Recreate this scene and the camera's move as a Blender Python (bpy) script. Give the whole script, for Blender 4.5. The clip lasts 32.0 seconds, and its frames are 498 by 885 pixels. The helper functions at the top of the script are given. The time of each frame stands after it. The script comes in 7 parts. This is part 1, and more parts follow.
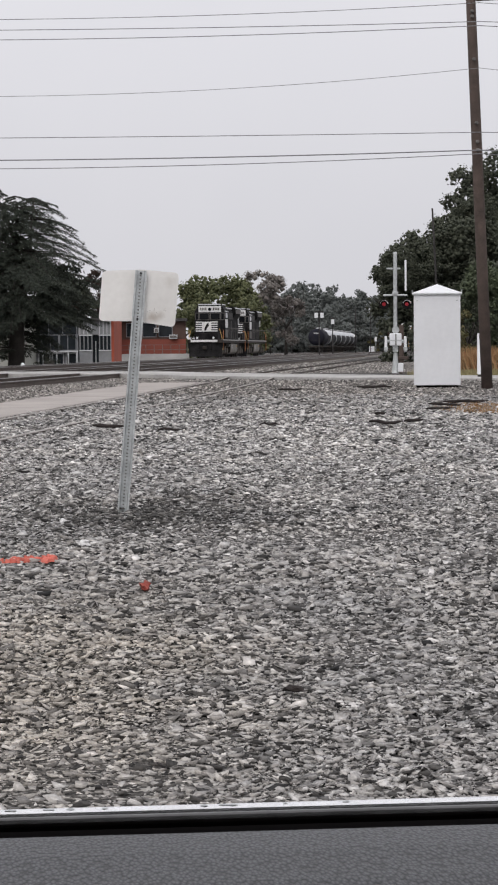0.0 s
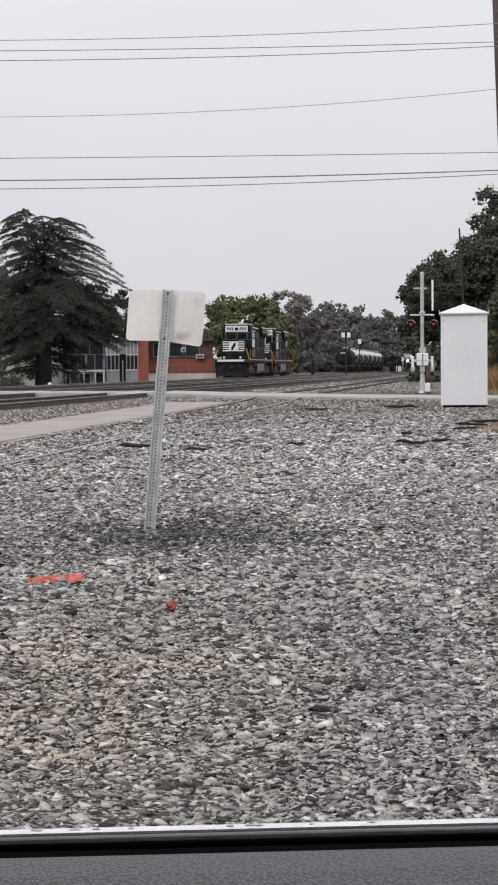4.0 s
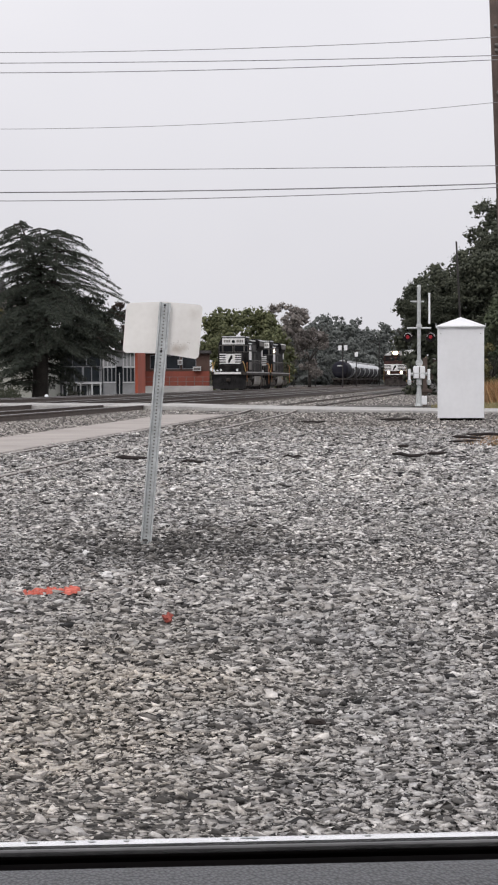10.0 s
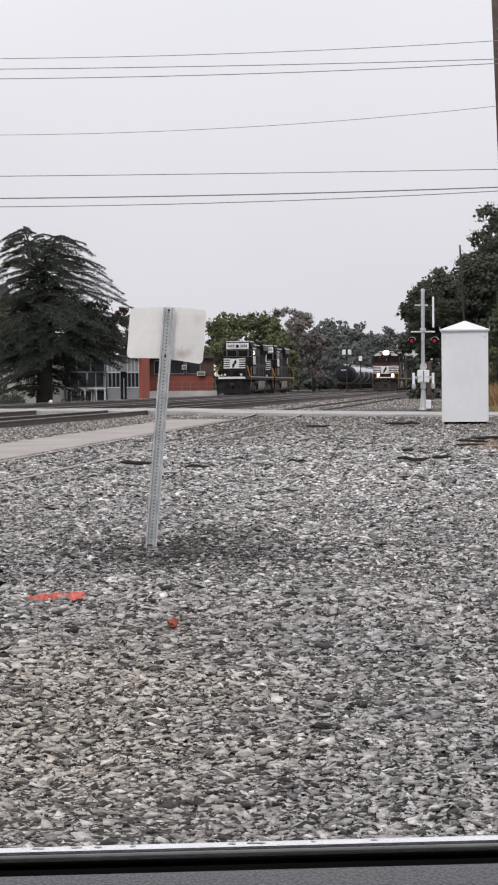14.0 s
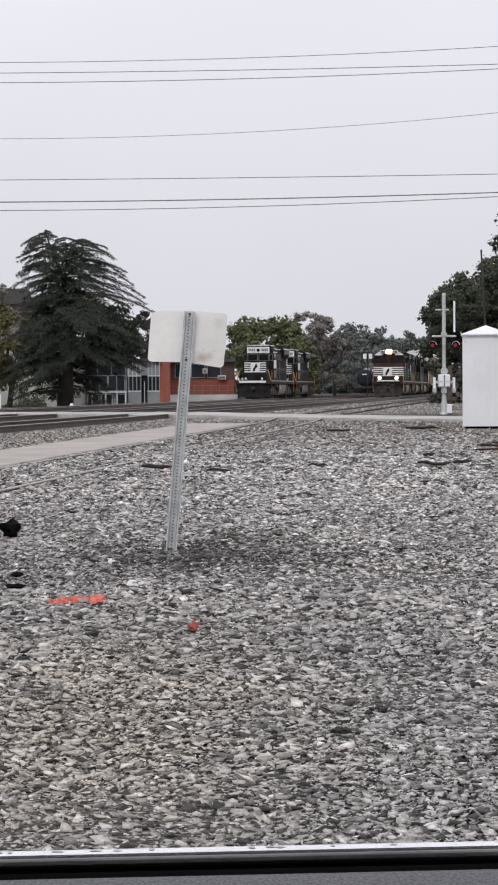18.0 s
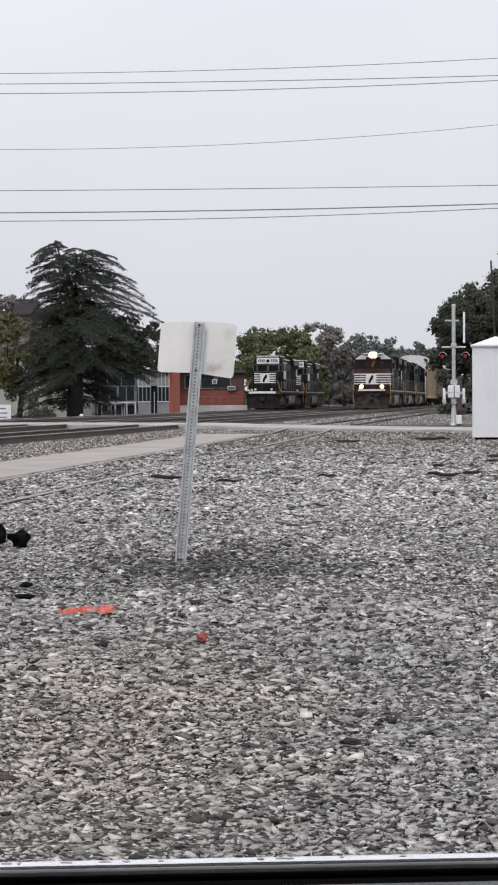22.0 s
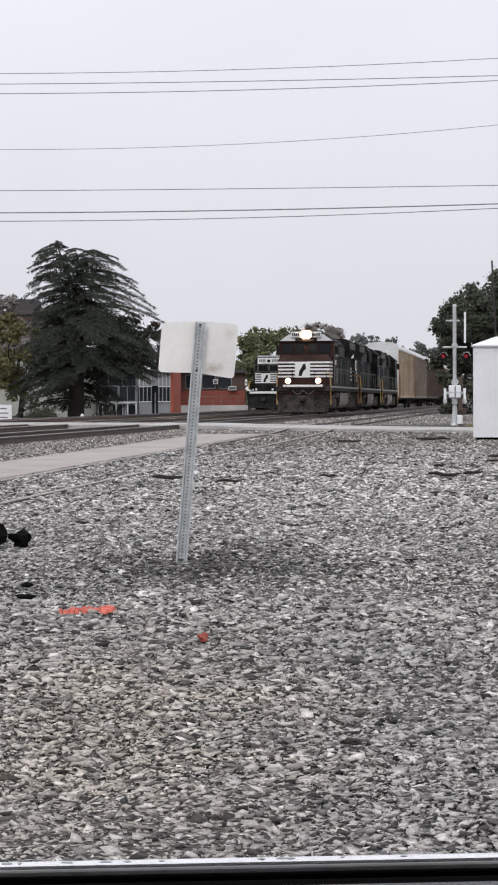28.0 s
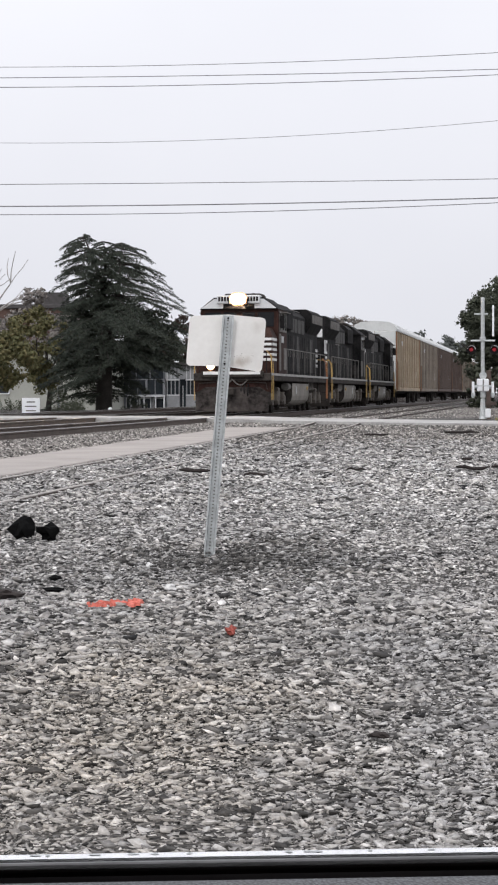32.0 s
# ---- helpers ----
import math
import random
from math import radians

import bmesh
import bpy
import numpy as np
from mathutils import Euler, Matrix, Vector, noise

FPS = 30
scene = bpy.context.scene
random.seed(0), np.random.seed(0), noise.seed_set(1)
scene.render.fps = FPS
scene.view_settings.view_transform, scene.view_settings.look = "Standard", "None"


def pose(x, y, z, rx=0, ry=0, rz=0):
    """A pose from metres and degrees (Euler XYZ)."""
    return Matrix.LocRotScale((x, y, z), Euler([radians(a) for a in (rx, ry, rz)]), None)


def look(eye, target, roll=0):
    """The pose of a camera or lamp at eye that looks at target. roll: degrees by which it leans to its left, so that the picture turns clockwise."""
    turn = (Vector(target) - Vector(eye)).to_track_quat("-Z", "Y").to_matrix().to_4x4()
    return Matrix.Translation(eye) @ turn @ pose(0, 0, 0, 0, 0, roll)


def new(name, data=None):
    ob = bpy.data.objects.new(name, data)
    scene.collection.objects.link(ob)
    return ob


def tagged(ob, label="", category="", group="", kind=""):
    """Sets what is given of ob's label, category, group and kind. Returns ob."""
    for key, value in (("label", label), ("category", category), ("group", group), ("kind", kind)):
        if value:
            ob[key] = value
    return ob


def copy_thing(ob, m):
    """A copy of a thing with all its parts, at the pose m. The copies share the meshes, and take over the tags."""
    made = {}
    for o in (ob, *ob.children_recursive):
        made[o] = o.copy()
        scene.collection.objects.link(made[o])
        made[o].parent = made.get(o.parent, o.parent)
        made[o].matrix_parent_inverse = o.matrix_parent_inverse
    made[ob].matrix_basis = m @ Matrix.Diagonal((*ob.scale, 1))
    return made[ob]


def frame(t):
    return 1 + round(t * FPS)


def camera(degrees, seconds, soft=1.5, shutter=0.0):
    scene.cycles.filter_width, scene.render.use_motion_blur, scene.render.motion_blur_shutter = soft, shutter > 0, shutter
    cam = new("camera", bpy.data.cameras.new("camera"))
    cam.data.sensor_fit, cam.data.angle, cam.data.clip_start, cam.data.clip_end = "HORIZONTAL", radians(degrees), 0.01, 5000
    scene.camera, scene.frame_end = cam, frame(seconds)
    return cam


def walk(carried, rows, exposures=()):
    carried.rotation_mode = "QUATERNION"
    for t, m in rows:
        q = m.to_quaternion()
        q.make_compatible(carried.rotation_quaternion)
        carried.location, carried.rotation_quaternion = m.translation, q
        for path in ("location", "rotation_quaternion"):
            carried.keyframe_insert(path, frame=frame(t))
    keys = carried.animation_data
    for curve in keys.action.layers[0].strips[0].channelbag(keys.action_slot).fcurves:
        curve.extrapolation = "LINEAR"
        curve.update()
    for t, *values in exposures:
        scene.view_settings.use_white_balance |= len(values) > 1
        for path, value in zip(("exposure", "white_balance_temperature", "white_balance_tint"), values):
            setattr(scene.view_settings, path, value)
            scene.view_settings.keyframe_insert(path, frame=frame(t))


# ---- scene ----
# The camera rests on a car's window sill and only turns: seconds, yaw, pitch, roll.
EYE = (0.0, 0.0, 1.2)
TURNS = [
    (0, 0, -2.509, -0.4), (0.5, -0, -2.382, -0.427), (1, 0.134, -2.3, -0.419), (1.5, 0.182, -2.206, -0.432),
    (2, 0.143, -2.163, -0.351), (2.5, 0.281, -2.068, -0.195), (3, 0.366, -2.001, -0.241), (3.5, 0.672, -1.966, -0.292),
    (5.5, 0.702, -2.058, -0.417), (6, 0.847, -1.902, -0.253), (6.5, 1.035, -1.878, -0.272), (7, 0.85, -1.846, -0.209),
    (7.5, 0.727, -1.878, -0.344), (8, 0.748, -1.788, -0.388), (8.5, 0.64, -1.787, -0.322), (9, 0.659, -1.735, -0.185),
    (9.5, 0.641, -1.638, -0.172), (10, 0.617, -1.645, -0.2), (10.5, 0.595, -1.661, -0.174), (11, 0.687, -1.717, -0.152),
    (11.5, 0.623, -1.671, -0.286), (12, 0.672, -1.684, -0.283), (12.5, 0.711, -1.579, -0.247), (13, 0.71, -1.479, -0.211),
    (13.5, 0.654, -1.49, -0.355), (14, 0.735, -1.521, -0.463), (14.5, 0.823, -1.631, -0.427), (16.5, 0.922, -1.323, -0.245),
    (17, 0.969, -1.414, -0.331), (17.5, 1.045, -1.43, -0.264), (18, 1.283, -1.412, -0.308), (18.5, 1.257, -1.384, -0.3),
    (19, 1.318, -1.251, -0.349), (19.5, 1.317, -1.265, -0.315), (20, 1.377, -1.359, -0.281), (20.5, 1.333, -1.362, -0.444),
    (21, 1.399, -1.26, -0.259), (21.5, 1.473, -1.181, -0.339), (22, 1.538, -1.125, -0.244), (22.5, 1.549, -1.151, -0.297),
    (23, 1.528, -1.227, -0.376), (23.5, 1.517, -1.202, -0.3), (24, 1.514, -1.204, -0.321), (24.5, 1.577, -1.054, -0.291),
    (25, 1.558, -1.095, -0.291), (25.5, 1.498, -1.158, -0.322), (27.5, 1.544, -1.156, -0.37), (28, 1.562, -1.124, -0.242),
    (28.5, 1.501, -1.225, -0.401), (29, 1.619, -1.304, -0.357), (29.5, 1.868, -1.086, 0.015), (30, 1.828, -1.072, -0.092),
    (30.5, 1.868, -0.93, -0.059), (31, 1.901, -0.936, -0.071), (31.5, 2.038, -1.12, -0.293), (32, 2.304, -1.298, -0.217),
]

cam = camera(13.24, 32.0, soft=2.1)
walk(cam, [(t, pose(*EYE, 90 + p, 0, y) @ pose(0, 0, 0, 0, 0, r)) for t, y, p, r in TURNS],
     exposures=[(0, 0.0, 6600, 12), (3, 0.06, 6630, 12.5), (6, 0.10, 6640, 12.8), (10, 0.12, 6630, 12.5), (13, 0.12, 6600, 12.5), (17, 0.11, 6510, 12.5), (23, 0.11, 6450, 12), (28, 0.15, 6460, 12), (31, 0.19, 6480, 11.6), (32, 0.27, 6480, 11.3)])

# ---- overcast sky ----
SUN_EL, SUN_ROT = 48.0, 200.0
world = bpy.data.worlds.new("overcast")
scene.world = world
world.use_nodes = True
wn, wl = world.node_tree.nodes, world.node_tree.links
wn.clear()
sky = wn.new("ShaderNodeTexSky")
sky.sky_type = "NISHITA"
sky.sun_disc = False
sky.sun_elevation, sky.sun_rotation = radians(SUN_EL), radians(SUN_ROT)
sky.air_density, sky.dust_density, sky.ozone_density = 1.0, 6.0, 1.0
bw = wn.new("ShaderNodeHueSaturation")
bw.inputs["Saturation"].default_value = 0.12
bw.inputs["Value"].default_value = 0.10
wl.new(sky.outputs[0], bw.inputs["Color"])
coord = wn.new("ShaderNodeTexCoord")
cloud = wn.new("ShaderNodeTexNoise")
cloud.inputs["Scale"].default_value = 2.2
cloud.inputs["Detail"].default_value = 5.0
wl.new(coord.outputs["Generated"], cloud.inputs["Vector"])
ramp = wn.new("ShaderNodeValToRGB")
ramp.color_ramp.elements[0].position, ramp.color_ramp.elements[0].color = 0.3, (0.656, 0.670, 0.718, 1)
ramp.color_ramp.elements[1].position, ramp.color_ramp.elements[1].color = 0.7, (0.772, 0.782, 0.818, 1)
wl.new(cloud.outputs[0], ramp.inputs[0])
mixs = wn.new("ShaderNodeMixRGB")
mixs.inputs[0].default_value = 0.86
wl.new(bw.outputs[0], mixs.inputs[1])
wl.new(ramp.outputs[0], mixs.inputs[2])
bg = wn.new("ShaderNodeBackground")
bg.inputs[1].default_value = 1.265
# an overcast sky dims a little towards the horizon
sepz = wn.new("ShaderNodeSeparateXYZ")
wl.new(coord.outputs["Generated"], sepz.inputs[0])
dim = wn.new("ShaderNodeMapRange")
dim.inputs[1].default_value, dim.inputs[2].default_value = 0.0, 0.40
dim.inputs[3].default_value, dim.inputs[4].default_value = 0.825, 1.09
wl.new(sepz.outputs[2], dim.inputs[0])
mulz = wn.new("ShaderNodeMixRGB")
mulz.blend_type = "MULTIPLY"
mulz.inputs[0].default_value = 1.0
wl.new(mixs.outputs[0], mulz.inputs[1])
wl.new(dim.outputs[0], mulz.inputs[2])
wl.new(mulz.outputs[0], bg.inputs[0])
wout = wn.new("ShaderNodeOutputWorld")
wl.new(bg.outputs[0], wout.inputs[0])

sun = new("sun", bpy.data.lights.new("sun", "SUN"))
sun.data.energy, sun.data.angle, sun.data.color = 0.6, radians(25), (1.0, 0.97, 0.93)
sun.matrix_world = look((-30, -40, 60), (0, 20, 0))


# ---- materials ----
def mat(name, col, rough=0.7, metal=0.0, var=0.15, scale=3.0, fine=40.0, bump=0.0, emit=None, power=0.0, rnd=0.0, spec=0.5, col2=None):
    """Two scales of noise vary the colour between col and col2; bump gives fine relief; rnd varies from object to object."""
    m = bpy.data.materials.new(name)
    m.use_nodes = True
    n, l = m.node_tree.nodes, m.node_tree.links
    b = n["Principled BSDF"]
    b.inputs["Roughness"].default_value = rough
    b.inputs["Metallic"].default_value = metal
    b.inputs["Specular IOR Level"].default_value = spec
    if emit:
        b.inputs["Base Color"].default_value = (*col, 1)
        b.inputs["Emission Color"].default_value = (*emit, 1)
        b.inputs["Emission Strength"].default_value = power
        return m
    tc = n.new("ShaderNodeTexCoord")
    big = n.new("ShaderNodeTexNoise")
    big.inputs["Scale"].default_value, big.inputs["Detail"].default_value = scale, 4.0
    l.new(tc.outputs["Object"], big.inputs["Vector"])
    small = n.new("ShaderNodeTexNoise")
    small.inputs["Scale"].default_value, small.inputs["Detail"].default_value = fine, 3.0
    l.new(tc.outputs["Object"], small.inputs["Vector"])
    add = n.new("ShaderNodeMath")
    add.operation = "MULTIPLY_ADD"
    l.new(small.outputs[0], add.inputs[0])
    add.inputs[1].default_value = 0.5
    l.new(big.outputs[0], add.inputs[2])
    lo = tuple(c * (1 - var) for c in col)
    hi = tuple(c for c in col2) if col2 else tuple(min(1, c * (1 + var)) for c in col)
    r = n.new("ShaderNodeValToRGB")
    r.color_ramp.elements[0].position, r.color_ramp.elements[0].color = 0.5, (*lo, 1)
    r.color_ramp.elements[1].position, r.color_ramp.elements[1].color = 1.0, (*hi, 1)
    l.new(add.outputs[0], r.inputs[0])
    out = r.outputs[0]
    if rnd:
        oi = n.new("ShaderNodeObjectInfo")
        hs = n.new("ShaderNodeHueSaturation")
        mr = n.new("ShaderNodeMapRange")
        mr.inputs[3].default_value, mr.inputs[4].default_value = 1 - rnd, 1 + rnd
        l.new(oi.outputs["Random"], mr.inputs[0])
        l.new(mr.outputs[0], hs.inputs["Value"])
        l.new(out, hs.inputs["Color"])
        out = hs.outputs[0]
    l.new(out, b.inputs["Base Color"])
    if bump:
        bp = n.new("ShaderNodeBump")
        bp.inputs["Strength"].default_value, bp.inputs["Distance"].default_value = 1.0, bump
        l.new(small.outputs[0], bp.inputs["Height"])
        l.new(bp.outputs[0], b.inputs["Normal"])
    return m


# two patches of dust, then a wide one that brightens the farther gravel
LOT_PATCHES = [((-0.8, 8.0, 0.0), (1.3, 4.6, 1.0), (1.10, 1.045, 0.96), 0.85), ((0.95, 8.3, 0.0), (0.42, 1.3, 1.0), (1.15, 1.15, 1.14), 0.8), ((2.0, 29.0, 0.0), (9.0, 17.0, 1.0), (1.45, 1.455, 1.46), 0.9)]


def dust(n, l, tc, colour):
    """Patches of tan and grey dust lying over the stones of the lot, and a wide patch that brightens the farther
    gravel.
    """
    for centre, half, col, most in LOT_PATCHES:
        mp = n.new("ShaderNodeMapping")
        mp.vector_type = "TEXTURE"
        mp.inputs["Location"].default_value = centre
        mp.inputs["Scale"].default_value = half
        l.new(tc.outputs["Object"], mp.inputs["Vector"])
        gr = n.new("ShaderNodeTexGradient")
        gr.gradient_type = "SPHERICAL"
        l.new(mp.outputs[0], gr.inputs["Vector"])
        no = n.new("ShaderNodeTexNoise")
        no.inputs["Scale"].default_value, no.inputs["Detail"].default_value = 2.6, 6.0
        l.new(tc.outputs["Object"], no.inputs["Vector"])
        mu = n.new("ShaderNodeMath")
        mu.operation = "MULTIPLY"
        l.new(gr.outputs["Fac"], mu.inputs[0])
        l.new(no.outputs[0], mu.inputs[1])
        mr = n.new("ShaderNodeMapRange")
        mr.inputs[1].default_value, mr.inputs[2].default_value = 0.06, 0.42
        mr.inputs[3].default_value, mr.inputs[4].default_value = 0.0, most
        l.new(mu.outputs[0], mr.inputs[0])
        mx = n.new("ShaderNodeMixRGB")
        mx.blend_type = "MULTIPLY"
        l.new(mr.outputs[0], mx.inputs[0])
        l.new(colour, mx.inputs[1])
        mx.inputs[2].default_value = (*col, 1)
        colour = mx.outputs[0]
    return colour


def stone_mat(name, stops, rough=0.85, tint=None):
    """Loose stones: each island takes its own grey."""
    m = bpy.data.materials.new(name)
    m.use_nodes = True
    n, l = m.node_tree.nodes, m.node_tree.links
    b = n["Principled BSDF"]
    b.inputs["Roughness"].default_value = rough
    b.inputs["Specular IOR Level"].default_value = 0.35
    g = n.new("ShaderNodeNewGeometry")
    r = n.new("ShaderNodeValToRGB")
    e = r.color_ramp.elements
    e[0].position, e[0].color = stops[0][0], (*stops[0][1], 1)
    e[1].position, e[1].color = stops[-1][0], (*stops[-1][1], 1)
    for p, c in stops[1:-1]:
        k = e.new(p)
        k.color = (*c, 1)
    l.new(g.outputs["Random Per Island"], r.inputs[0])
    tc = n.new("ShaderNodeTexCoord")
    no = n.new("ShaderNodeTexNoise")
    no.inputs["Scale"].default_value, no.inputs["Detail"].default_value = 0.55, 4.0
    l.new(tc.outputs["Object"], no.inputs["Vector"])
    rr = n.new("ShaderNodeValToRGB")
    rr.color_ramp.elements[0].position, rr.color_ramp.elements[0].color = 0.42, (0.92, 0.903, 0.892, 1)
    rr.color_ramp.elements[1].position, rr.color_ramp.elements[1].color = 0.62, (1.115, 1.08, 1.05, 1)
    l.new(no.outputs[0], rr.inputs[0])
    mx = n.new("ShaderNodeMixRGB")
    mx.blend_type = "MULTIPLY"
    mx.inputs[0].default_value = 1.0
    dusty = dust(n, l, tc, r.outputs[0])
    l.new(dusty, mx.inputs[1])
    l.new(rr.outputs[0], mx.inputs[2])
    fn = n.new("ShaderNodeTexNoise")
    fn.inputs["Scale"].default_value, fn.inputs["Detail"].default_value = 130.0, 4.0
    l.new(tc.outputs["Object"], fn.inputs["Vector"])
    m2 = n.new("ShaderNodeMixRGB")
    m2.blend_type = "OVERLAY"
    m2.inputs[0].default_value = 0.6
    l.new(mx.outputs[0], m2.inputs[1])
    l.new(fn.outputs[0], m2.inputs[2])
    l.new(m2.outputs[0], b.inputs["Base Color"])
    return m


def gravel_sheet(name, scale=20.0, dark=(0.045, 0.045, 0.046), mid=(0.21, 0.206, 0.202), light=(0.55, 0.54, 0.52), bump=0.025):
    """Packed gravel: cells of their own grey, the shade of their gaps put into the colour, and wide patches of dust and
    paler tone.
    """
    m = bpy.data.materials.new(name)
    m.use_nodes = True
    n, l = m.node_tree.nodes, m.node_tree.links
    b = n["Principled BSDF"]
    b.inputs["Roughness"].default_value = 0.9
    b.inputs["Specular IOR Level"].default_value = 0.25
    tc = n.new("ShaderNodeTexCoord")
    v = n.new("ShaderNodeTexVoronoi")
    v.inputs["Scale"].default_value = scale
    l.new(tc.outputs["Object"], v.inputs["Vector"])
    sep = n.new("ShaderNodeSeparateColor")
    l.new(v.outputs["Color"], sep.inputs[0])
    r = n.new("ShaderNodeValToRGB")
    e = r.color_ramp.elements
    e[0].position, e[0].color = 0.0, (*dark, 1)
    e[1].position, e[1].color = 1.0, (*light, 1)
    k = e.new(0.35)
    k.color = (*[c * 0.75 for c in mid], 1)
    k = e.new(0.75)
    k.color = (*[c * 1.25 for c in mid], 1)
    l.new(sep.outputs[0], r.inputs[0])
    # darkens the cells' rims: shade between stones, painted into the colour
    gap = n.new("ShaderNodeMapRange")
    gap.inputs[1].default_value, gap.inputs[2].default_value = 0.35, 0.75
    gap.inputs[3].default_value, gap.inputs[4].default_value = 1.0, 0.45
    l.new(v.outputs["Distance"], gap.inputs[0])
    m1 = n.new("ShaderNodeMixRGB")
    m1.blend_type = "MULTIPLY"
    m1.inputs[0].default_value = 1.0
    l.new(r.outputs[0], m1.inputs[1])
    l.new(gap.outputs[0], m1.inputs[2])
    no = n.new("ShaderNodeTexNoise")
    no.inputs["Scale"].default_value, no.inputs["Detail"].default_value = 0.35, 5.0
    l.new(tc.outputs["Object"], no.inputs["Vector"])
    rr = n.new("ShaderNodeValToRGB")
    rr.color_ramp.elements[0].position, rr.color_ramp.elements[0].color = 0.4, (0.92, 0.92, 0.92, 1)
    rr.color_ramp.elements[1].position, rr.color_ramp.elements[1].color = 0.65, (1.12, 1.09, 1.06, 1)
    l.new(no.outputs[0], rr.inputs[0])
    m2 = n.new("ShaderNodeMixRGB")
    m2.blend_type = "MULTIPLY"
    m2.inputs[0].default_value = 1.0
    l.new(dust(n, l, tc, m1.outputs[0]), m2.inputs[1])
    l.new(rr.outputs[0], m2.inputs[2])
    l.new(m2.outputs[0], b.inputs["Base Color"])
    bp = n.new("ShaderNodeBump")
    bp.invert = True
    bp.inputs["Strength"].default_value, bp.inputs["Distance"].default_value = 1.0, bump
    l.new(v.outputs["Distance"], bp.inputs["Height"])
    l.new(bp.outputs[0], b.inputs["Normal"])
    return m


def leaf_mat(name, cols, rough=0.75):
    m = bpy.data.materials.new(name)
    m.use_nodes = True
    n, l = m.node_tree.nodes, m.node_tree.links
    b = n["Principled BSDF"]
    b.inputs["Roughness"].default_value = rough
    b.inputs["Specular IOR Level"].default_value = 0.2
    g = n.new("ShaderNodeNewGeometry")
    r = n.new("ShaderNodeValToRGB")
    e = r.color_ramp.elements
    e[0].color = (*cols[0], 1)
    e[1].color = (*cols[-1], 1)
    for i, c in enumerate(cols[1:-1]):
        k = e.new((i + 1) / (len(cols) - 1))
        k.color = (*c, 1)
    l.new(g.outputs["Random Per Island"], r.inputs[0])
    l.new(r.outputs[0], b.inputs["Base Color"])
    return m


def vinyl():
    """Dark grey door vinyl with a pebbled grain."""
    m = bpy.data.materials.new("grained grey vinyl")
    m.use_nodes = True
    n, l = m.node_tree.nodes, m.node_tree.links
    b = n["Principled BSDF"]
    b.inputs["Roughness"].default_value = 0.48
    tc = n.new("ShaderNodeTexCoord")
    v = n.new("ShaderNodeTexVoronoi")
    v.inputs["Scale"].default_value = 950.0
    mp = n.new("ShaderNodeMapping")
    mp.inputs["Scale"].default_value = (1.0, 0.4, 0.4)
    l.new(tc.outputs["Object"], mp.inputs["Vector"])
    l.new(mp.outputs[0], v.inputs["Vector"])
    r = n.new("ShaderNodeValToRGB")
    r.color_ramp.elements[0].position, r.color_ramp.elements[0].color = 0.1, (0.135, 0.141, 0.151, 1)
    r.color_ramp.elements[1].position, r.color_ramp.elements[1].color = 0.75, (0.03, 0.032, 0.036, 1)
    l.new(v.outputs["Distance"], r.inputs[0])
    no = n.new("ShaderNodeTexNoise")
    no.inputs["Scale"].default_value, no.inputs["Detail"].default_value = 18.0, 4.0
    l.new(tc.outputs["Object"], no.inputs["Vector"])
    mx = n.new("ShaderNodeMixRGB")
    mx.blend_type = "OVERLAY"
    mx.inputs[0].default_value = 0.25
    l.new(r.outputs[0], mx.inputs[1])
    l.new(no.outputs[0], mx.inputs[2])
    l.new(mx.outputs[0], b.inputs["Base Color"])
    bp = n.new("ShaderNodeBump")
    bp.invert = True
    bp.inputs["Strength"].default_value, bp.inputs["Distance"].default_value = 0.8, 0.0006
    l.new(v.outputs["Distance"], bp.inputs["Height"])
    l.new(bp.outputs[0], b.inputs["Normal"])
    return m


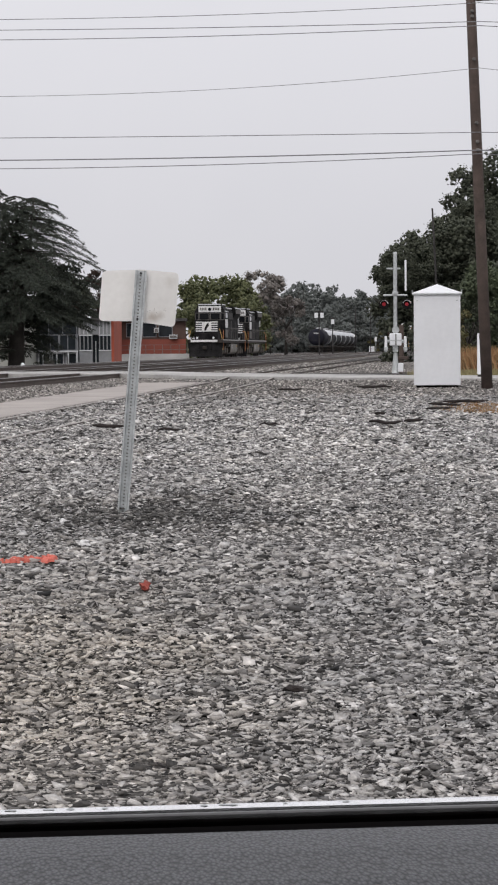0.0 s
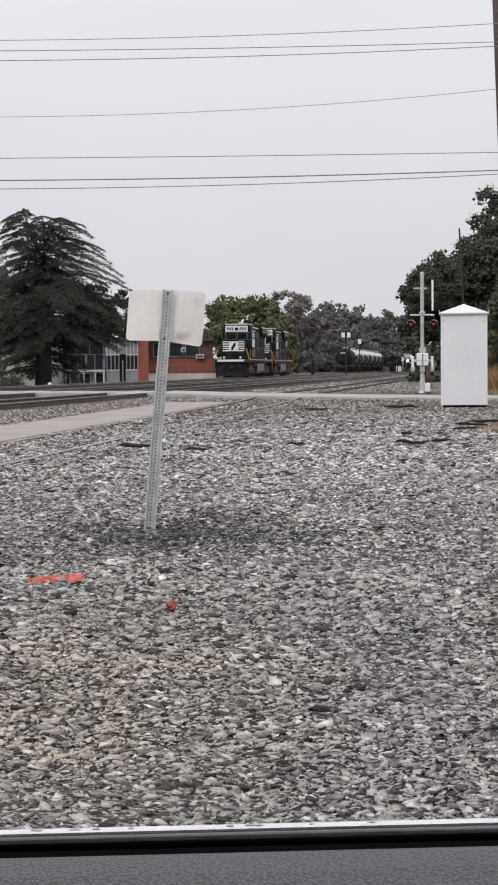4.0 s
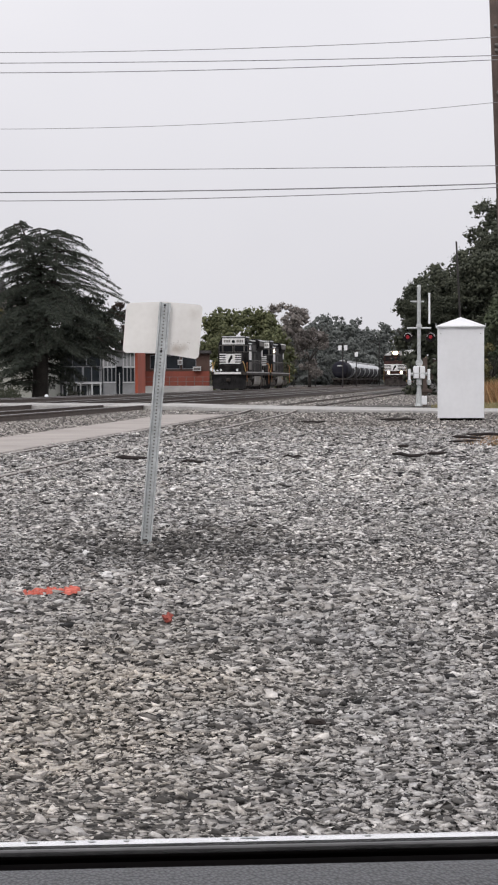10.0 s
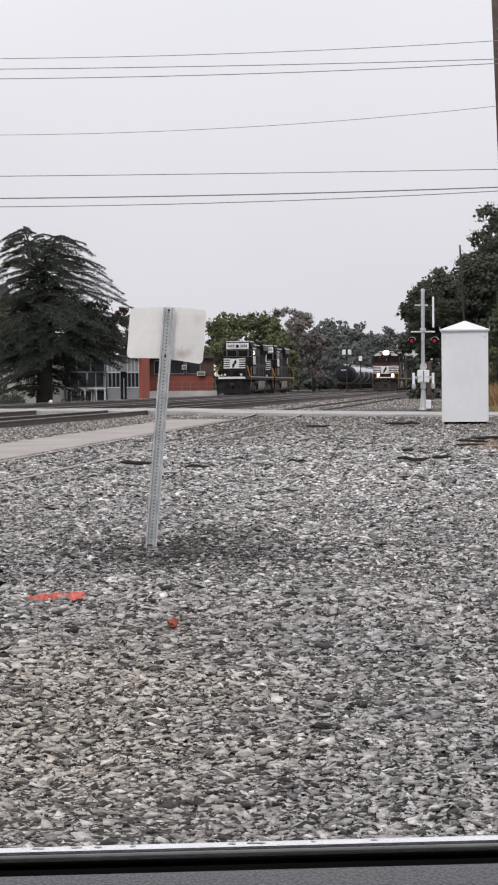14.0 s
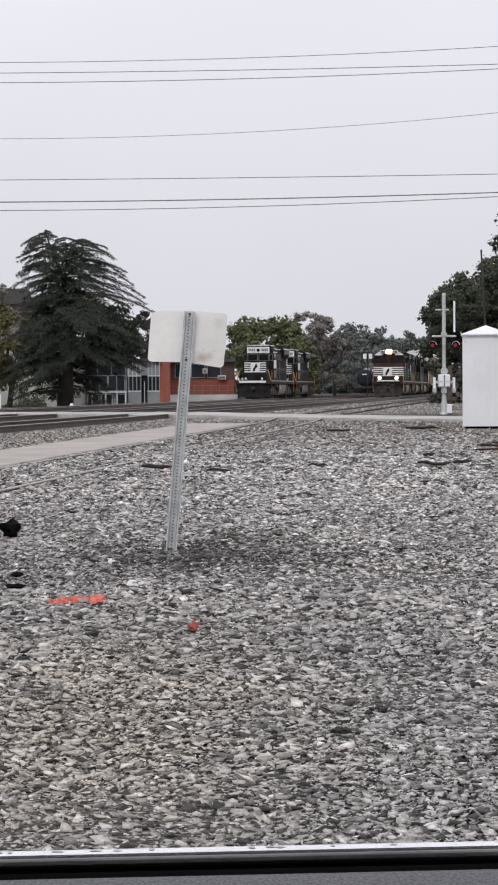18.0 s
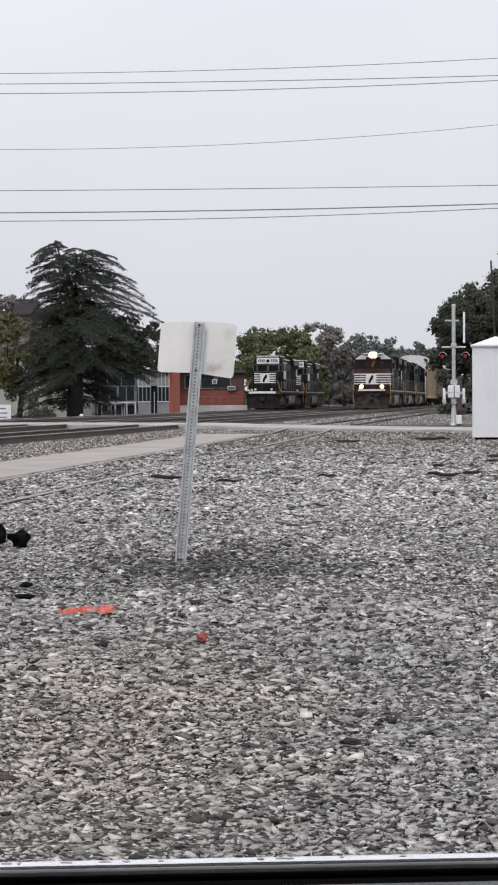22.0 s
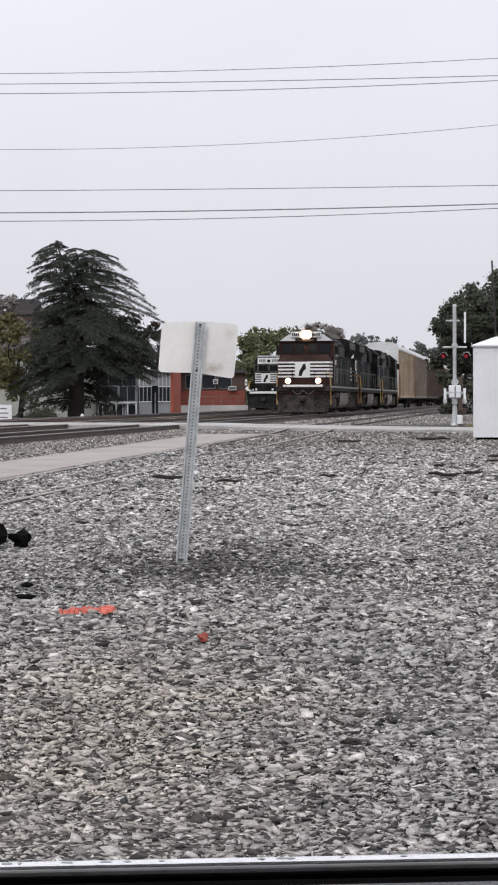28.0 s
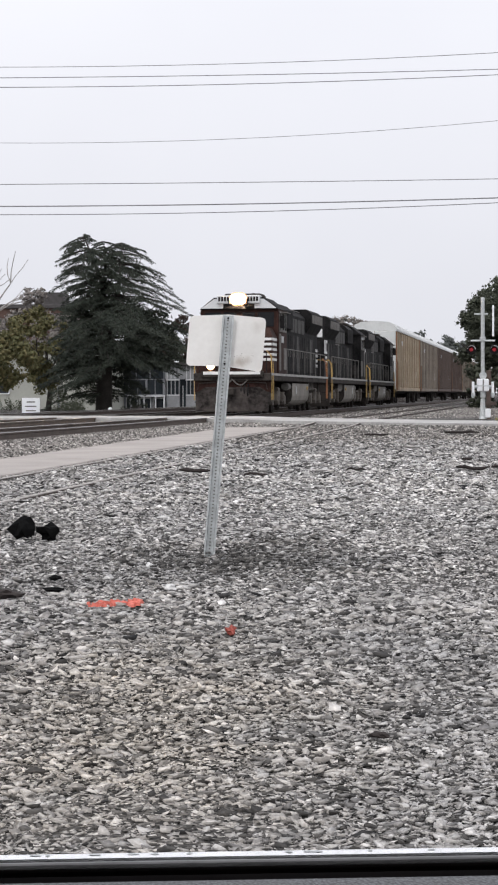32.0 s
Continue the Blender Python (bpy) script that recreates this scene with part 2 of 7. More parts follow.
def toned_sign():
    """Pale sheet metal with a brown-grey patch at a dent beside the post and a fainter one higher up."""
    m = mat("bare aluminium sign back", (0.82, 0.80, 0.765), 0.6, 0.0, var=0.07, scale=3, fine=25, col2=(0.87, 0.855, 0.825))
    n, l = m.node_tree.nodes, m.node_tree.links
    b = n["Principled BSDF"]
    base = b.inputs["Base Color"].links[0].from_socket
    tc = n.new("ShaderNodeTexCoord")
    no = n.new("ShaderNodeTexNoise")
    no.inputs["Scale"].default_value, no.inputs["Detail"].default_value = 16.0, 6.0
    l.new(tc.outputs["Object"], no.inputs["Vector"])
    col = base
    for centre, half, tone, most in (((0.12, 0.045, 1.475), (0.115, 1.0, 0.06), (0.60, 0.54, 0.49), 0.85), ((0.215, 0.05, 1.74), (0.07, 1.0, 0.07), (0.80, 0.78, 0.75), 0.6)):
        mp = n.new("ShaderNodeMapping")
        mp.vector_type = "TEXTURE"
        mp.inputs["Location"].default_value, mp.inputs["Scale"].default_value = centre, half
        mp.inputs["Rotation"].default_value = (0, radians(-22), 0)
        l.new(tc.outputs["Object"], mp.inputs["Vector"])
        gr = n.new("ShaderNodeTexGradient")
        gr.gradient_type = "SPHERICAL"
        l.new(mp.outputs[0], gr.inputs["Vector"])
        mu = n.new("ShaderNodeMath")
        mu.operation = "MULTIPLY"
        l.new(gr.outputs["Fac"], mu.inputs[0])
        l.new(no.outputs[0], mu.inputs[1])
        mr = n.new("ShaderNodeMapRange")
        mr.inputs[1].default_value, mr.inputs[2].default_value = 0.08, 0.42
        mr.inputs[4].default_value = most
        l.new(mu.outputs[0], mr.inputs[0])
        mx = n.new("ShaderNodeMixRGB")
        mx.blend_type = "MULTIPLY"
        l.new(mr.outputs[0], mx.inputs[0])
        l.new(col, mx.inputs[1])
        mx.inputs[2].default_value = (*tone, 1)
        col = mx.outputs[0]
    l.new(col, b.inputs["Base Color"])
    return m


# the sheet's dark tone also paints shade in gaps between loose stones
GRAVEL = gravel_sheet("packed gravel", 48.0, (0.02, 0.02, 0.02), (0.115, 0.11, 0.104), (0.29, 0.28, 0.268), 0.02)
BALLAST = gravel_sheet("track ballast", 16.0, (0.06, 0.058, 0.055), (0.23, 0.21, 0.19), (0.46, 0.44, 0.41), 0.03)
STONES = stone_mat("loose crushed stone", [(0.0, (0.02, 0.02, 0.021)), (0.16, (0.09, 0.087, 0.083)), (0.29, (0.225, 0.224, 0.223)), (0.45, (0.37, 0.358, 0.342)), (0.61, (0.44, 0.438, 0.436)), (0.76, (0.515, 0.502, 0.483)), (0.91, (0.60, 0.597, 0.592)), (0.98, (0.72, 0.71, 0.695)), (1.0, (0.86, 0.85, 0.84))])
DARKST = stone_mat("darker crushed stone", [(0.0, (0.025, 0.024, 0.023)), (0.6, (0.09, 0.087, 0.083)), (0.9, (0.22, 0.213, 0.20)), (1.0, (0.42, 0.41, 0.39))])
BSTONES = stone_mat("ballast stone", [(0.0, (0.025, 0.023, 0.021)), (0.35, (0.10, 0.093, 0.086)), (0.65, (0.24, 0.226, 0.21)), (0.88, (0.39, 0.373, 0.35)), (1.0, (0.62, 0.60, 0.57))])
CONCRETE = mat("worn road concrete", (0.41, 0.40, 0.385), 0.88, var=0.3, scale=0.5, fine=12, bump=0.01)
STRIP = mat("dusty asphalt strip", (0.37, 0.335, 0.31), 0.9, var=0.16, scale=0.8, fine=22, bump=0.004)
RAIL = mat("rusty rail steel", (0.075, 0.055, 0.045), 0.6, 0.5, var=0.35, scale=4, fine=30)
DARKHEAD = mat("dark rusted rail head", (0.035, 0.028, 0.025), 0.8, 0.1, var=0.3, scale=3, fine=40)
RUSTHEAD = mat("rusted unused rail head", (0.36, 0.335, 0.31), 0.75, 0.1, var=0.3, scale=3, fine=40)
RAILTOP = mat("worn rail head", (0.32, 0.31, 0.30), 0.35, 0.9, var=0.2, scale=2, fine=50)
TIE = mat("creosoted tie timber", (0.07, 0.06, 0.05), 0.9, var=0.35, scale=5, fine=30, bump=0.006, rnd=0.35)
WHITE = mat("white enamel", (0.80, 0.81, 0.83), 0.45, var=0.05, scale=1.2, fine=9)
GALV = mat("galvanised steel", (0.50, 0.52, 0.52), 0.45, 0.6, var=0.22, scale=14, fine=60)
SIGNB = toned_sign()
SMUDGE = mat("grey scuff", (0.56, 0.53, 0.49), 0.8, var=0.3, scale=30, fine=90)
POLE = mat("weathered pole timber", (0.085, 0.062, 0.052), 0.9, var=0.35, scale=3, fine=30, bump=0.01)
DARKPOLE = mat("blackened pole timber", (0.032, 0.029, 0.028), 0.9, var=0.35, scale=3, fine=30, bump=0.01)
BLACK = mat("black locomotive paint", (0.009, 0.009, 0.0095), 0.75, var=0.4, scale=1.5, fine=12, col2=(0.030, 0.0285, 0.029), spec=0.08)
GRILLE = mat("dusty grille mesh", (0.045, 0.043, 0.042), 0.85, var=0.5, scale=6, fine=60, col2=(0.10, 0.096, 0.092))
DUSTED = mat("dust-dulled black panel", (0.026, 0.0245, 0.024), 0.85, var=0.4, scale=2.0, fine=14, col2=(0.085, 0.08, 0.078), spec=0.06)
BROWNED = mat("dusty black steel", (0.030, 0.026, 0.024), 0.8, var=0.4, scale=2.5, fine=14, col2=(0.065, 0.056, 0.05), spec=0.15)
GREYED = mat("road-grimed grey steel", (0.15, 0.14, 0.13), 0.8, var=0.35, scale=2.0, fine=12)
PLOUGH = mat("rust-scuffed plough steel", (0.022, 0.018, 0.017), 0.8, var=0.5, scale=2.0, fine=8, col2=(0.072, 0.062, 0.057), spec=0.1)
LWHITE = mat("white stripe paint", (0.74, 0.74, 0.73), 0.5, var=0.12, scale=3, fine=20)
LGREY = mat("light grey cab brow paint", (0.62, 0.63, 0.64), 0.4, var=0.1, scale=3, fine=20)
GLASS = mat("dark cab glass", (0.010, 0.011, 0.013), 0.12, var=0.2, spec=0.2)
YELLOW = mat("yellow handrail paint", (0.47, 0.31, 0.10), 0.5, var=0.2, scale=6)
ORANGE = mat("faded orange step paint", (0.40, 0.16, 0.06), 0.6, var=0.25, scale=6)
HEAD = mat("headlight glass", (0.9, 0.9, 0.9), 0.3, emit=(1.0, 0.74, 0.50), power=200.0)
DITCH = mat("ditch light glass", (0.9, 0.9, 0.9), 0.3, emit=(1.0, 0.74, 0.50), power=110.0)
REDLAMP = mat("lit red signal lens", (0.22, 0.012, 0.02), 0.3, emit=(1.0, 0.07, 0.10), power=0.16)
# emissive orange for rings that imitate the glare round the lamps
HALO = mat("emissive lamp halo", (0.03, 0.02, 0.015), 0.6, emit=(1.0, 0.45, 0.20), power=1.6)
# black paint tinted red-brown to hold the lamps' warm glow
LEADF = mat("glow-browned black paint", (0.027, 0.0122, 0.0097), 0.65, var=0.4, scale=1.5, fine=12, col2=(0.052, 0.025, 0.020), spec=0.12)
RUBBER = mat("black rubber", (0.004, 0.0033, 0.0033), 1.0, var=0.3, scale=8, spec=0.02)
VINYL = vinyl()
CHROME = mat("wet bright trim", (0.93, 0.93, 0.93), 0.22, 0.85, var=0.08, scale=60, fine=300)
TRIMLIP = mat("dull grey trim lip", (0.16, 0.155, 0.155), 0.4, 0.5, var=0.25, scale=40, fine=200)
CARPAINT = mat("dark grey car paint", (0.06, 0.06, 0.065), 0.3, var=0.1)
TAN = mat("faded tan rack panel", (0.36, 0.262, 0.17), 0.7, var=0.25, scale=0.9, fine=7, rnd=0.08, col2=(0.50, 0.40, 0.285))
BROWN = mat("dark brown rack panel", (0.10, 0.068, 0.055), 0.7, var=0.3, scale=0.8, fine=8, rnd=0.10)
DULL = mat("dull grey-brown rack panel", (0.215, 0.178, 0.142), 0.7, var=0.3, scale=0.8, fine=8, rnd=0.10)
RACKROOF = mat("pale rack roof steel", (0.66, 0.67, 0.66), 0.55, var=0.12, scale=0.7, fine=6)
RACKPOST = mat("rusty orange rack post steel", (0.29, 0.155, 0.085), 0.7, var=0.25, scale=2)
WALKEDGE = mat("scuffed walkway edge paint", (0.34, 0.33, 0.315), 0.7, var=0.3, scale=2, fine=12)
FUELG = mat("dusty tank steel", (0.19, 0.175, 0.155), 0.7, var=0.35, scale=1.2, fine=9)
TRUCKS = mat("brown-dusted bogie steel", (0.075, 0.064, 0.055), 0.8, var=0.4, scale=3, fine=14, col2=(0.15, 0.13, 0.11))
TANKB = mat("black tank steel", (0.02, 0.02, 0.028), 0.75, var=0.3, scale=1, spec=0.1)
TANKG = mat("dark grey tank steel", (0.05, 0.05, 0.055), 0.8, var=0.3, scale=1, spec=0.1)
TANKW = mat("white tank steel", (0.60, 0.61, 0.63), 0.6, var=0.2, scale=1)
PALEPANEL = mat("pale weathered panel", (0.26, 0.265, 0.275), 0.75, var=0.15, scale=1.5, fine=8)
REDWALL = mat("dull red painted brick", (0.235, 0.062, 0.042), 0.85, var=0.2, scale=0.6, fine=10)
PALEWALL = mat("pale painted wall", (0.37, 0.375, 0.335), 0.85, var=0.1, scale=0.5, fine=6)
GREYWALL = mat("grey panel wall", (0.215, 0.22, 0.235), 0.8, var=0.2, scale=0.7, fine=6)
BRICKRED = mat("orange-red painted brick", (0.36, 0.078, 0.042), 0.85, var=0.18, scale=0.6, fine=10)
OLDBRICK = mat("brown brick wall", (0.10, 0.06, 0.048), 0.9, var=0.25, scale=0.5, fine=8)
ROOFING = mat("dark roofing", (0.07, 0.065, 0.065), 0.9, var=0.2)
DARKWIN = mat("dark window glass", (0.025, 0.03, 0.035), 0.12, var=0.3, scale=1)
PALEBARK = mat("pale grey bark", (0.30, 0.285, 0.275), 0.9, var=0.3, scale=3, fine=20, bump=0.01)
BARK = mat("tree bark", (0.036, 0.031, 0.027), 0.95, var=0.4, scale=2, fine=15, bump=0.02)
WIRE = mat("weathered cable", (0.24, 0.24, 0.25), 0.7, var=0.2)
CEDARL = leaf_mat("cedar needles", [(0.025, 0.031, 0.026), (0.041, 0.050, 0.041), (0.062, 0.073, 0.055), (0.046, 0.050, 0.039)])
MIDL = leaf_mat("middle green leaves", [(0.045, 0.058, 0.036), (0.075, 0.092, 0.055), (0.10, 0.12, 0.07), (0.06, 0.072, 0.045)])
GREENL = leaf_mat("green leaves", [(0.082, 0.092, 0.048), (0.116, 0.128, 0.064), (0.155, 0.163, 0.083), (0.096, 0.107, 0.057)])
DARKL = leaf_mat("dark green leaves", [(0.052, 0.060, 0.044), (0.068, 0.076, 0.054), (0.085, 0.092, 0.064), (0.06, 0.066, 0.05)])
# base colour paled, so that distance haze is put into the leaves
FARL = leaf_mat("haze-paled blue-green leaves", [(0.10, 0.11, 0.106), (0.125, 0.136, 0.13), (0.145, 0.157, 0.145), (0.108, 0.117, 0.112)])
BROWNL = leaf_mat("browning leaves", [(0.155, 0.138, 0.128), (0.205, 0.184, 0.17), (0.24, 0.216, 0.195), (0.15, 0.145, 0.134)])
AUTUMNL = leaf_mat("olive and russet leaves", [(0.08, 0.08, 0.038), (0.12, 0.118, 0.054), (0.15, 0.125, 0.058), (0.098, 0.10, 0.048)])
RUSSETL = leaf_mat("dark russet leaves", [(0.045, 0.032, 0.028), (0.06, 0.04, 0.034), (0.075, 0.05, 0.04), (0.05, 0.04, 0.033)])
DRYL = leaf_mat("dry russet grass", [(0.24, 0.11, 0.05), (0.34, 0.19, 0.09), (0.40, 0.28, 0.15), (0.20, 0.12, 0.06)])
STRAW = leaf_mat("pale dry grass", [(0.22, 0.19, 0.09), (0.33, 0.28, 0.15), (0.27, 0.24, 0.12), (0.18, 0.17, 0.08)])
ORANGEP = mat("orange-red marking paint", (0.60, 0.15, 0.11), 0.75, var=0.25, scale=25, fine=70)
REDLEAF = mat("red plastic scrap", (0.30, 0.06, 0.042), 0.6, var=0.3, scale=30, fine=90)
WSTONE = mat("white quartz stone", (0.72, 0.71, 0.70), 0.8, var=0.1, scale=20)
RAG = mat("black bundle plastic", (0.004, 0.004, 0.004), 0.9, var=0.4, scale=20, spec=0.1)
STICK = mat("dark rotten wood", (0.028, 0.022, 0.02), 0.95, var=0.4, scale=10)


# ---- mesh helpers ----
class G:
    """Collects vertices and faces of one mesh."""

    def __init__(self):
        self.v, self.f, self.smooth = [], [], False

    def poly(self, pts, faces):
        k = len(self.v)
        self.v += [tuple(p) for p in pts]
        self.f += [tuple(i + k for i in f) for f in faces]
        return self

    def box(self, x0, x1, y0, y1, z0, z1, c=0.0):
        """A box with edges chamfered by c."""
        if c <= 0:
            p = [(x, y, z) for z in (z0, z1) for y in (y0, y1) for x in (x0, x1)]
            return self.poly(p, [(0, 2, 3, 1), (4, 5, 7, 6), (0, 1, 5, 4), (2, 6, 7, 3), (0, 4, 6, 2), (1, 3, 7, 5)])
        k = len(self.v)
        idx = {}
        for ix, x in enumerate((x0, x1)):
            for iy, y in enumerate((y0, y1)):
                for iz, z in enumerate((z0, z1)):
                    sx, sy, sz = (1 - 2 * ix) * c, (1 - 2 * iy) * c, (1 - 2 * iz) * c
                    for a, p in enumerate(((x, y + sy, z + sz), (x + sx, y, z + sz), (x + sx, y + sy, z))):
                        idx[ix, iy, iz, a] = len(self.v)
                        self.v.append(p)
        I = lambda *q: idx[q]
        for s in (0, 1):
            self.f.append((I(s, 0, 0, 0), I(s, 1, 0, 0), I(s, 1, 1, 0), I(s, 0, 1, 0)))
            self.f.append((I(0, s, 0, 1), I(1, s, 0, 1), I(1, s, 1, 1), I(0, s, 1, 1)))
            self.f.append((I(0, 0, s, 2), I(1, 0, s, 2), I(1, 1, s, 2), I(0, 1, s, 2)))
        for a in (0, 1):
            for b in (0, 1):
                self.f.append((I(a, b, 0, 0), I(a, b, 1, 0), I(a, b, 1, 1), I(a, b, 0, 1)))
                self.f.append((I(a, 0, b, 0), I(a, 1, b, 0), I(a, 1, b, 2), I(a, 0, b, 2)))
                self.f.append((I(0, a, b, 1), I(1, a, b, 1), I(1, a, b, 2), I(0, a, b, 2)))
        for ix in (0, 1):
            for iy in (0, 1):
                for iz in (0, 1):
                    self.f.append((I(ix, iy, iz, 0), I(ix, iy, iz, 1), I(ix, iy, iz, 2)))
        return self

    def tube(self, pts, r, n=8, caps=True):
        """A round bar along points; r is one radius or one for each point."""
        pts = [Vector(p) for p in pts]
        rs = r if isinstance(r, (list, tuple)) else [r] * len(pts)
        k = len(self.v)
        for i, p in enumerate(pts):
            d = (pts[min(i + 1, len(pts) - 1)] - pts[max(i - 1, 0)]).normalized()
            a = d.cross(Vector((0, 0, 1)) if abs(d.z) < 0.9 else Vector((1, 0, 0))).normalized()
            b = d.cross(a)
            for j in range(n):
                t = 2 * math.pi * j / n
                self.v.append(tuple(p + (a * math.cos(t) + b * math.sin(t)) * rs[i]))
        for i in range(len(pts) - 1):
            for j in range(n):
                q = (j + 1) % n
                self.f.append((k + i * n + j, k + i * n + q, k + (i + 1) * n + q, k + (i + 1) * n + j))
        if caps:
            self.f.append(tuple(k + j for j in range(n))[::-1])
            self.f.append(tuple(k + (len(pts) - 1) * n + j for j in range(n)))
        return self

    def prism(self, outline, y0, y1):
        """An outline of (x, z) pushed from y0 to y1."""
        n = len(outline)
        p = [(x, y0, z) for x, z in outline] + [(x, y1, z) for x, z in outline]
        return self.poly(p, [tuple(range(n)), tuple(range(2 * n - 1, n - 1, -1))] + [(i, n + i, n + (i + 1) % n, (i + 1) % n) for i in range(n)])

    def prismx(self, outline, x0, x1):
        """An outline of (y, z) pushed from x0 to x1."""
        n = len(outline)
        p = [(x0, y, z) for y, z in outline] + [(x1, y, z) for y, z in outline]
        return self.poly(p, [tuple(range(n)), tuple(range(2 * n - 1, n - 1, -1))] + [(i, n + i, n + (i + 1) % n, (i + 1) % n) for i in range(n)])

    def mesh(self, name, material):
        me = bpy.data.meshes.new(name)
        me.from_pydata(self.v, [], self.f)
        bm = bmesh.new()
        bm.from_mesh(me)
        bmesh.ops.recalc_face_normals(bm, faces=bm.faces)
        bm.to_mesh(me)
        bm.free()
        me.materials.append(material)
        if self.smooth:
            me.polygons.foreach_set("use_smooth", [True] * len(me.polygons))
        return me


def np_mesh(name, verts, faces, material, smooth=False):
    """A mesh from arrays of vertices (n, 3) and faces (m, 3 or 4)."""
    me = bpy.data.meshes.new(name)
    verts = np.asarray(verts, dtype=np.float32)
    faces = np.asarray(faces, dtype=np.int32)
    m, w = faces.shape
    me.vertices.add(len(verts))
    me.vertices.foreach_set("co", verts.ravel())
    me.loops.add(m * w)
    me.loops.foreach_set("vertex_index", faces.ravel())
    me.polygons.add(m)
    me.polygons.foreach_set("loop_start", np.arange(0, m * w, w, dtype=np.int32))
    me.polygons.foreach_set("loop_total", np.full(m, w, dtype=np.int32))
    if smooth:
        me.polygons.foreach_set("use_smooth", np.ones(m, dtype=bool))
    me.update(calc_edges=True)
    me.materials.append(material)
    return me


def part(name, g, material, parent, label="", at=None):
    """Links a mesh as one object under a thing or a part."""
    me = g.mesh(name, material) if isinstance(g, G) else g
    ob = new(name, me)
    ob.parent = parent
    if at is not None:
        ob.matrix_basis = at
    if label:
        ob["label"] = label
    return ob


def thing(name, m, label, category, group="", kind=""):
    e = new(name)
    e.empty_display_size = 0.3
    e.matrix_basis = m
    return tagged(e, label, category, group, kind)


# ---- the lie of the land ----
SLOPE, A0 = 0.0995, -12.1  # the main track runs along x = A0 + SLOPE * y
HEAD_DEG = -math.degrees(math.atan(SLOPE))
RZ = 0.415  # rail head


def ground_z(y):
    return float(np.interp(y, [0, 20, 59, 76, 90], [0, 0, 0.17, 0.28, 0.25]))


def track_at(off, y):
    """The place on a track that runs off metres beside the main one, abreast of y."""
    return (A0 + SLOPE * y + off * 1.0049, y)


def lay(off, y, z=0.0):
    x, yy = track_at(off, y)
    return pose(x, yy, z, 0, 0, HEAD_DEG)


# ground, one sheet
rng = np.random.default_rng(5)
xs = np.unique(np.concatenate([np.linspace(-3000, -40, 40), np.linspace(-40, 40, 81), np.linspace(40, 3000, 40)]))
ys = np.unique(np.concatenate([np.linspace(-600, -5, 20), np.linspace(-5, 25, 61), np.linspace(25, 100, 76), np.linspace(100, 400, 40), np.linspace(400, 4000, 20)]))
gx, gy = np.meshgrid(xs, ys)
gz = np.interp(gy, [0, 20, 59, 76, 90], [0, 0, 0.17, 0.28, 0.25])
offs = (gx - A0 - SLOPE * gy) / 1.0049
gz = gz - np.where((gy > 30) & (offs < 2.6) & (offs > -18), 0.12, 0.0)
near = (np.abs(gx) < 30) & (gy > -4) & (gy < 70)
gz = gz + np.where(near, 0.012 * np.sin(gx * 2.1 + 0.6 * np.sin(gy)) * np.sin(gy * 1.3) + rng.uniform(-0.0015, 0.0015, gx.shape) - 0.002, 0)
nx, ny = len(xs), len(ys)
ii = (np.arange(ny - 1)[:, None] * nx + np.arange(nx - 1)[None]).ravel()
ground = new("ground", np_mesh("ground", np.stack([gx.ravel(), gy.ravel(), gz.ravel()], 1), np.stack([ii, ii + 1, ii + nx + 1, ii + nx], 1), GRAVEL, True))
tagged(ground, "wide lot of packed grey crushed gravel", "gravel ground", kind="structure")


def ribbon(pts, width, z_of, thick, material, name):
    """A slab along a line of points in plan."""
    g = G()
    k = len(pts)
    for i, p in enumerate(pts):
        a, b = Vector(pts[max(i - 1, 0)]), Vector(pts[min(i + 1, k - 1)])
        d = (b - a).normalized()
        nrm = Vector((-d.y, d.x))
        for s, dz in ((1, -thick), (1, -0.02), (0.985, 0.0), (-0.985, 0.0), (-1, -0.02), (-1, -thick)):
            q = Vector(p) + nrm * width / 2 * s
            g.v.append((q.x, q.y, z_of(q.x, q.y) + dz))
    for i in range(k - 1):
        for j in range(5):
            g.f.append((i * 6 + j, i * 6 + j + 1, i * 6 + 7 + j, i * 6 + 6 + j))
    return g.mesh(name, material)


def road_z(x, y):
    o = (x - A0 - SLOPE * y) / 1.0049
    return float(np.interp(o, [-40, -22, -13, 1.5, 3.0, 7.5, 11, 40], [0.30, 0.33, 0.405, 0.405, 0.36, 0.315, 0.285, 0.25]))


ROAD = [(60, 60), (30, 62), (14, 64.5), (7, 66.5), (3.7, 68.3), (1.2, 70.2), (-1.8, 72.6), (-5, 75.0), (-12, 78.3), (-20, 80), (-40, 84), (-70, 92)]
road_pts = []
for (xa, ya), (xb, yb) in zip(ROAD, ROAD[1:]):
    for q in range(6):
        road_pts.append((xa + (xb - xa) * q / 6, ya + (yb - ya) * q / 6))
road_pts.append(ROAD[-1])
road = new("road", ribbon(road_pts, 5.6, road_z, 0.5, CONCRETE, "road"))
tagged(road, "worn pale concrete road over the level crossing", "road", kind="structure")

# paved strip between the main track and the spur
strip_pts = [track_at(3.62, y) for y in np.linspace(8, 62.5, 40)]
pavement = new("pavement", ribbon(strip_pts, 1.75, lambda x, y: ground_z(y) + 0.035, 0.3, STRIP, "pavement"))
tagged(pavement, "pale dusty paved strip between the tracks", "pavement", kind="structure")

# ---- tracks ----
RAIL_OUT = [(-0.07, 0.0), (0.07, 0.0), (0.07, 0.012), (0.015, 0.03), (0.012, 0.12), (0.036, 0.135), (0.036, 0.165), (-0.036, 0.165), (-0.036, 0.135), (-0.012, 0.12), (-0.015, 0.03), (-0.07, 0.012)]
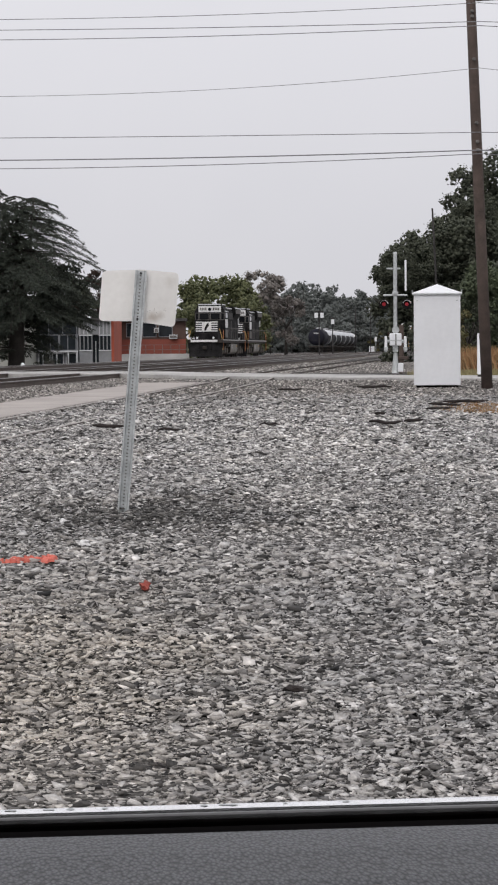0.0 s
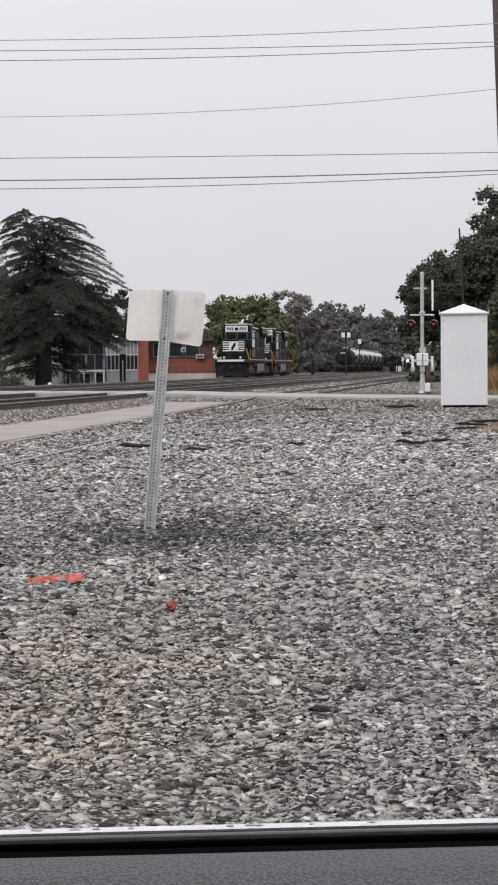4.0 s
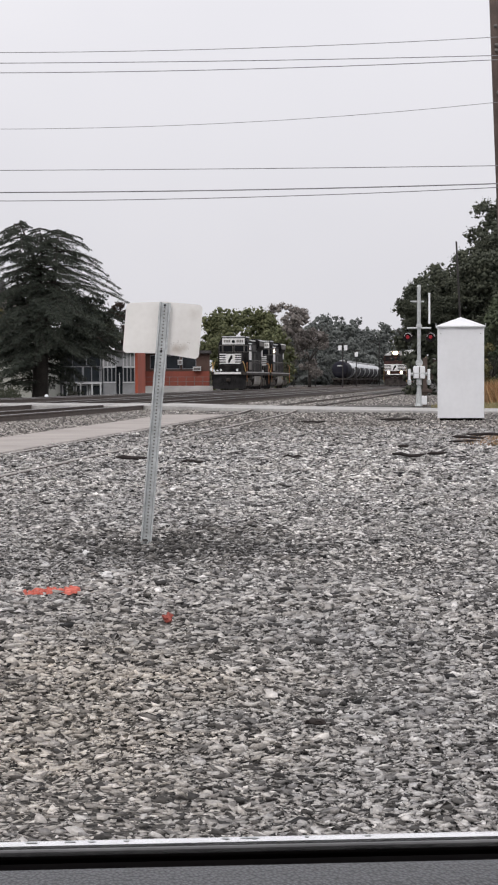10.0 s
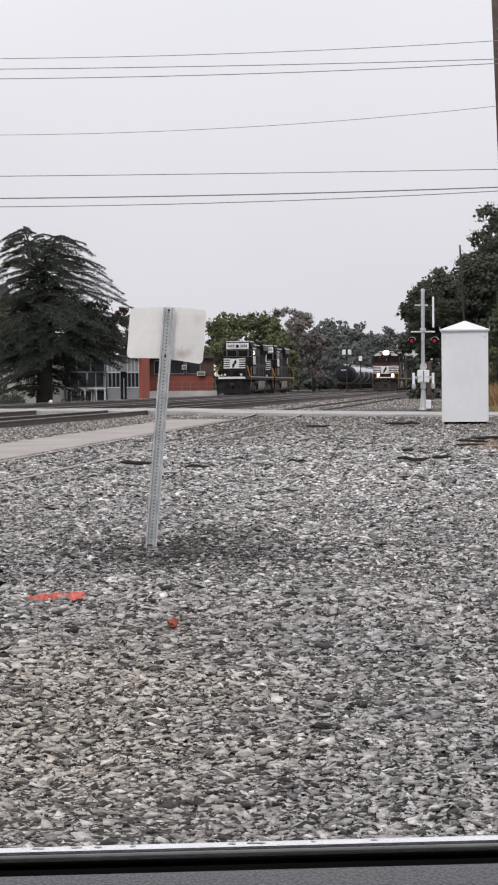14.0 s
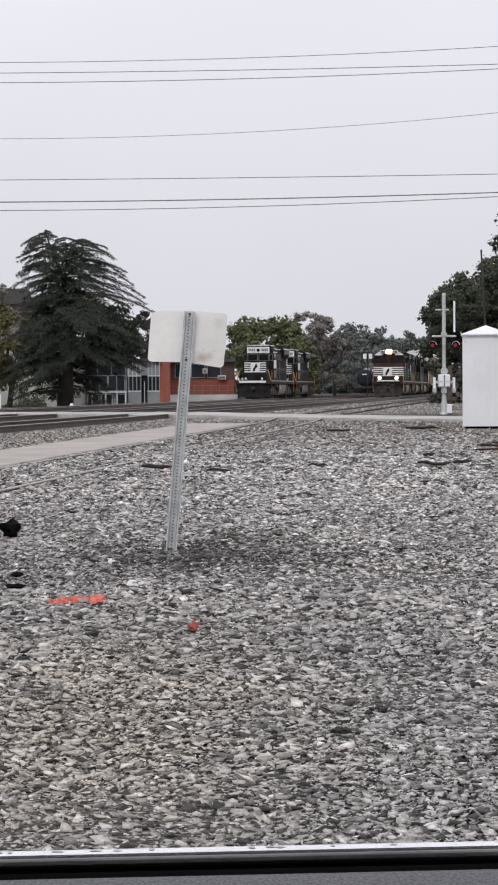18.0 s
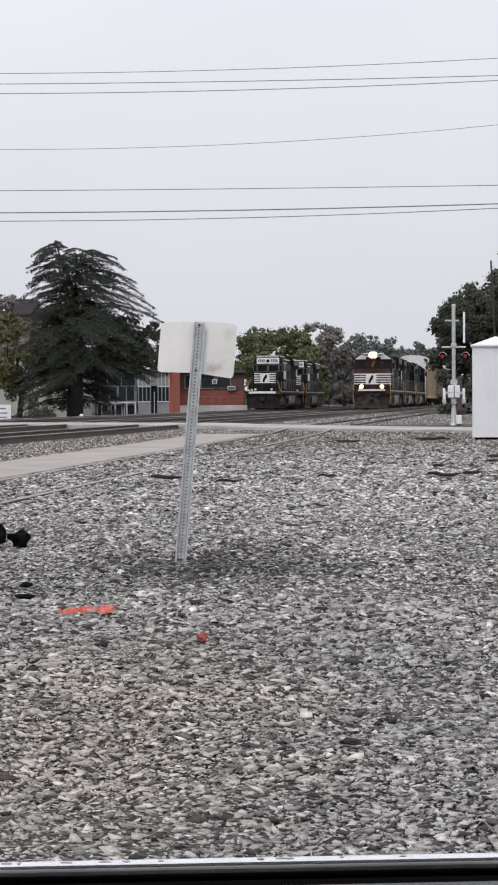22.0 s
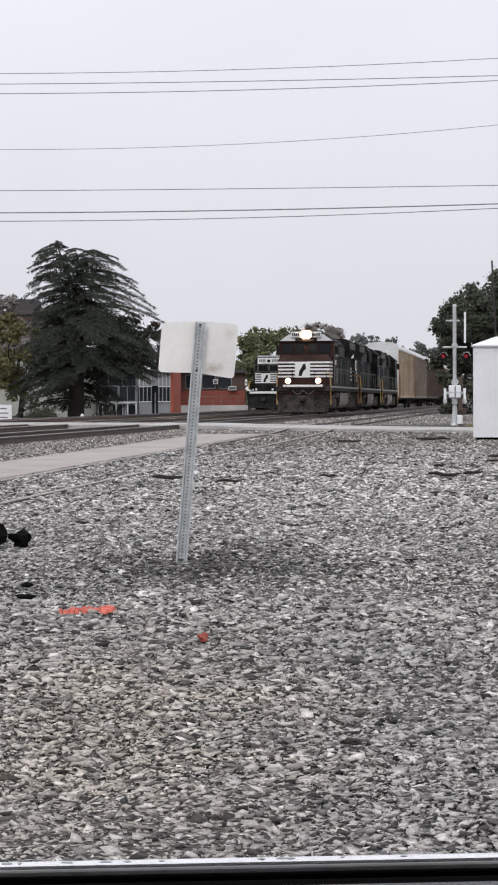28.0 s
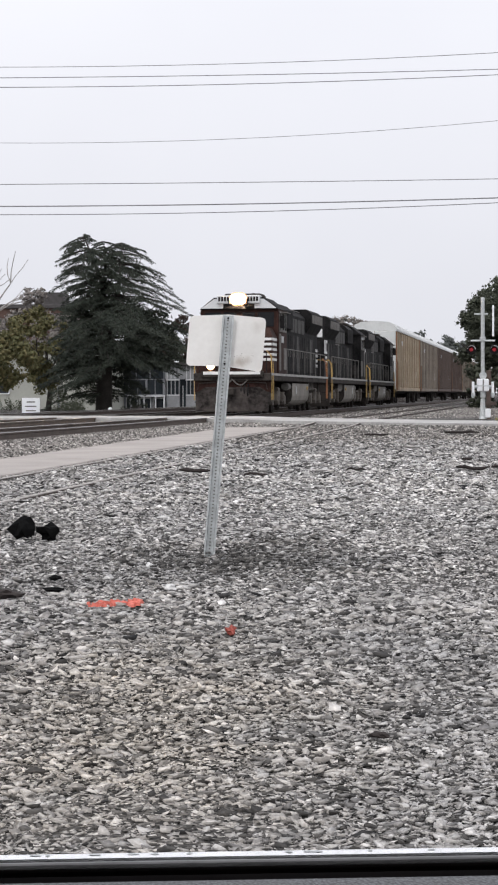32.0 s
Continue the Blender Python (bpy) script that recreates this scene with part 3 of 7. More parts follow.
HEAD_OUT = [(-0.036, 0.165), (0.036, 0.165), (0.033, 0.176), (-0.033, 0.176)]
tie_mesh = G().box(-1.3, 1.3, -0.115, 0.115, -0.17, 0.0, 0.012).mesh("tie", TIE)


def track(off, y0, y1, label, top=RZ, singles=(0, 0), fill=-0.05, stuff_ties=True, head=None):
    """Rails, ties and ballast along the line off metres beside the main track."""
    L = (y1 - y0) * math.sqrt(1 + SLOPE * SLOPE)
    t = thing("railway_track", lay(off, y0, top - 0.176), label, "railway track", kind="structure")
    for x in (-0.7535, 0.7535):
        rail = part("rail", G().prism([(x + a, b) for a, b in RAIL_OUT], 0, L), RAIL, t)
        part("rail_head", G().prism([(x + a, b) for a, b in HEAD_OUT], 0, L), head or RAILTOP, rail)
    o = [(-2.5, -0.45), (-1.75, fill), (1.75, fill), (2.5, -0.45)]
    part("ballast", G().prism(o, 0, L), BALLAST, t, "grey-brown crushed stone ballast")
    rest = G()
    k, s, singles_n = 0, 0.3, 0
    r2 = random.Random(int(off * 10) + 77)
    while s < L:
        y = y0 + s / math.sqrt(1 + SLOPE * SLOPE)
        a = r2.uniform(-1.2, 1.2)
        if singles[0] <= y <= singles[1]:
            part("tie", tie_mesh, None, t, at=pose(r2.uniform(-0.06, 0.06), s, -0.004, 0, 0, a))
        elif y < 240 and stuff_ties:
            rest.box(-1.3, 1.3, s - 0.11, s + 0.11, -0.17, -0.004)
        s += 0.54
    if rest.v:
        tagged(part("ties", rest, TIE, t), kind="stuff")
    return t


track(0.0, 20, 700, "main railway track with dark rusty rails", singles=(40, 100))
track(-4.2, 25, 700, "second main railway track with rusty rails")
track(-9.7, 40, 330, "yard siding track with rusty rails", stuff_ties=False)
track(-14.1, 235, 470, "far yard track with rusty rails", stuff_ties=False)
# the spur sinks to the level of the lot on the near side of the road
track(5.4, 75, 420, "rusty spur track beside the main line", top=0.33, fill=0.085, stuff_ties=False, head=DARKHEAD)
spur = thing("railway_track", lay(5.4, 8, 0), "thin rusty spur rails sunk in gravel", "railway track", kind="structure")


def spur_z(s):
    """The foot of the sunk spur rails, which rise gently to the road."""
    q = min(1.0, max(0.0, (s - 57) / 6))
    return (1 - q) * (ground_z(8 + s) - 0.147) + q * (road_z(*track_at(5.4, 8 + s)) - 0.168)


for x in (-0.7535, 0.7535):
    g = G()
    ys_ = np.linspace(0, 64, 33)
    for s in ys_:
        z = spur_z(s)
        for a, b in RAIL_OUT:
            g.v.append((x + a, s, z + b))
    n = len(RAIL_OUT)
    for i in range(len(ys_) - 1):
        for j in range(n):
            g.f.append((i * n + j, i * n + (j + 1) % n, (i + 1) * n + (j + 1) % n, (i + 1) * n + j))
    rail = part("rail", g, RAIL, spur)
    h = G()
    for s in ys_:
        z = spur_z(s)
        for a, b in HEAD_OUT:
            h.v.append((x + a, s, z + b))
    for i in range(len(ys_) - 1):
        for j in range(4):
            h.f.append((i * 4 + j, i * 4 + (j + 1) % 4, (i + 1) * 4 + (j + 1) % 4, (i + 1) * 4 + j))
    part("rail_head", h, RUSTHEAD, rail)


# ---- rolling stock: y runs from the front coupler backwards, z up from the rail head ----
def wheel_mesh(r, name="wheel"):
    g = G()
    g.tube([(-0.07, 0, 0), (-0.05, 0, 0), (0.07, 0, 0)], [r * 0.97, r, r], 20)
    g.tube([(0.06, 0, 0), (0.10, 0, 0)], [r * 0.25, r * 0.22], 10)
    return g.mesh(name, BROWNED)


WHEEL = wheel_mesh(0.51)
WHEELS = wheel_mesh(0.46)


def bogie(parent, y, axles, base, half, wheel, frame_mat, r):
    """A bogie: side frames with axle boxes and springs, and its wheels."""
    b = part("bogie", G().box(-0.6, 0.6, y - base / 2, y + base / 2, 0.45, 0.75, 0.05), BROWNED, parent)
    n = axles - 1
    for sx in (-1, 1):
        g = G()
        x0, x1 = sorted((sx * (half - 0.12), sx * half))
        g.prismx([(y - base / 2 - 0.35, 0.42), (y - base / 2 - 0.3, 0.78), (y - base / 4, 0.86), (y, 0.98), (y + base / 4, 0.86), (y + base / 2 + 0.3, 0.78), (y + base / 2 + 0.35, 0.42), (y + base / 4, 0.52), (y - base / 4, 0.52)], x0, x1)
        for i in range(axles):
            ya = y - base / 2 + base * i / n
            g.box(min(x0, x1) - 0.02, max(x0, x1) + 0.06 * (sx > 0), ya - 0.2, ya + 0.2, 0.34, 0.72, 0.03)
        for i in range(n):
            ya = y - base / 2 + base * (i + 0.5) / n
            g.tube([(sx * (half + 0.02), ya, 0.5), (sx * (half + 0.02), ya, 0.86)], 0.13, 10)
        sf = part("side_frame", g, frame_mat, b)
        part("brake_cylinder", G().tube([(sx * (half + 0.05), y - base * 0.28, 0.95), (sx * (half + 0.05), y - base * 0.12, 0.95)], 0.10, 10), frame_mat, sf)
        part("sand_pipe", G().tube([(sx * (half - 0.05), y - base / 2 - 0.55, 1.1), (sx * (half - 0.1), y - base / 2 - 0.62, 0.6), (sx * 0.8, y - base / 2 - 0.5, 0.18)], 0.022, 5), BROWNED, sf)
    for i in range(axles):
        for sx in (-1, 1):
            part("wheel", wheel, None, b, at=pose(sx * 0.74, y - base / 2 + base * i / n, r))
    return b


def handrail(parent, x, ys_, z0, z1, m=GREYED):
    g = G()
    for y in ys_:
        g.tube([(x, y, z0), (x, y, z1)], 0.02, 6)
    part("handrail", g.tube([(x, ys_[0], z1), (x, ys_[-1], z1)], 0.022, 6), m, parent)


def number_bars(parent, x, y, z, w, h, n, face="side", m=LWHITE):
    """Numbers stand as plain bars."""
    step = w / n
    for i in range(n):
        a = i * step + step * 0.12
        if face == "side":
            g = G().box(x, x + 0.008, y + a, y + a + step * 0.7, z, z + h)
        else:
            g = G().box(x + a, x + a + step * 0.7, y - 0.008, y, z, z + h)
        part("number_bar", g, m, parent)


def logo(parent, x, y, z, s):
    """A white panel with a slanted dark figure, as a plain shape."""
    p = part("emblem_panel", G().box(x - s * 0.5, x + s * 0.5, y - 0.02, y, z, z + s * 1.05, 0.005), LWHITE, parent, "white emblem panel")
    g = G()
    fig = [(-0.26, 0.10), (-0.06, 0.10), (0.04, 0.38), (0.24, 0.58), (0.20, 0.94), (0.02, 0.86), (-0.08, 0.62), (-0.22, 0.42)]
    g.prism([(x + a * s, z + b * s) for a, b in fig], y - 0.03, y - 0.021)
    part("emblem", g, BLACK, p, "plain dark slanted emblem shape")


def stripes(parent, x0, x1, y, z0, z1, n):
    st = (z1 - z0) / (2 * n - 1)
    for i in range(n):
        part("stripe", G().box(x0, x1, y - 0.012, y, z0 + 2 * i * st, z0 + (2 * i + 1) * st), LWHITE, parent)


def loco_body(t, L, hood_half, flare, base_mat=BLACK):
    """Underframe, hood, fuel tank and bogies that all the locomotives share."""
    part("underframe", G().box(-1.5, 1.5, 0.75, L - 0.75, 1.28, 1.58, 0.03), BROWNED, t)
    part("walkway_edge", G().box(1.5, 1.53, 0.9, L - 0.9, 1.49, 1.58), WALKEDGE, t, "pale scuffed walkway edge")
    part("walkway_edge", G().box(-1.53, -1.5, 0.9, L - 0.9, 1.49, 1.58), WALKEDGE, t, "pale scuffed walkway edge")
    part("coupler", G().box(-0.16, 0.16, 0.0, 1.0, 0.72, 1.02, 0.05), BROWNED, t)
    part("coupler", G().box(-0.16, 0.16, L - 1.0, L, 0.72, 1.02, 0.05), BROWNED, t)
    belly = [(-1.42, 1.22)] + [(-1.02 - 0.40 * math.cos(a), 0.70 - 0.40 * math.sin(a)) for a in (0.0, 0.5, 1.0, 1.57)]
    belly += [(-x, z) for x, z in belly[::-1]]
    tank_ = part("fuel_tank", G().prism(belly, L * 0.355, L * 0.635), FUELG, t, "dusty brown-grey fuel tank with a rounded belly")
    for y in (L * 0.355, L * 0.635):
        part("end_plate", G().prism([(x * 1.012, z * 1.01 - 0.012) for x, z in belly], y - 0.03, y + 0.03), BROWNED, tank_)
    for sx in (-1, 1):
        part("fuel_gauge", G().box(min(sx * 1.42, sx * 1.45), max(sx * 1.42, sx * 1.45), L * 0.42, L * 0.42 + 0.14, 0.78, 1.10, 0.01), LGREY, tank_)
        part("filler_cap", G().tube([(sx * 1.40, L * 0.60, 1.02), (sx * 1.47, L * 0.60, 1.02)], 0.08, 10), YELLOW, tank_)
        for k in range(5):
            y = L * 0.66 + 0.42 * k
            part("underframe_pipe", G().tube([(sx * 1.36, y, 1.28), (sx * 1.36, y + 0.1, 1.0), (sx * 1.30, y + 0.36, 0.92)], 0.035, 6), GREYED, t)
    bogie(t, L * 0.2, 3, 3.8, 1.28, WHEEL, TRUCKS, 0.51)
    bogie(t, L * 0.8, 3, 3.8, 1.28, WHEEL, TRUCKS, 0.51)
    for x in (-1.25, 1.25):
        part("air_reservoir", G().tube([(x, L * 0.315, 1.08), (x, L * 0.35, 1.08)], 0.16, 10), GREYED, t)
    # hood with doors and the radiator end
    y0 = L * 0.24
    part("long_hood", G().prism([(-hood_half, 1.58), (hood_half, 1.58), (hood_half, 4.15), (hood_half - 0.28, 4.42), (-hood_half + 0.28, 4.42), (-hood_half, 4.15)], y0, L - 1.5), base_mat, t)
    d = y0 + 0.5
    while d < L - 3.0:
        for x0 in (hood_half, -hood_half - 0.025):
            dr = part("hood_door", G().box(x0, x0 + 0.03, d, d + 0.66, 1.72, 3.28, 0.012), (base_mat, DUSTED, base_mat, GRILLE, DUSTED, base_mat, base_mat)[int(d / 0.74) % 7], t)
            xo = x0 + 0.03 if x0 > 0 else x0 - 0.012
            part("latch", G().box(xo, xo + 0.012, d + 0.52, d + 0.60, 2.35, 2.62), GREYED, dr)
        d += 0.74
    for k in range(4):
        y = y0 + 5.0 + k * 1.3
        for x0 in (hood_half, -hood_half - 0.03):
            part("intake_grille", G().box(x0, x0 + 0.03, y, y + 1.1, 3.42, 4.02, 0.01), GRILLE, t, "dusty intake grille")
    for sx in (-1, 1):
        part("roof_rail", G().tube([(sx * (hood_half - 0.27), y0 + 0.2, 4.45), (sx * (hood_half - 0.27), L - 6.6, 4.45)], 0.022, 5), GREYED, t)
    part("radiator_wing", G().prism([(-hood_half, 3.5), (-flare, 3.95), (-flare, 4.42), (-flare + 0.25, 4.6), (flare - 0.25, 4.6), (flare, 4.42), (flare, 3.95), (hood_half, 3.5)], L - 6.4, L - 1.7), base_mat, t)
    for k in range(6):
        for x0 in (flare - 0.005, -flare - 0.02):
            part("radiator_slat", G().box(x0, x0 + 0.025, L - 6.2 + k * 0.73, L - 5.6 + k * 0.73, 3.98, 4.36), GREYED, t)
    part("brake_blister", G().prism([(-hood_half - 0.16, 3.5), (hood_half + 0.16, 3.5), (hood_half + 0.16, 4.25), (hood_half - 0.1, 4.48), (-hood_half + 0.1, 4.48), (-hood_half - 0.16, 4.25)], y0 + 1.4, y0 + 4.6), base_mat, t)
    for k in range(3):
        part("roof_fan", G().tube([(0, L * (0.52 + 0.05 * k), 4.42), (0, L * (0.52 + 0.05 * k), 4.56)], 0.5, 16), BROWNED, t)
    part("exhaust_stack", G().box(-0.4, 0.4, L * 0.46, L * 0.49, 4.42, 4.66, 0.03), BROWNED, t)
    yy = [L * 0.27 + i * (L * 0.66) / 7 for i in range(8)]
    for x in (-1.46, 1.46):
        handrail(t, x, yy, 1.58, 2.6)


def corner_steps(t, y, rail_mat, out=1):
    """Step wells and upright grab irons at one end's corners. out: -1 at the front, 1 at the back."""
    for sx in (-1, 1):
        g = G()
        for z in (0.45, 0.82, 1.2):
            g.box(min(sx * 1.08, sx * 1.5), max(sx * 1.08, sx * 1.5), y - 0.2, y + 0.2, z, z + 0.04)
        g.box(min(sx * 1.06, sx * 1.09), max(sx * 1.06, sx * 1.09), y - 0.22, y + 0.22, 0.4, 1.4)
        part("steps", g, BROWNED, t)
        for dy in (-0.22, 0.24):
            a = [(sx * 1.5, y + dy, 0.55), (sx * 1.5, y + dy, 1.7), (sx * 1.47, y + dy, 2.25), (sx * 1.3, y + dy, 2.45)]
            part("grab_iron", G().tube(a, 0.022, 6), rail_mat, t)


def hose(parent, pts, m=GREYED, r=0.03):
    g = G().tube(pts, r, 6)
    g.smooth = True
    part("air_hose", g, m, parent)


def pilot(t, m, label="", plate=BROWNED):
    g = G()
    g.poly([(-1.45, 0.95, 1.05), (0, 0.62, 1.05), (1.45, 0.95, 1.05), (-1.40, 0.62, 0.12), (0, 0.28, 0.12), (1.40, 0.62, 0.12),
            (-1.45, 1.05, 1.05), (0, 0.80, 1.05), (1.45, 1.05, 1.05), (-1.40, 0.74, 0.12), (0, 0.42, 0.12), (1.40, 0.74, 0.12)],
           [(0, 1, 4, 3), (1, 2, 5, 4), (6, 9, 10, 7), (7, 10, 11, 8), (0, 6, 7, 1), (1, 7, 8, 2), (3, 4, 10, 9), (4, 5, 11, 10), (0, 3, 9, 6), (2, 8, 11, 5)])
    part("plough", g, m, t, label)
    part("pilot_plate", G().box(-1.48, 1.48, 0.86, 0.98, 0.85, 1.58, 0.02), plate, t)


def wide_cab_loco(label, lit, L=22.6):
    """A six-axle road locomotive with a wide safety cab."""
    t = thing("locomotive", pose(0, 0, 0), label, "locomotive", "locomotives of the freight train")
    loco_body(t, L, 1.08, 1.36)
    pilot(t, PLOUGH, "scuffed grey-brown snow plough", LEADF if lit else BROWNED)
    part("anticlimber", G().box(-1.2, 1.2, 0.62, 0.95, 1.42, 1.66, 0.03), BROWNED, t)
    part("sill_stripe", G().box(-1.1, 1.1, 0.606, 0.62, 1.53, 1.64), LWHITE, t, "white edge of the end sill")
    # nose: slopes back towards its top
    nose = part("nose", G().poly(
        [(-1.48, 1.25, 1.58), (1.48, 1.25, 1.58), (1.48, 1.30, 2.98), (-1.48, 1.30, 2.98), (1.30, 1.75, 3.34), (-1.30, 1.75, 3.34),
         (-1.48, 3.0, 1.58), (1.48, 3.0, 1.58), (1.48, 3.0, 3.0), (-1.48, 3.0, 3.0), (1.30, 3.0, 3.34), (-1.30, 3.0, 3.34)],
        [(0, 1, 2, 3), (3, 2, 4, 5), (1, 7, 8, 2), (2, 8, 10, 4), (0, 3, 9, 6), (3, 5, 11, 9), (5, 4, 10, 11), (6, 9, 11, 10, 8, 7), (0, 6, 7, 1)]), LEADF if lit else BLACK, t)
    if lit:
        stripes(nose, -1.46, -0.50, 1.262, 2.06, 2.94, 5)
        stripes(nose, 0.34, 1.46, 1.262, 2.06, 2.94, 5)
        logo(nose, -0.08, 1.255, 2.05, 0.84)
    st = 0.88 / 9
    for i in range(5 if lit else 0):
        part("stripe", G().box(1.48, 1.492, 1.3, 2.6, 2.06 + 2 * i * st, 2.06 + (2 * i + 1) * st), LWHITE, nose)
    # cab
    cab = part("cab", G().prism([(-1.54, 1.58), (1.54, 1.58), (1.54, 4.1), (-1.54, 4.1)], 2.75, 5.4), LEADF if lit else BLACK, t)
    part("cab_roof", G().prism([(-1.56, 4.1), (1.56, 4.1), (0.98, 4.56), (-0.98, 4.56)], 2.62, 5.6), BLACK, cab)
    for sx in (-1, 1):
        p = [(sx * 1.50, 4.13), (sx * 0.62, 4.13), (sx * 0.62, 4.50), (sx * 0.98, 4.50)]
        part("cab_brow", G().prism(p if sx > 0 else p[::-1], 2.59, 2.615), LGREY, cab, "pale sloping cab brow")
        for k, (xa, xb) in enumerate(((0.12, 0.62), (0.72, 1.36))):
            x0, x1 = sorted((sx * xa, sx * xb))
            part("windshield", G().box(x0, x1, 2.725, 2.745, 3.42, 3.98, 0.008), GLASS, cab)
        part("wiper", G().tube([(sx * 0.95, 2.70, 3.45), (sx * 0.8, 2.70, 3.9)], 0.012, 5), BROWNED, cab)
        part("mirror", G().box(min(sx * 1.56, sx * 1.74), max(sx * 1.56, sx * 1.74), 3.0, 3.06, 3.35, 3.85, 0.01), BLACK, cab)
        ww = sx * 1.543
        for ya, yb in ((3.05, 3.5), (3.8, 4.4), (4.5, 5.1)):
            sw_ = part("side_window", G().box(min(ww, ww + sx * 0.015), max(ww, ww + sx * 0.015), ya, yb, 3.3, 3.95), GLASS, cab)
            xa_, xb_ = sorted((ww, ww + sx * 0.025))
            part("window_frame", G().box(xa_, xb_, ya - 0.07, ya, 3.22, 4.02).box(xa_, xb_, yb, yb + 0.07, 3.22, 4.02).box(xa_, xb_, ya, yb, 3.22, 3.3).box(xa_, xb_, ya, yb, 3.95, 4.02), GREYED, sw_)
        part("awning", G().box(min(ww, ww + sx * 0.2), max(ww, ww + sx * 0.2), 3.75, 5.15, 3.98, 4.02), GREYED, cab)
    number_bars(cab, 1.545, 3.6, 2.8, 0.8, 0.26, 4, m=LGREY)
    for sx in (-1, 1):
        ww = sx * 1.543
        for ya, yb, za, zb in ((2.95, 3.45, 1.7, 3.15), (4.35, 5.25, 1.75, 2.6)):
            part("cab_panel", G().box(min(ww, ww + sx * 0.012), max(ww, ww + sx * 0.012), ya, yb, za, zb, 0.004), GREYED, cab, "dusty grey cab side panel")
    hb = part("headlight_box", G().box(-0.85, 0.85, 2.45, 3.1, 4.31, 4.64, 0.03), LGREY, t, "pale headlight and number board box")
    for x in (-0.10, 0.10):
        part("headlight", G().tube([(x, 2.45, 4.48), (x, 2.40, 4.48), (x, 2.36, 4.48)], [0.20, 0.20, 0.14], 18), HEAD if lit else GLASS, hb, "bright lit headlight" if lit else "")
        # a glowing ring added for the headlight's glare
        if lit:
            part("reflector", G().tube([(x, 2.445, 4.48), (x, 2.42, 4.48)], [0.27, 0.255], 20), HALO, hb, "warm glowing ring for the lamp's glare")
    if lit:
        # an added shelf that blocks the headlight from the nose below
        part("lamp_hood", G().box(-0.34, 0.34, 2.12, 2.45, 4.255, 4.28).box(-0.37, -0.34, 2.28, 2.45, 4.255, 4.5).box(0.34, 0.37, 2.28, 2.45, 4.255, 4.5), BLACK, hb, "added black shelf that keeps headlight off the nose")
    number_bars(hb, -0.80, 2.45, 4.40, 0.45, 0.18, 4, "front", BLACK)
    number_bars(hb, 0.35, 2.45, 4.40, 0.45, 0.18, 4, "front", BLACK)
    part("antenna", G().tube([(0.3, 4.4, 4.56), (0.3, 4.4, 4.72)], 0.05, 8), BROWNED, t)
    part("roof_dome", G().tube([(-0.4, 4.2, 4.56), (-0.4, 4.2, 4.66), (-0.4, 4.2, 4.70)], [0.2, 0.18, 0.08], 10), LGREY, t)
    part("roof_cooler", G().box(-0.75, 0.75, 3.7, 5.0, 4.56, 4.76, 0.06), BROWNED, t)
    part("horn", G().tube([(0.5, 3.6, 4.62), (0.5, 3.2, 4.66)], [0.04, 0.1], 8), BROWNED, t)
    for x in (-0.84, 0.84):
        d = part("ditch_light", G().tube([(x, 0.95, 1.86), (x, 0.78, 1.86)], 0.13, 14), BLACK, t)
        part("lens", G().tube([(x, 0.78, 1.86), (x, 0.765, 1.86)], 0.13, 16), DITCH if lit else GLASS, d, "bright lit ditch light" if lit else "")
        if lit:
            part("reflector", G().tube([(x, 0.785, 1.86), (x, 0.775, 1.86)], [0.17, 0.165], 16), HALO, d, "warm glowing ring for the lamp's glare")
        part("light_bracket", G().box(x - 0.06, x + 0.06, 0.82, 0.94, 1.58, 1.75, 0.01), BLACK, d)
    for sx in (-1, 1):
        part("uncoupling_bar", G().tube([(sx * 0.2, 0.80, 1.25), (sx * 1.3, 0.80, 1.2), (sx * 1.35, 0.82, 0.95)], 0.018, 5), BROWNED, t)
        for k in range(3):
            x = sx * (0.35 + 0.13 * k)
            hose(t, [(x, 0.84, 1.15), (x, 0.66, 0.95), (x, 0.66, 0.62), (x + 0.05, 0.7, 0.45)], BLACK)
    # slack cable in two loops across the pilot
    loop = [(-0.62, 0.80, 1.36)] + [(-0.62 + 0.62 * q / 8, 0.74, 1.36 - 0.24 * math.sin(math.pi * q / 8)) for q in range(1, 8)] + [(0, 0.76, 1.34)] + [(0.62 * q / 8, 0.74, 1.36 - 0.24 * math.sin(math.pi * q / 8)) for q in range(1, 8)] + [(0.62, 0.80, 1.36)]
    hose(t, loop, GREYED, 0.028)
    corner_steps(t, 1.22, YELLOW)
    corner_steps(t, L - 1.2, ORANGE if lit else YELLOW)
    for sx in (-1, 1):
        part("front_rail", G().tube([(sx * 1.3, 0.95, 1.6), (sx * 1.3, 0.95, 2.35), (sx * 0.62, 0.95, 2.42), (sx * 0.62, 0.95, 1.62)], 0.022, 6), BLACK, t)
    for sx in (-1, 1):
        x0, x1 = sorted((sx * 1.112, sx * 1.122))
        for k in range(4):
            for ya in (L - 2.6, L - 2.12):
                part("hood_stripe", G().box(x0, x1, ya, ya + 0.32, 2.02 + 0.24 * k, 2.15 + 0.24 * k), LWHITE, t, "white stripe near the hood end")
        part("sand_box", G().box(min(sx * 1.0, sx * 1.42), max(sx * 1.0, sx * 1.42), 5.4, 6.1, 1.58, 2.35, 0.03), DUSTED, t)
    part("hood_bell", G().tube([(0.9, 6.9, 1.62), (0.9, 6.9, 1.75), (0.9, 6.9, 1.9)], [0.14, 0.12, 0.04], 12), GREYED, t)
    return t


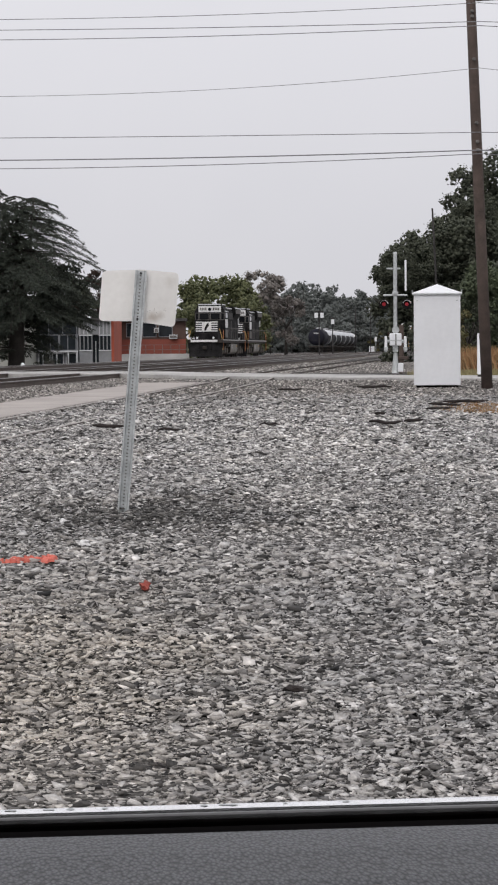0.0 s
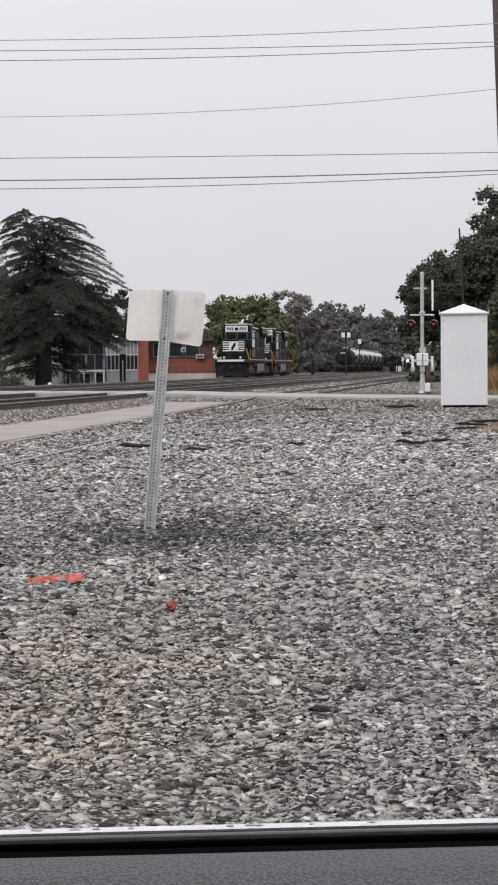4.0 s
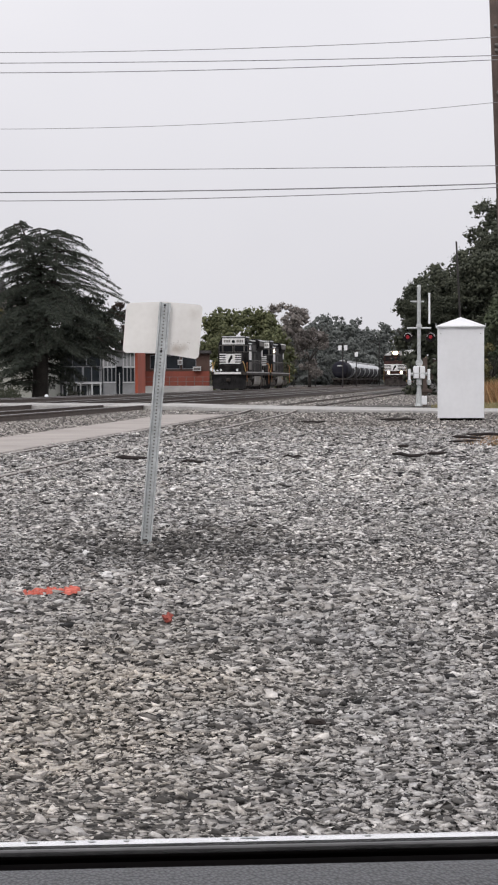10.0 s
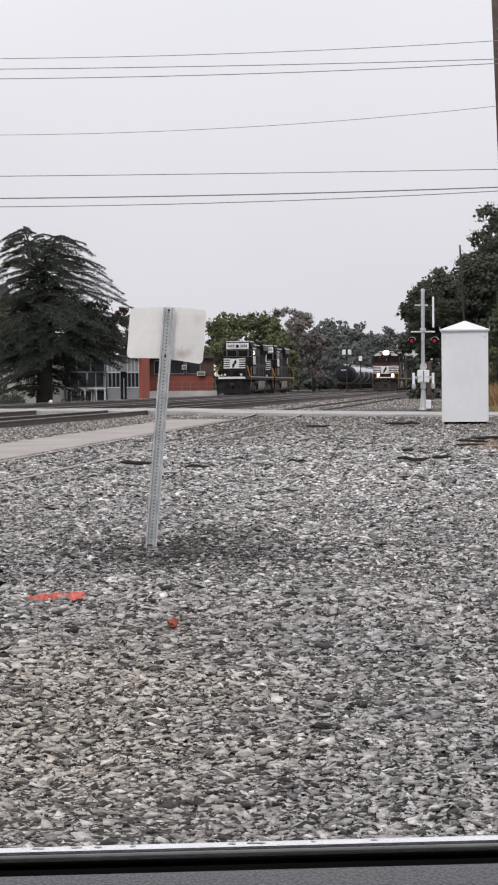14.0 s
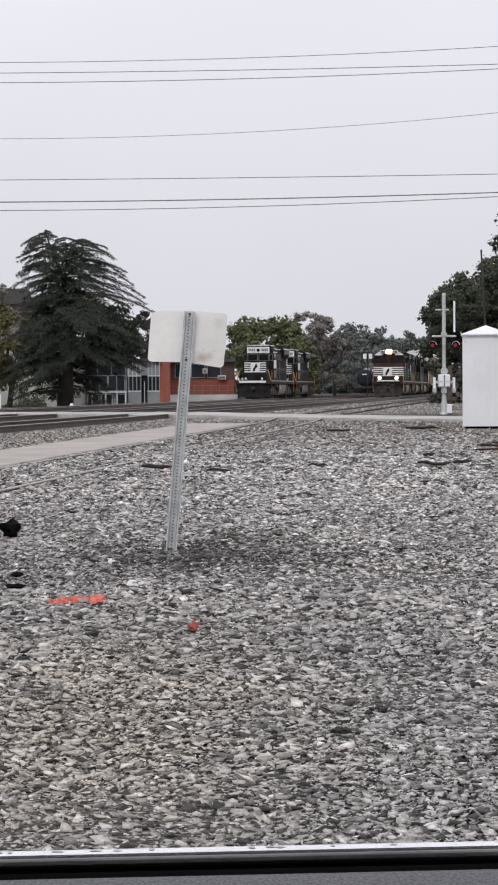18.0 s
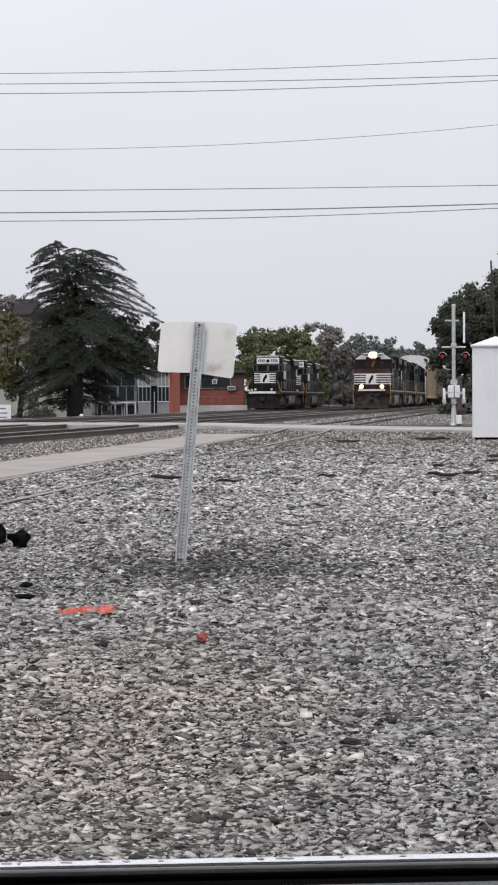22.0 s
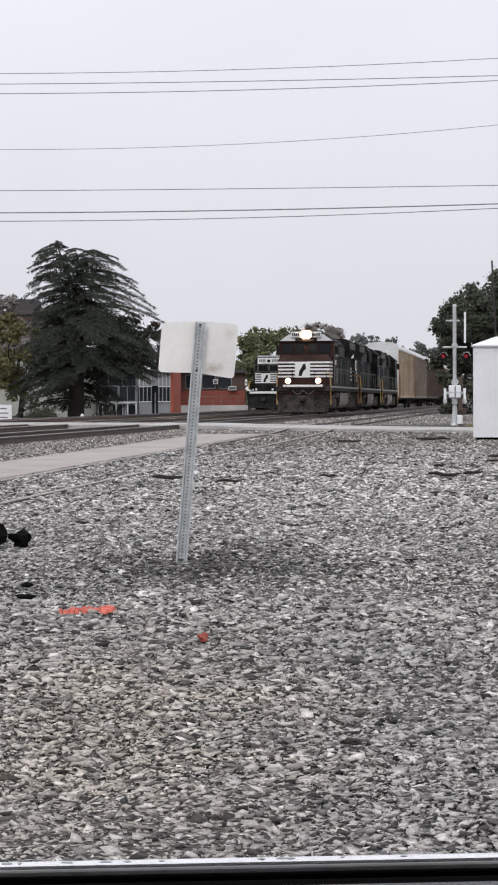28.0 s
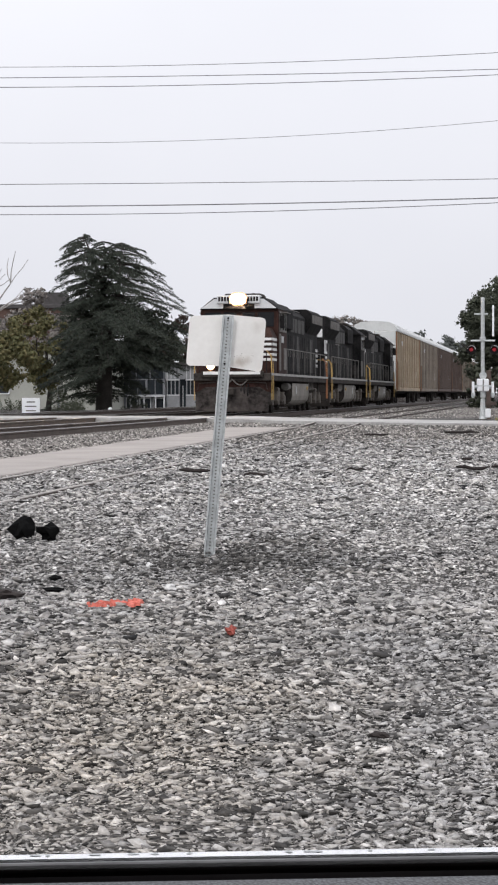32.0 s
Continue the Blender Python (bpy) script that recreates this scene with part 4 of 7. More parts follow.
def hood_first_loco(label, L=22.3):
    """The same kind of locomotive running with a square cab nose and pale end panels."""
    t = wide_cab_loco(label, False, L)
    # pale boards and panels at the end of the long hood, which leads
    for sx in (-1, 1):
        for dy in (2.9, 2.1):
            x0, x1 = sorted((sx * 1.085, sx * 1.10))
            part("number_board", G().box(x0, x1, L - dy, L - dy + 0.55, 2.75, 3.42), LWHITE, t, "white board on the hood side")
        x0, x1 = sorted((sx * 0.45, sx * 1.0))
        part("end_board", G().box(x0, x1, L - 1.5, L - 1.48, 3.55, 3.95), LWHITE, t, "white number board on the hood end")
        part("end_light", G().tube([(sx * 0.12, L - 1.5, 4.1), (sx * 0.12, L - 1.45, 4.1)], 0.12, 10), GLASS, t)
        part("end_rail", G().tube([(sx * 1.3, L - 0.9, 1.58), (sx * 1.3, L - 0.9, 2.4), (sx * 0.6, L - 0.9, 2.45)], 0.022, 6), YELLOW, t)
    part("end_plough", G().box(-1.4, 1.4, L - 0.95, L - 0.8, 0.15, 1.3, 0.03), BROWNED, t)
    for k in range(7):
        part("louvre", G().box(-1.105, -1.085, L - 9.2, L - 7.0, 3.3 + k * 0.1, 3.35 + k * 0.1), GREYED, t)
    return t


def standard_cab_loco(label):
    """An older six-axle locomotive with a narrow short hood."""
    L = 21.0
    t = thing("parked_locomotive", pose(0, 0, 0), label, "locomotive", "parked locomotives")
    loco_body(t, L, 0.86, 1.15)
    pilot(t, BLACK, plate=BLACK)
    part("footboard", G().box(-1.25, 1.05, 0.70, 0.90, 1.36, 1.54, 0.01), LWHITE, t, "white end sill")
    nose = part("short_hood", G().prism([(-0.95, 1.58), (0.95, 1.58), (0.95, 3.0), (0.72, 3.22), (-0.72, 3.22), (-0.95, 3.0)], 1.9, 4.2), BLACK, t)
    stripes(nose, -0.94, -0.36, 1.898, 2.26, 3.12, 5)
    stripes(nose, 0.36, 0.94, 1.898, 2.26, 3.12, 5)
    logo(nose, 0.0, 1.895, 2.26, 0.80)
    cab = part("cab", G().prism([(-1.32, 1.58), (1.32, 1.58), (1.32, 4.0), (1.02, 4.58), (-1.02, 4.58), (-1.32, 4.0)], 4.2, 6.6), BLACK, t)
    part("number_panel", G().box(-0.98, 0.98, 4.17, 4.195, 3.95, 4.48, 0.008), LWHITE, cab, "white panel with number boards")
    number_bars(cab, -0.86, 4.165, 4.12, 0.6, 0.22, 4, "front", GREYED)
    number_bars(cab, 0.26, 4.165, 4.12, 0.6, 0.22, 4, "front", GREYED)
    part("headlight", G().tube([(0, 4.17, 4.2), (0, 4.12, 4.2)], 0.14, 12), GLASS, cab)
    for x0, x1 in ((-0.88, -0.08), (0.08, 0.88), (-1.24, -1.0), (1.0, 1.24)):
        part("windshield_frame", G().box(x0 - 0.04, x1 + 0.04, 4.185, 4.198, 3.28, 3.89), GREYED, cab)
        part("windshield", G().box(x0, x1, 4.17, 4.184, 3.32, 3.85), GLASS, cab)
    part("side_window", G().box(1.32, 1.335, 4.6, 6.2, 3.45, 3.9), GLASS, cab)
    part("side_panel", G().box(1.32, 1.335, 4.5, 6.4, 2.62, 3.35), LWHITE, cab, "white panel on the cab side")
    part("lower_panel", G().box(1.32, 1.335, 4.5, 6.4, 1.75, 2.45), GREYED, cab)
    part("roof_front_edge", G().box(-0.98, 0.98, 4.14, 4.2, 4.57, 4.66), LGREY, cab, "pale front edge of the cab roof")
    # light grey strips paint sky highlights along roof, hood and wing edges
    part("roof_edge", G().tube([(1.10, 4.15, 4.60), (1.10, 6.7, 4.60)], 0.05, 6), LGREY, cab, "pale strip for the highlight on the roof edge")
    part("roof_edge", G().tube([(1.34, 4.2, 4.02), (1.34, 6.6, 4.02)], 0.05, 6), LGREY, cab, "pale strip for the highlight along the gutter")
    part("hood_edge", G().box(0.72, 0.88, 8.0, 14.0, 4.36, 4.45), LGREY, t, "pale strip for the highlight on the hood roof edge")
    part("wing_edge", G().box(1.06, 1.17, L - 6.4, L - 1.7, 4.42, 4.52), LGREY, t, "pale strip for the highlight on the radiator wing edge")
    part("hood_panel", G().box(0.89, 0.905, 9.0, 10.6, 2.3, 3.2), GREYED, t, "grey replaced hood panel")
    part("roof_blower", G().box(-0.55, 0.55, 7.2, 8.6, 4.42, 4.74, 0.05), BROWNED, t)
    for sx in (-1, 1):
        part("grab_iron", G().tube([(sx * 1.42, 0.95, 0.7), (sx * 1.42, 0.95, 1.7), (sx * 1.25, 0.95, 2.35), (sx * 1.15, 1.0, 2.45)], 0.035, 6), YELLOW, t)
        part("grab_iron", G().tube([(sx * 1.48, 1.5, 0.7), (sx * 1.48, 1.5, 2.4)], 0.03, 6), ORANGE if sx > 0 else YELLOW, t)
        part("marker_light", G().tube([(sx * 0.7, 0.9, 1.72), (sx * 0.7, 0.84, 1.72)], 0.1, 10), LGREY, t)
        for k in range(3):
            x = sx * (0.3 + 0.14 * k)
            hose(t, [(x, 0.84, 1.15), (x, 0.62, 0.95), (x, 0.62, 0.5)], BLACK)
    part("front_chain", G().tube([(-1.25, 0.95, 2.35), (-0.4, 0.95, 2.1), (0.4, 0.95, 2.1), (1.25, 0.95, 2.35)], 0.015, 5), BROWNED, t)
    corner_steps(t, L - 1.2, ORANGE)
    part("end_panel", G().box(0.7, 0.95, L - 1.9, L - 1.48, 3.0, 3.9), LWHITE, t)
    return t


def autorack(label, panel_mat, L=27.6):
    """A closed car carrier: perforated side panels between posts, rounded pale roof, end doors."""
    t = thing("car_carrier_wagon", pose(0, 0, 0), label, "railway wagon", "car carriers of the freight train")
    part("underframe", G().box(-1.3, 1.3, 0.6, L - 0.6, 0.85, 1.15, 0.03), BROWNED, t)
    part("coupler", G().box(-0.14, 0.14, 0, L, 0.72, 0.98, 0.03), BROWNED, t)
    part("core", G().box(-1.46, 1.46, 0.55, L - 0.55, 1.1, 5.15), panel_mat, t)
    out = [(-1.56, 5.1), (1.56, 5.1), (1.56, 5.25), (1.36, 5.56), (0.95, 5.74), (0, 5.82), (-0.95, 5.74), (-1.36, 5.56), (-1.56, 5.25)]
    part("roof", G().prism(out, 0.45, L - 0.45), RACKROOF, t, "pale rounded sheet steel roof")
    for k in range(1, 12):
        y = 0.45 + (L - 0.9) * k / 12
        part("roof_rib", G().prism([(a * 1.004, b + 0.012 if b > 5.2 else b) for a, b in out], y - 0.04, y + 0.04), RACKROOF, t)
    step = (L - 1.1) / 12
    pm = G().box(0, 0.035, 0.02, step - 0.02, 0, 1.25, 0.01).mesh("panel", panel_mat)
    for k in range(12):
        for row in range(3):
            part("panel", pm, None, t, at=pose(1.47, 0.55 + k * step, 1.25 + row * 1.27))
    for k in range(13):
        y = 0.55 + k * step
        part("post", G().box(1.46, 1.58, y - 0.04, y + 0.04, 0.95, 5.12, 0.01), RACKPOST if k in (0, 12) and panel_mat is TAN else panel_mat, t)
        part("post", G().box(-1.555, -1.46, y - 0.05, y + 0.05, 0.95, 5.12, 0.01), RACKPOST if k in (0, 12) and panel_mat is TAN else panel_mat, t)
    part("side_sill", G().box(1.46, 1.56, 0.5, L - 0.5, 0.95, 1.2, 0.01), panel_mat, t)
    for y0, y1 in ((0.38, 0.54), (L - 0.54, L - 0.38)):
        for x0, x1 in ((-1.48, -0.02), (0.02, 1.48)):
            part("end_door", G().box(x0, x1, y0, y1, 1.05, 5.08, 0.03), RACKROOF, t)
    number_bars(t, 1.51, 5.2, 4.2, 1.9, 0.35, 4, m=LGREY)
    number_bars(t, 1.51, L - 5.2, 1.9, 1.2, 0.7, 2, m=LGREY)
    part("ladder", G().box(1.56, 1.60, 0.62, 0.66, 1.0, 3.0).box(1.56, 1.60, 1.02, 1.06, 1.0, 3.0), RACKPOST, t)
    bogie(t, 3.2, 2, 1.8, 1.15, WHEELS, BROWNED, 0.46)
    bogie(t, L - 3.2, 2, 1.8, 1.15, WHEELS, BROWNED, 0.46)
    return t


def tank_car(label, barrel, L=15.5):
    t = thing("tank_wagon", pose(0, 0, 0), label, "railway wagon", "parked tank wagons")
    prof = [(0.9, 0.2), (0.75, 0.8), (0.7, 1.2), (0.85, 1.42), (1.2, 1.5)]
    g = G()
    pts = [(0, 1.0, 2.75), (0, 1.08, 2.75), (0, 1.35, 2.75), (0, 1.7, 2.75), (0, L - 1.7, 2.75), (0, L - 1.35, 2.75), (0, L - 1.08, 2.75), (0, L - 1.0, 2.75)]
    g.tube(pts, [0.6, 1.05, 1.4, 1.5, 1.5, 1.4, 1.05, 0.6], 24)
    g.smooth = True
    part("tank", g, barrel, t)
    if barrel is not TANKB:
        # a dark belly under the pale barrel
        band = G()
        n = 12
        for i in range(n + 1):
            a = radians(158 + 224 * i / n)
            for y in (1.65, L - 1.65):
                band.v.append((1.525 * math.cos(a), y, 2.75 + 1.525 * math.sin(a)))
        for i in range(n):
            band.f.append((2 * i, 2 * i + 1, 2 * i + 3, 2 * i + 2))
        part("belly", band, TANKG, t, "dark lower barrel")
        low = [(1.42 * math.cos(radians(q)), 2.75 + 1.42 * math.sin(radians(q))) for q in range(165, 376, 21)]
        for ya in (0.985, L - 0.995):
            part("end_grime", G().prism(low, ya, ya + 0.01), TANKG, t, "dark lower tank end")
    part("dome", G().tube([(0, L / 2, 4.1), (0, L / 2, 4.55)], 0.5, 14), TANKW, t)
    part("walkway", G().box(-0.9, 0.9, L / 2 - 1.2, L / 2 + 1.2, 4.28, 4.33), BROWNED, t)
    part("frame", G().box(-1.3, 1.3, 0.5, L - 0.5, 0.9, 1.22, 0.03), BROWNED, t)
    part("end_rail", G().tube([(-1.35, 0.7, 1.2), (-1.35, 0.7, 2.2), (1.35, 0.7, 2.2), (1.35, 0.7, 1.2)], 0.03, 6), BROWNED, t)
    number_bars(t, -0.45, 1.0, 3.35, 0.9, 0.18, 5, "front")
    part("coupler", G().box(-0.14, 0.14, 0, L, 0.72, 0.98, 0.03), BROWNED, t)
    bogie(t, 2.2, 2, 1.8, 1.15, WHEELS, BROWNED, 0.46)
    bogie(t, L - 2.2, 2, 1.8, 1.15, WHEELS, BROWNED, 0.46)
    return t


CS = 1 / math.sqrt(1 + SLOPE * SLOPE)
# the train: each vehicle with its distance behind the leading coupler
train = []
lead = wide_cab_loco("black locomotive with white nose stripes and lit headlights, leading the train", True)
train.append((lead, 0.0))
second = hood_first_loco("grimy black locomotive coupled behind the leader")
train.append((second, 22.7 + 22.3))
third = copy_thing(second, pose(0, 0, 0))
tagged(third, "grimy black locomotive coupled before the car carriers")
train.append((third, 45.1 + 22.3))
tan_car = autorack("faded tan car carrier wagon with rusty end posts", TAN)
red_car = autorack("dark brown car carrier wagon with pale roof", BROWN)
dull_car = autorack("dull grey-brown car carrier wagon with pale roof", DULL)
order = [tan_car, dull_car, red_car]
s = 67.6
for k in range(10):
    src = order[k] if k < 3 else (red_car if k % 3 == 0 else dull_car)
    train.append((src if k < 3 else copy_thing(src, pose(0, 0, 0)), s))
    s += 27.9

parked = standard_cab_loco("parked black locomotive with white nose stripes, lights off")
parked.matrix_basis = lay(-9.7, 182.0, RZ)
copy_thing(parked, lay(-9.7, 182.0 + 21.2, RZ))
tank = tank_car("parked black tank wagon with a pale dome", TANKB)
tank.matrix_basis = lay(-14.1, 386, RZ)
pale_tank = tank_car("parked white tank wagon with dark lower barrel", TANKW)
pale_tank.matrix_basis = lay(-14.1, 386 + 21.0, RZ)
for k in range(2, 7):
    copy_thing(pale_tank, lay(-14.1, 386 + 4.0 + 17.0 * k, RZ))


# ---- sign on a leaning channel post ----
def channel_sign():
    base = (-0.94, 15.87, -0.02)
    t = thing("road_sign", pose(*base, -1.0, 4.9, 5.0), "bare back of a rectangular sign on a leaning galvanised post", "sign")
    H = 1.81
    o = [(-0.042, 0.0), (-0.030, 0.0), (-0.024, 0.028), (0.024, 0.028), (0.030, 0.0), (0.042, 0.0), (0.042, 0.004), (0.033, 0.004), (0.027, 0.033), (-0.027, 0.033), (-0.033, 0.004), (-0.042, 0.004)]
    # web with round-cornered bolt holes between two flanges
    pts, z, g = [], 0.0, G()
    n = len(o)
    p = [(x, y, -0.3) for x, y in o] + [(x, y, H) for x, y in o]
    k = 3  # the web's front face is left open for the pierced strip
    faces = [(i, (i + 1) % n, n + (i + 1) % n, n + i) for i in range(n) if i not in (2, 8)]
    g.poly(p, faces)
    pitch = 0.0254 * 1.0
    hz = 0.03
    prev = -0.3
    for y in (0.028, 0.033):
        prev = -0.3
        z = 0.02
        while z < H - 0.02:
            g.poly([(-0.024, y, prev), (0.024, y, prev), (0.024, y, z - 0.005), (-0.024, y, z - 0.005)], [(0, 1, 2, 3)])
            g.poly([(-0.024, y, z - 0.005), (-0.006, y, z - 0.005), (-0.006, y, z + 0.005), (-0.024, y, z + 0.005)], [(0, 1, 2, 3)])
            g.poly([(0.006, y, z - 0.005), (0.024, y, z - 0.005), (0.024, y, z + 0.005), (0.006, y, z + 0.005)], [(0, 1, 2, 3)])
            prev = z + 0.005
            z += pitch
        g.poly([(-0.024, y, prev), (0.024, y, prev), (0.024, y, H), (-0.024, y, H)], [(0, 1, 2, 3)])
    post = part("post", g, GALV, t, "galvanised channel post pierced with bolt holes")
    part("post_lining", G().box(-0.022, 0.022, 0.034, 0.036, -0.3, H), GREYED, post)
    # panel, slightly dished to both sides of the post
    W, Hh, r = 0.284, 0.385, 0.033
    g = G()
    out = []
    for cx, cz, a0 in ((W - r, Hh - r, 0), (-W + r, Hh - r, 90), (-W + r, r, 180), (W - r, r, 270)):
        for q in range(6):
            a = radians(a0 + 18 * q)
            out.append((cx + r * math.cos(a), cz + r * math.sin(a)))
    bend = lambda x, z: 0.040 + 0.010 * abs(x) / W + (0.02 if x > 0.1 and z < 0.1 else 0.0) * (x - 0.1) / 0.2
    zz = H - Hh + 0.008

    def slope(x, z):
        """The two wings of the bent panel hang at angles of their own."""
        q = z / Hh
        return x * ((0.067 + 0.048 * q) if x < 0 else (-0.075 + 0.070 * q))

    # the side towards the far road carries the writing, unseen
    front = [(x, bend(x, z), zz + z + slope(x, z)) for x, z in out]
    back = [(x, bend(x, z) + 0.003, zz + z + slope(x, z)) for x, z in out]
    m = len(out)
    left = [i for i in range(m) if out[i][0] <= 0]
    right = [i for i in range(m) if out[i][0] > 0]
    mid = [(0, 0.040, zz), (0, 0.040, zz + Hh), (0, 0.043, zz), (0, 0.043, zz + Hh)]
    pts = front + back + mid
    fl = [1 * i for i in left]
    g.poly(pts, [tuple(left) + (2 * m,) + (2 * m + 1,), tuple(right[6:]) + tuple(right[:6]) + (2 * m + 1, 2 * m),
                 tuple(m + i for i in left) + (2 * m + 2, 2 * m + 3), tuple(m + i for i in right[6:]) + tuple(m + i for i in right[:6]) + (2 * m + 3, 2 * m + 2)]
           + [(i, (i + 1) % m, m + (i + 1) % m, m + i) for i in range(m)])
    panel = part("panel", g, SIGNB, t, "pale bare metal sign panel, scuffed at a lower corner")
    rr = random.Random(3)
    g = G()
    for k in range(26):
        x, z = 0.135 + rr.gauss(0, 0.035), zz + 0.045 + abs(rr.gauss(0, 0.032))
        w, h = rr.uniform(0.001, 0.007), rr.uniform(0.001, 0.0035)
        yb = bend(x, z - zz) - 0.0015
        n6 = 6
        g.poly([(x + w * math.cos(6.28 * q / n6), yb, z + slope(x, z - zz) + h * math.sin(6.28 * q / n6)) for q in range(n6)], [tuple(range(n6))])
    part("scuff", g, SMUDGE, panel)
    for z in (H - 0.02, H - 0.36):
        part("bolt", G().tube([(0, 0.020, z), (0, 0.030, z)], 0.009, 6), BLACK, t)
    return t


channel_sign()


# ---- white equipment cabinet ----
def cabinet():
    t = thing("equipment_cabinet", pose(4.862, 55.3, ground_z(55.3) - 0.02, 0, 0, -5.0), "tall white metal railway equipment cabinet with a peaked roof", "equipment cabinet")
    w = 0.586
    # a black block paints the shaded gap below the body
    part("plinth", G().box(-0.54, 0.54, -0.02, 1.3, -0.08, 0.09, 0.01), RUBBER, t, "black block for the shaded gap under the cabinet")
    for x0, x1 in ((-0.53, -0.40), (0.40, 0.53)):
        part("skid", G().box(x0, x1, 0.05, 1.25, -0.05, 0.09), BROWNED, t)
    part("body", G().box(-w, w, 0, 1.3, 0.09, 2.435, 0.012), WHITE, t)
    for x in (-w - 0.012, w - 0.018):
        part("corner_trim", G().box(x, x + 0.03, -0.012, 0.03, 0.09, 2.435, 0.004), WHITE, t)
    part("base_trim", G().box(-w - 0.005, w + 0.005, -0.008, 0.0, 0.09, 0.15), WHITE, t)
    g = G()
    e = 0.05
    a = [(-w - e, -e, 2.435), (w + e, -e, 2.435), (w + e, 1.3 + e, 2.435), (-w - e, 1.3 + e, 2.435)]
    b = [(x, y, 2.465) for x, y, _ in a]
    g.poly(a + b + [(0, 0.62, 2.705), (0, 0.68, 2.705)], [(0, 1, 2, 3), (0, 1, 5, 4), (1, 2, 6, 5), (2, 3, 7, 6), (3, 0, 4, 7), (4, 5, 8), (5, 6, 9, 8), (6, 7, 9), (7, 4, 8, 9)])
    part("roof", g, WHITE, t, "white peaked sheet roof")
    part("drip_edge", G().box(-w - e - 0.004, w + e + 0.004, -e - 0.006, -e, 2.42, 2.442), GALV, t)
    for x in (-w - e, w + e):
        part("lifting_eye", G().tube([(x, 0.0, 2.455), (x, 0.0, 2.54)], 0.012, 6), GALV, t)
    part("rivet_row", G().box(-w + 0.06, -w + 0.09, -0.006, 0, 2.25, 2.28).box(w - 0.09, w - 0.06, -0.006, 0, 2.25, 2.28), GALV, t)


cabinet()


# ---- crossing signal ----
def crossing_signal(m):
    t = thing("crossing_signal", m, "white level crossing signal mast with two lit red flashers", "crossing signal")
    part("foundation", G().box(-0.27, 0.27, -0.27, 0.27, -0.3, 0.06, 0.02), BROWNED, t, "dark foundation block")
    base = part("base_casting", G().tube([(0, 0, 0.06), (0, 0, 0.16), (0, 0, 0.5), (0, 0, 0.75)], [0.14, 0.115, 0.09, 0.075], 12), GALV, t)
    part("mast", G().tube([(0, 0, 0.5), (0, 0, 4.22)], 0.066, 14), GALV, t, "pale metal mast")
    part("cap", G().tube([(0, 0, 4.22), (0, 0, 4.30)], [0.075, 0.06], 12), GALV, t)
    part("junction_box", G().box(0.08, 0.27, -0.14, 0.05, 0.10, 0.42, 0.02), WHITE, t)
    part("upper_arm", G().box(-0.30, 0.18, -0.03, 0.03, 3.69, 3.75, 0.01), GALV, t)
    part("light_arm", G().tube([(-0.42, -0.05, 2.79), (0.42, -0.05, 2.79)], 0.032, 8), GALV, t)
    part("clamp", G().box(-0.1, 0.1, -0.1, 0.1, 2.80, 2.92, 0.02), GALV, t)
    blade = part("crossbuck_blade", G().box(0.33, 0.40, -0.02, 0.02, 2.94, 4.02, 0.01), WHITE, t, "white blade seen on edge")
    for sx in (-1, 1):
        x = sx * 0.40
        lamp = part("flasher", G().tube([(x, -0.05, 2.48), (x, -0.03, 2.48), (x, 0.0, 2.48)], [0.165, 0.175, 0.165], 24), BLACK, t, "black background disc")
        part("housing", G().tube([(x, 0.0, 2.48), (x, 0.22, 2.48)], [0.16, 0.11], 14), BLACK, lamp)
        lens = G().tube([(x, -0.05, 2.48), (x, -0.085, 2.48), (x, -0.10, 2.48)], [0.066, 0.062, 0.035], 18)
        part("lens", lens, REDLAMP, lamp, "lit red lens")
        hood = G()
        for i in range(10):
            a = radians(5 + 170 * i / 9)
            for y, r in ((-0.05, 0.125), (-0.30, 0.135)):
                hood.v.append((x + r * math.cos(a), y, 2.48 + r * math.sin(a)))
            for y, r in ((-0.05, 0.131), (-0.30, 0.141)):
                hood.v.append((x + r * math.cos(a), y, 2.48 + r * math.sin(a)))
        for i in range(9):
            k = 4 * i
            hood.f += [(k, k + 1, k + 5, k + 4), (k + 2, k + 6, k + 7, k + 3), (k + 1, k + 3, k + 7, k + 5)]
        part("visor", hood, WHITE, lamp, "pale topped visor")
        part("bracket", G().tube([(x, -0.05, 2.79), (x, 0.02, 2.70)], 0.022, 6), BLACK, lamp)
    gate = part("gate_mechanism", G().box(-0.20, 0.20, -0.24, 0.16, 1.02, 1.46, 0.03), WHITE, t, "white gate machine housing")
    part("cover_band", G().box(-0.21, 0.21, -0.25, 0.17, 1.20, 1.23), GALV, gate)
    part("cover_seam", G().box(-0.02, 0.02, -0.247, -0.24, 1.04, 1.44), GREYED, gate)
    for sx in (-1, 1):
        x = sx * 0.34
        part("counterweight_arm", G().box(x - 0.04, x + 0.04, -0.2, 0.08, 0.80, 1.36, 0.015), WHITE, gate)
        part("arm_hub", G().tube([(sx * 0.2, -0.05, 1.18), (sx * 0.38, -0.05, 1.18)], 0.06, 8), GALV, gate)
        part("counterweight", G().box(x - 0.06, x + 0.06, -0.28, 0.12, 0.84, 0.98, 0.01), GALV, gate)
    part("bell", G().tube([(0, -0.08, 1.58), (0, -0.14, 1.58)], [0.10, 0.13], 14), GALV, t)
    part("support_bracket", G().box(-0.09, 0.09, -0.12, 0.12, 0.80, 1.02, 0.01), GALV, t)
    return t


crossing_signal(pose(5.15, 75.2, 0.235, 0, 0, 0))
back_post = thing("timber_post", pose(5.5, 77.2, 0.26), "dark square timber post beside the signal", "post")
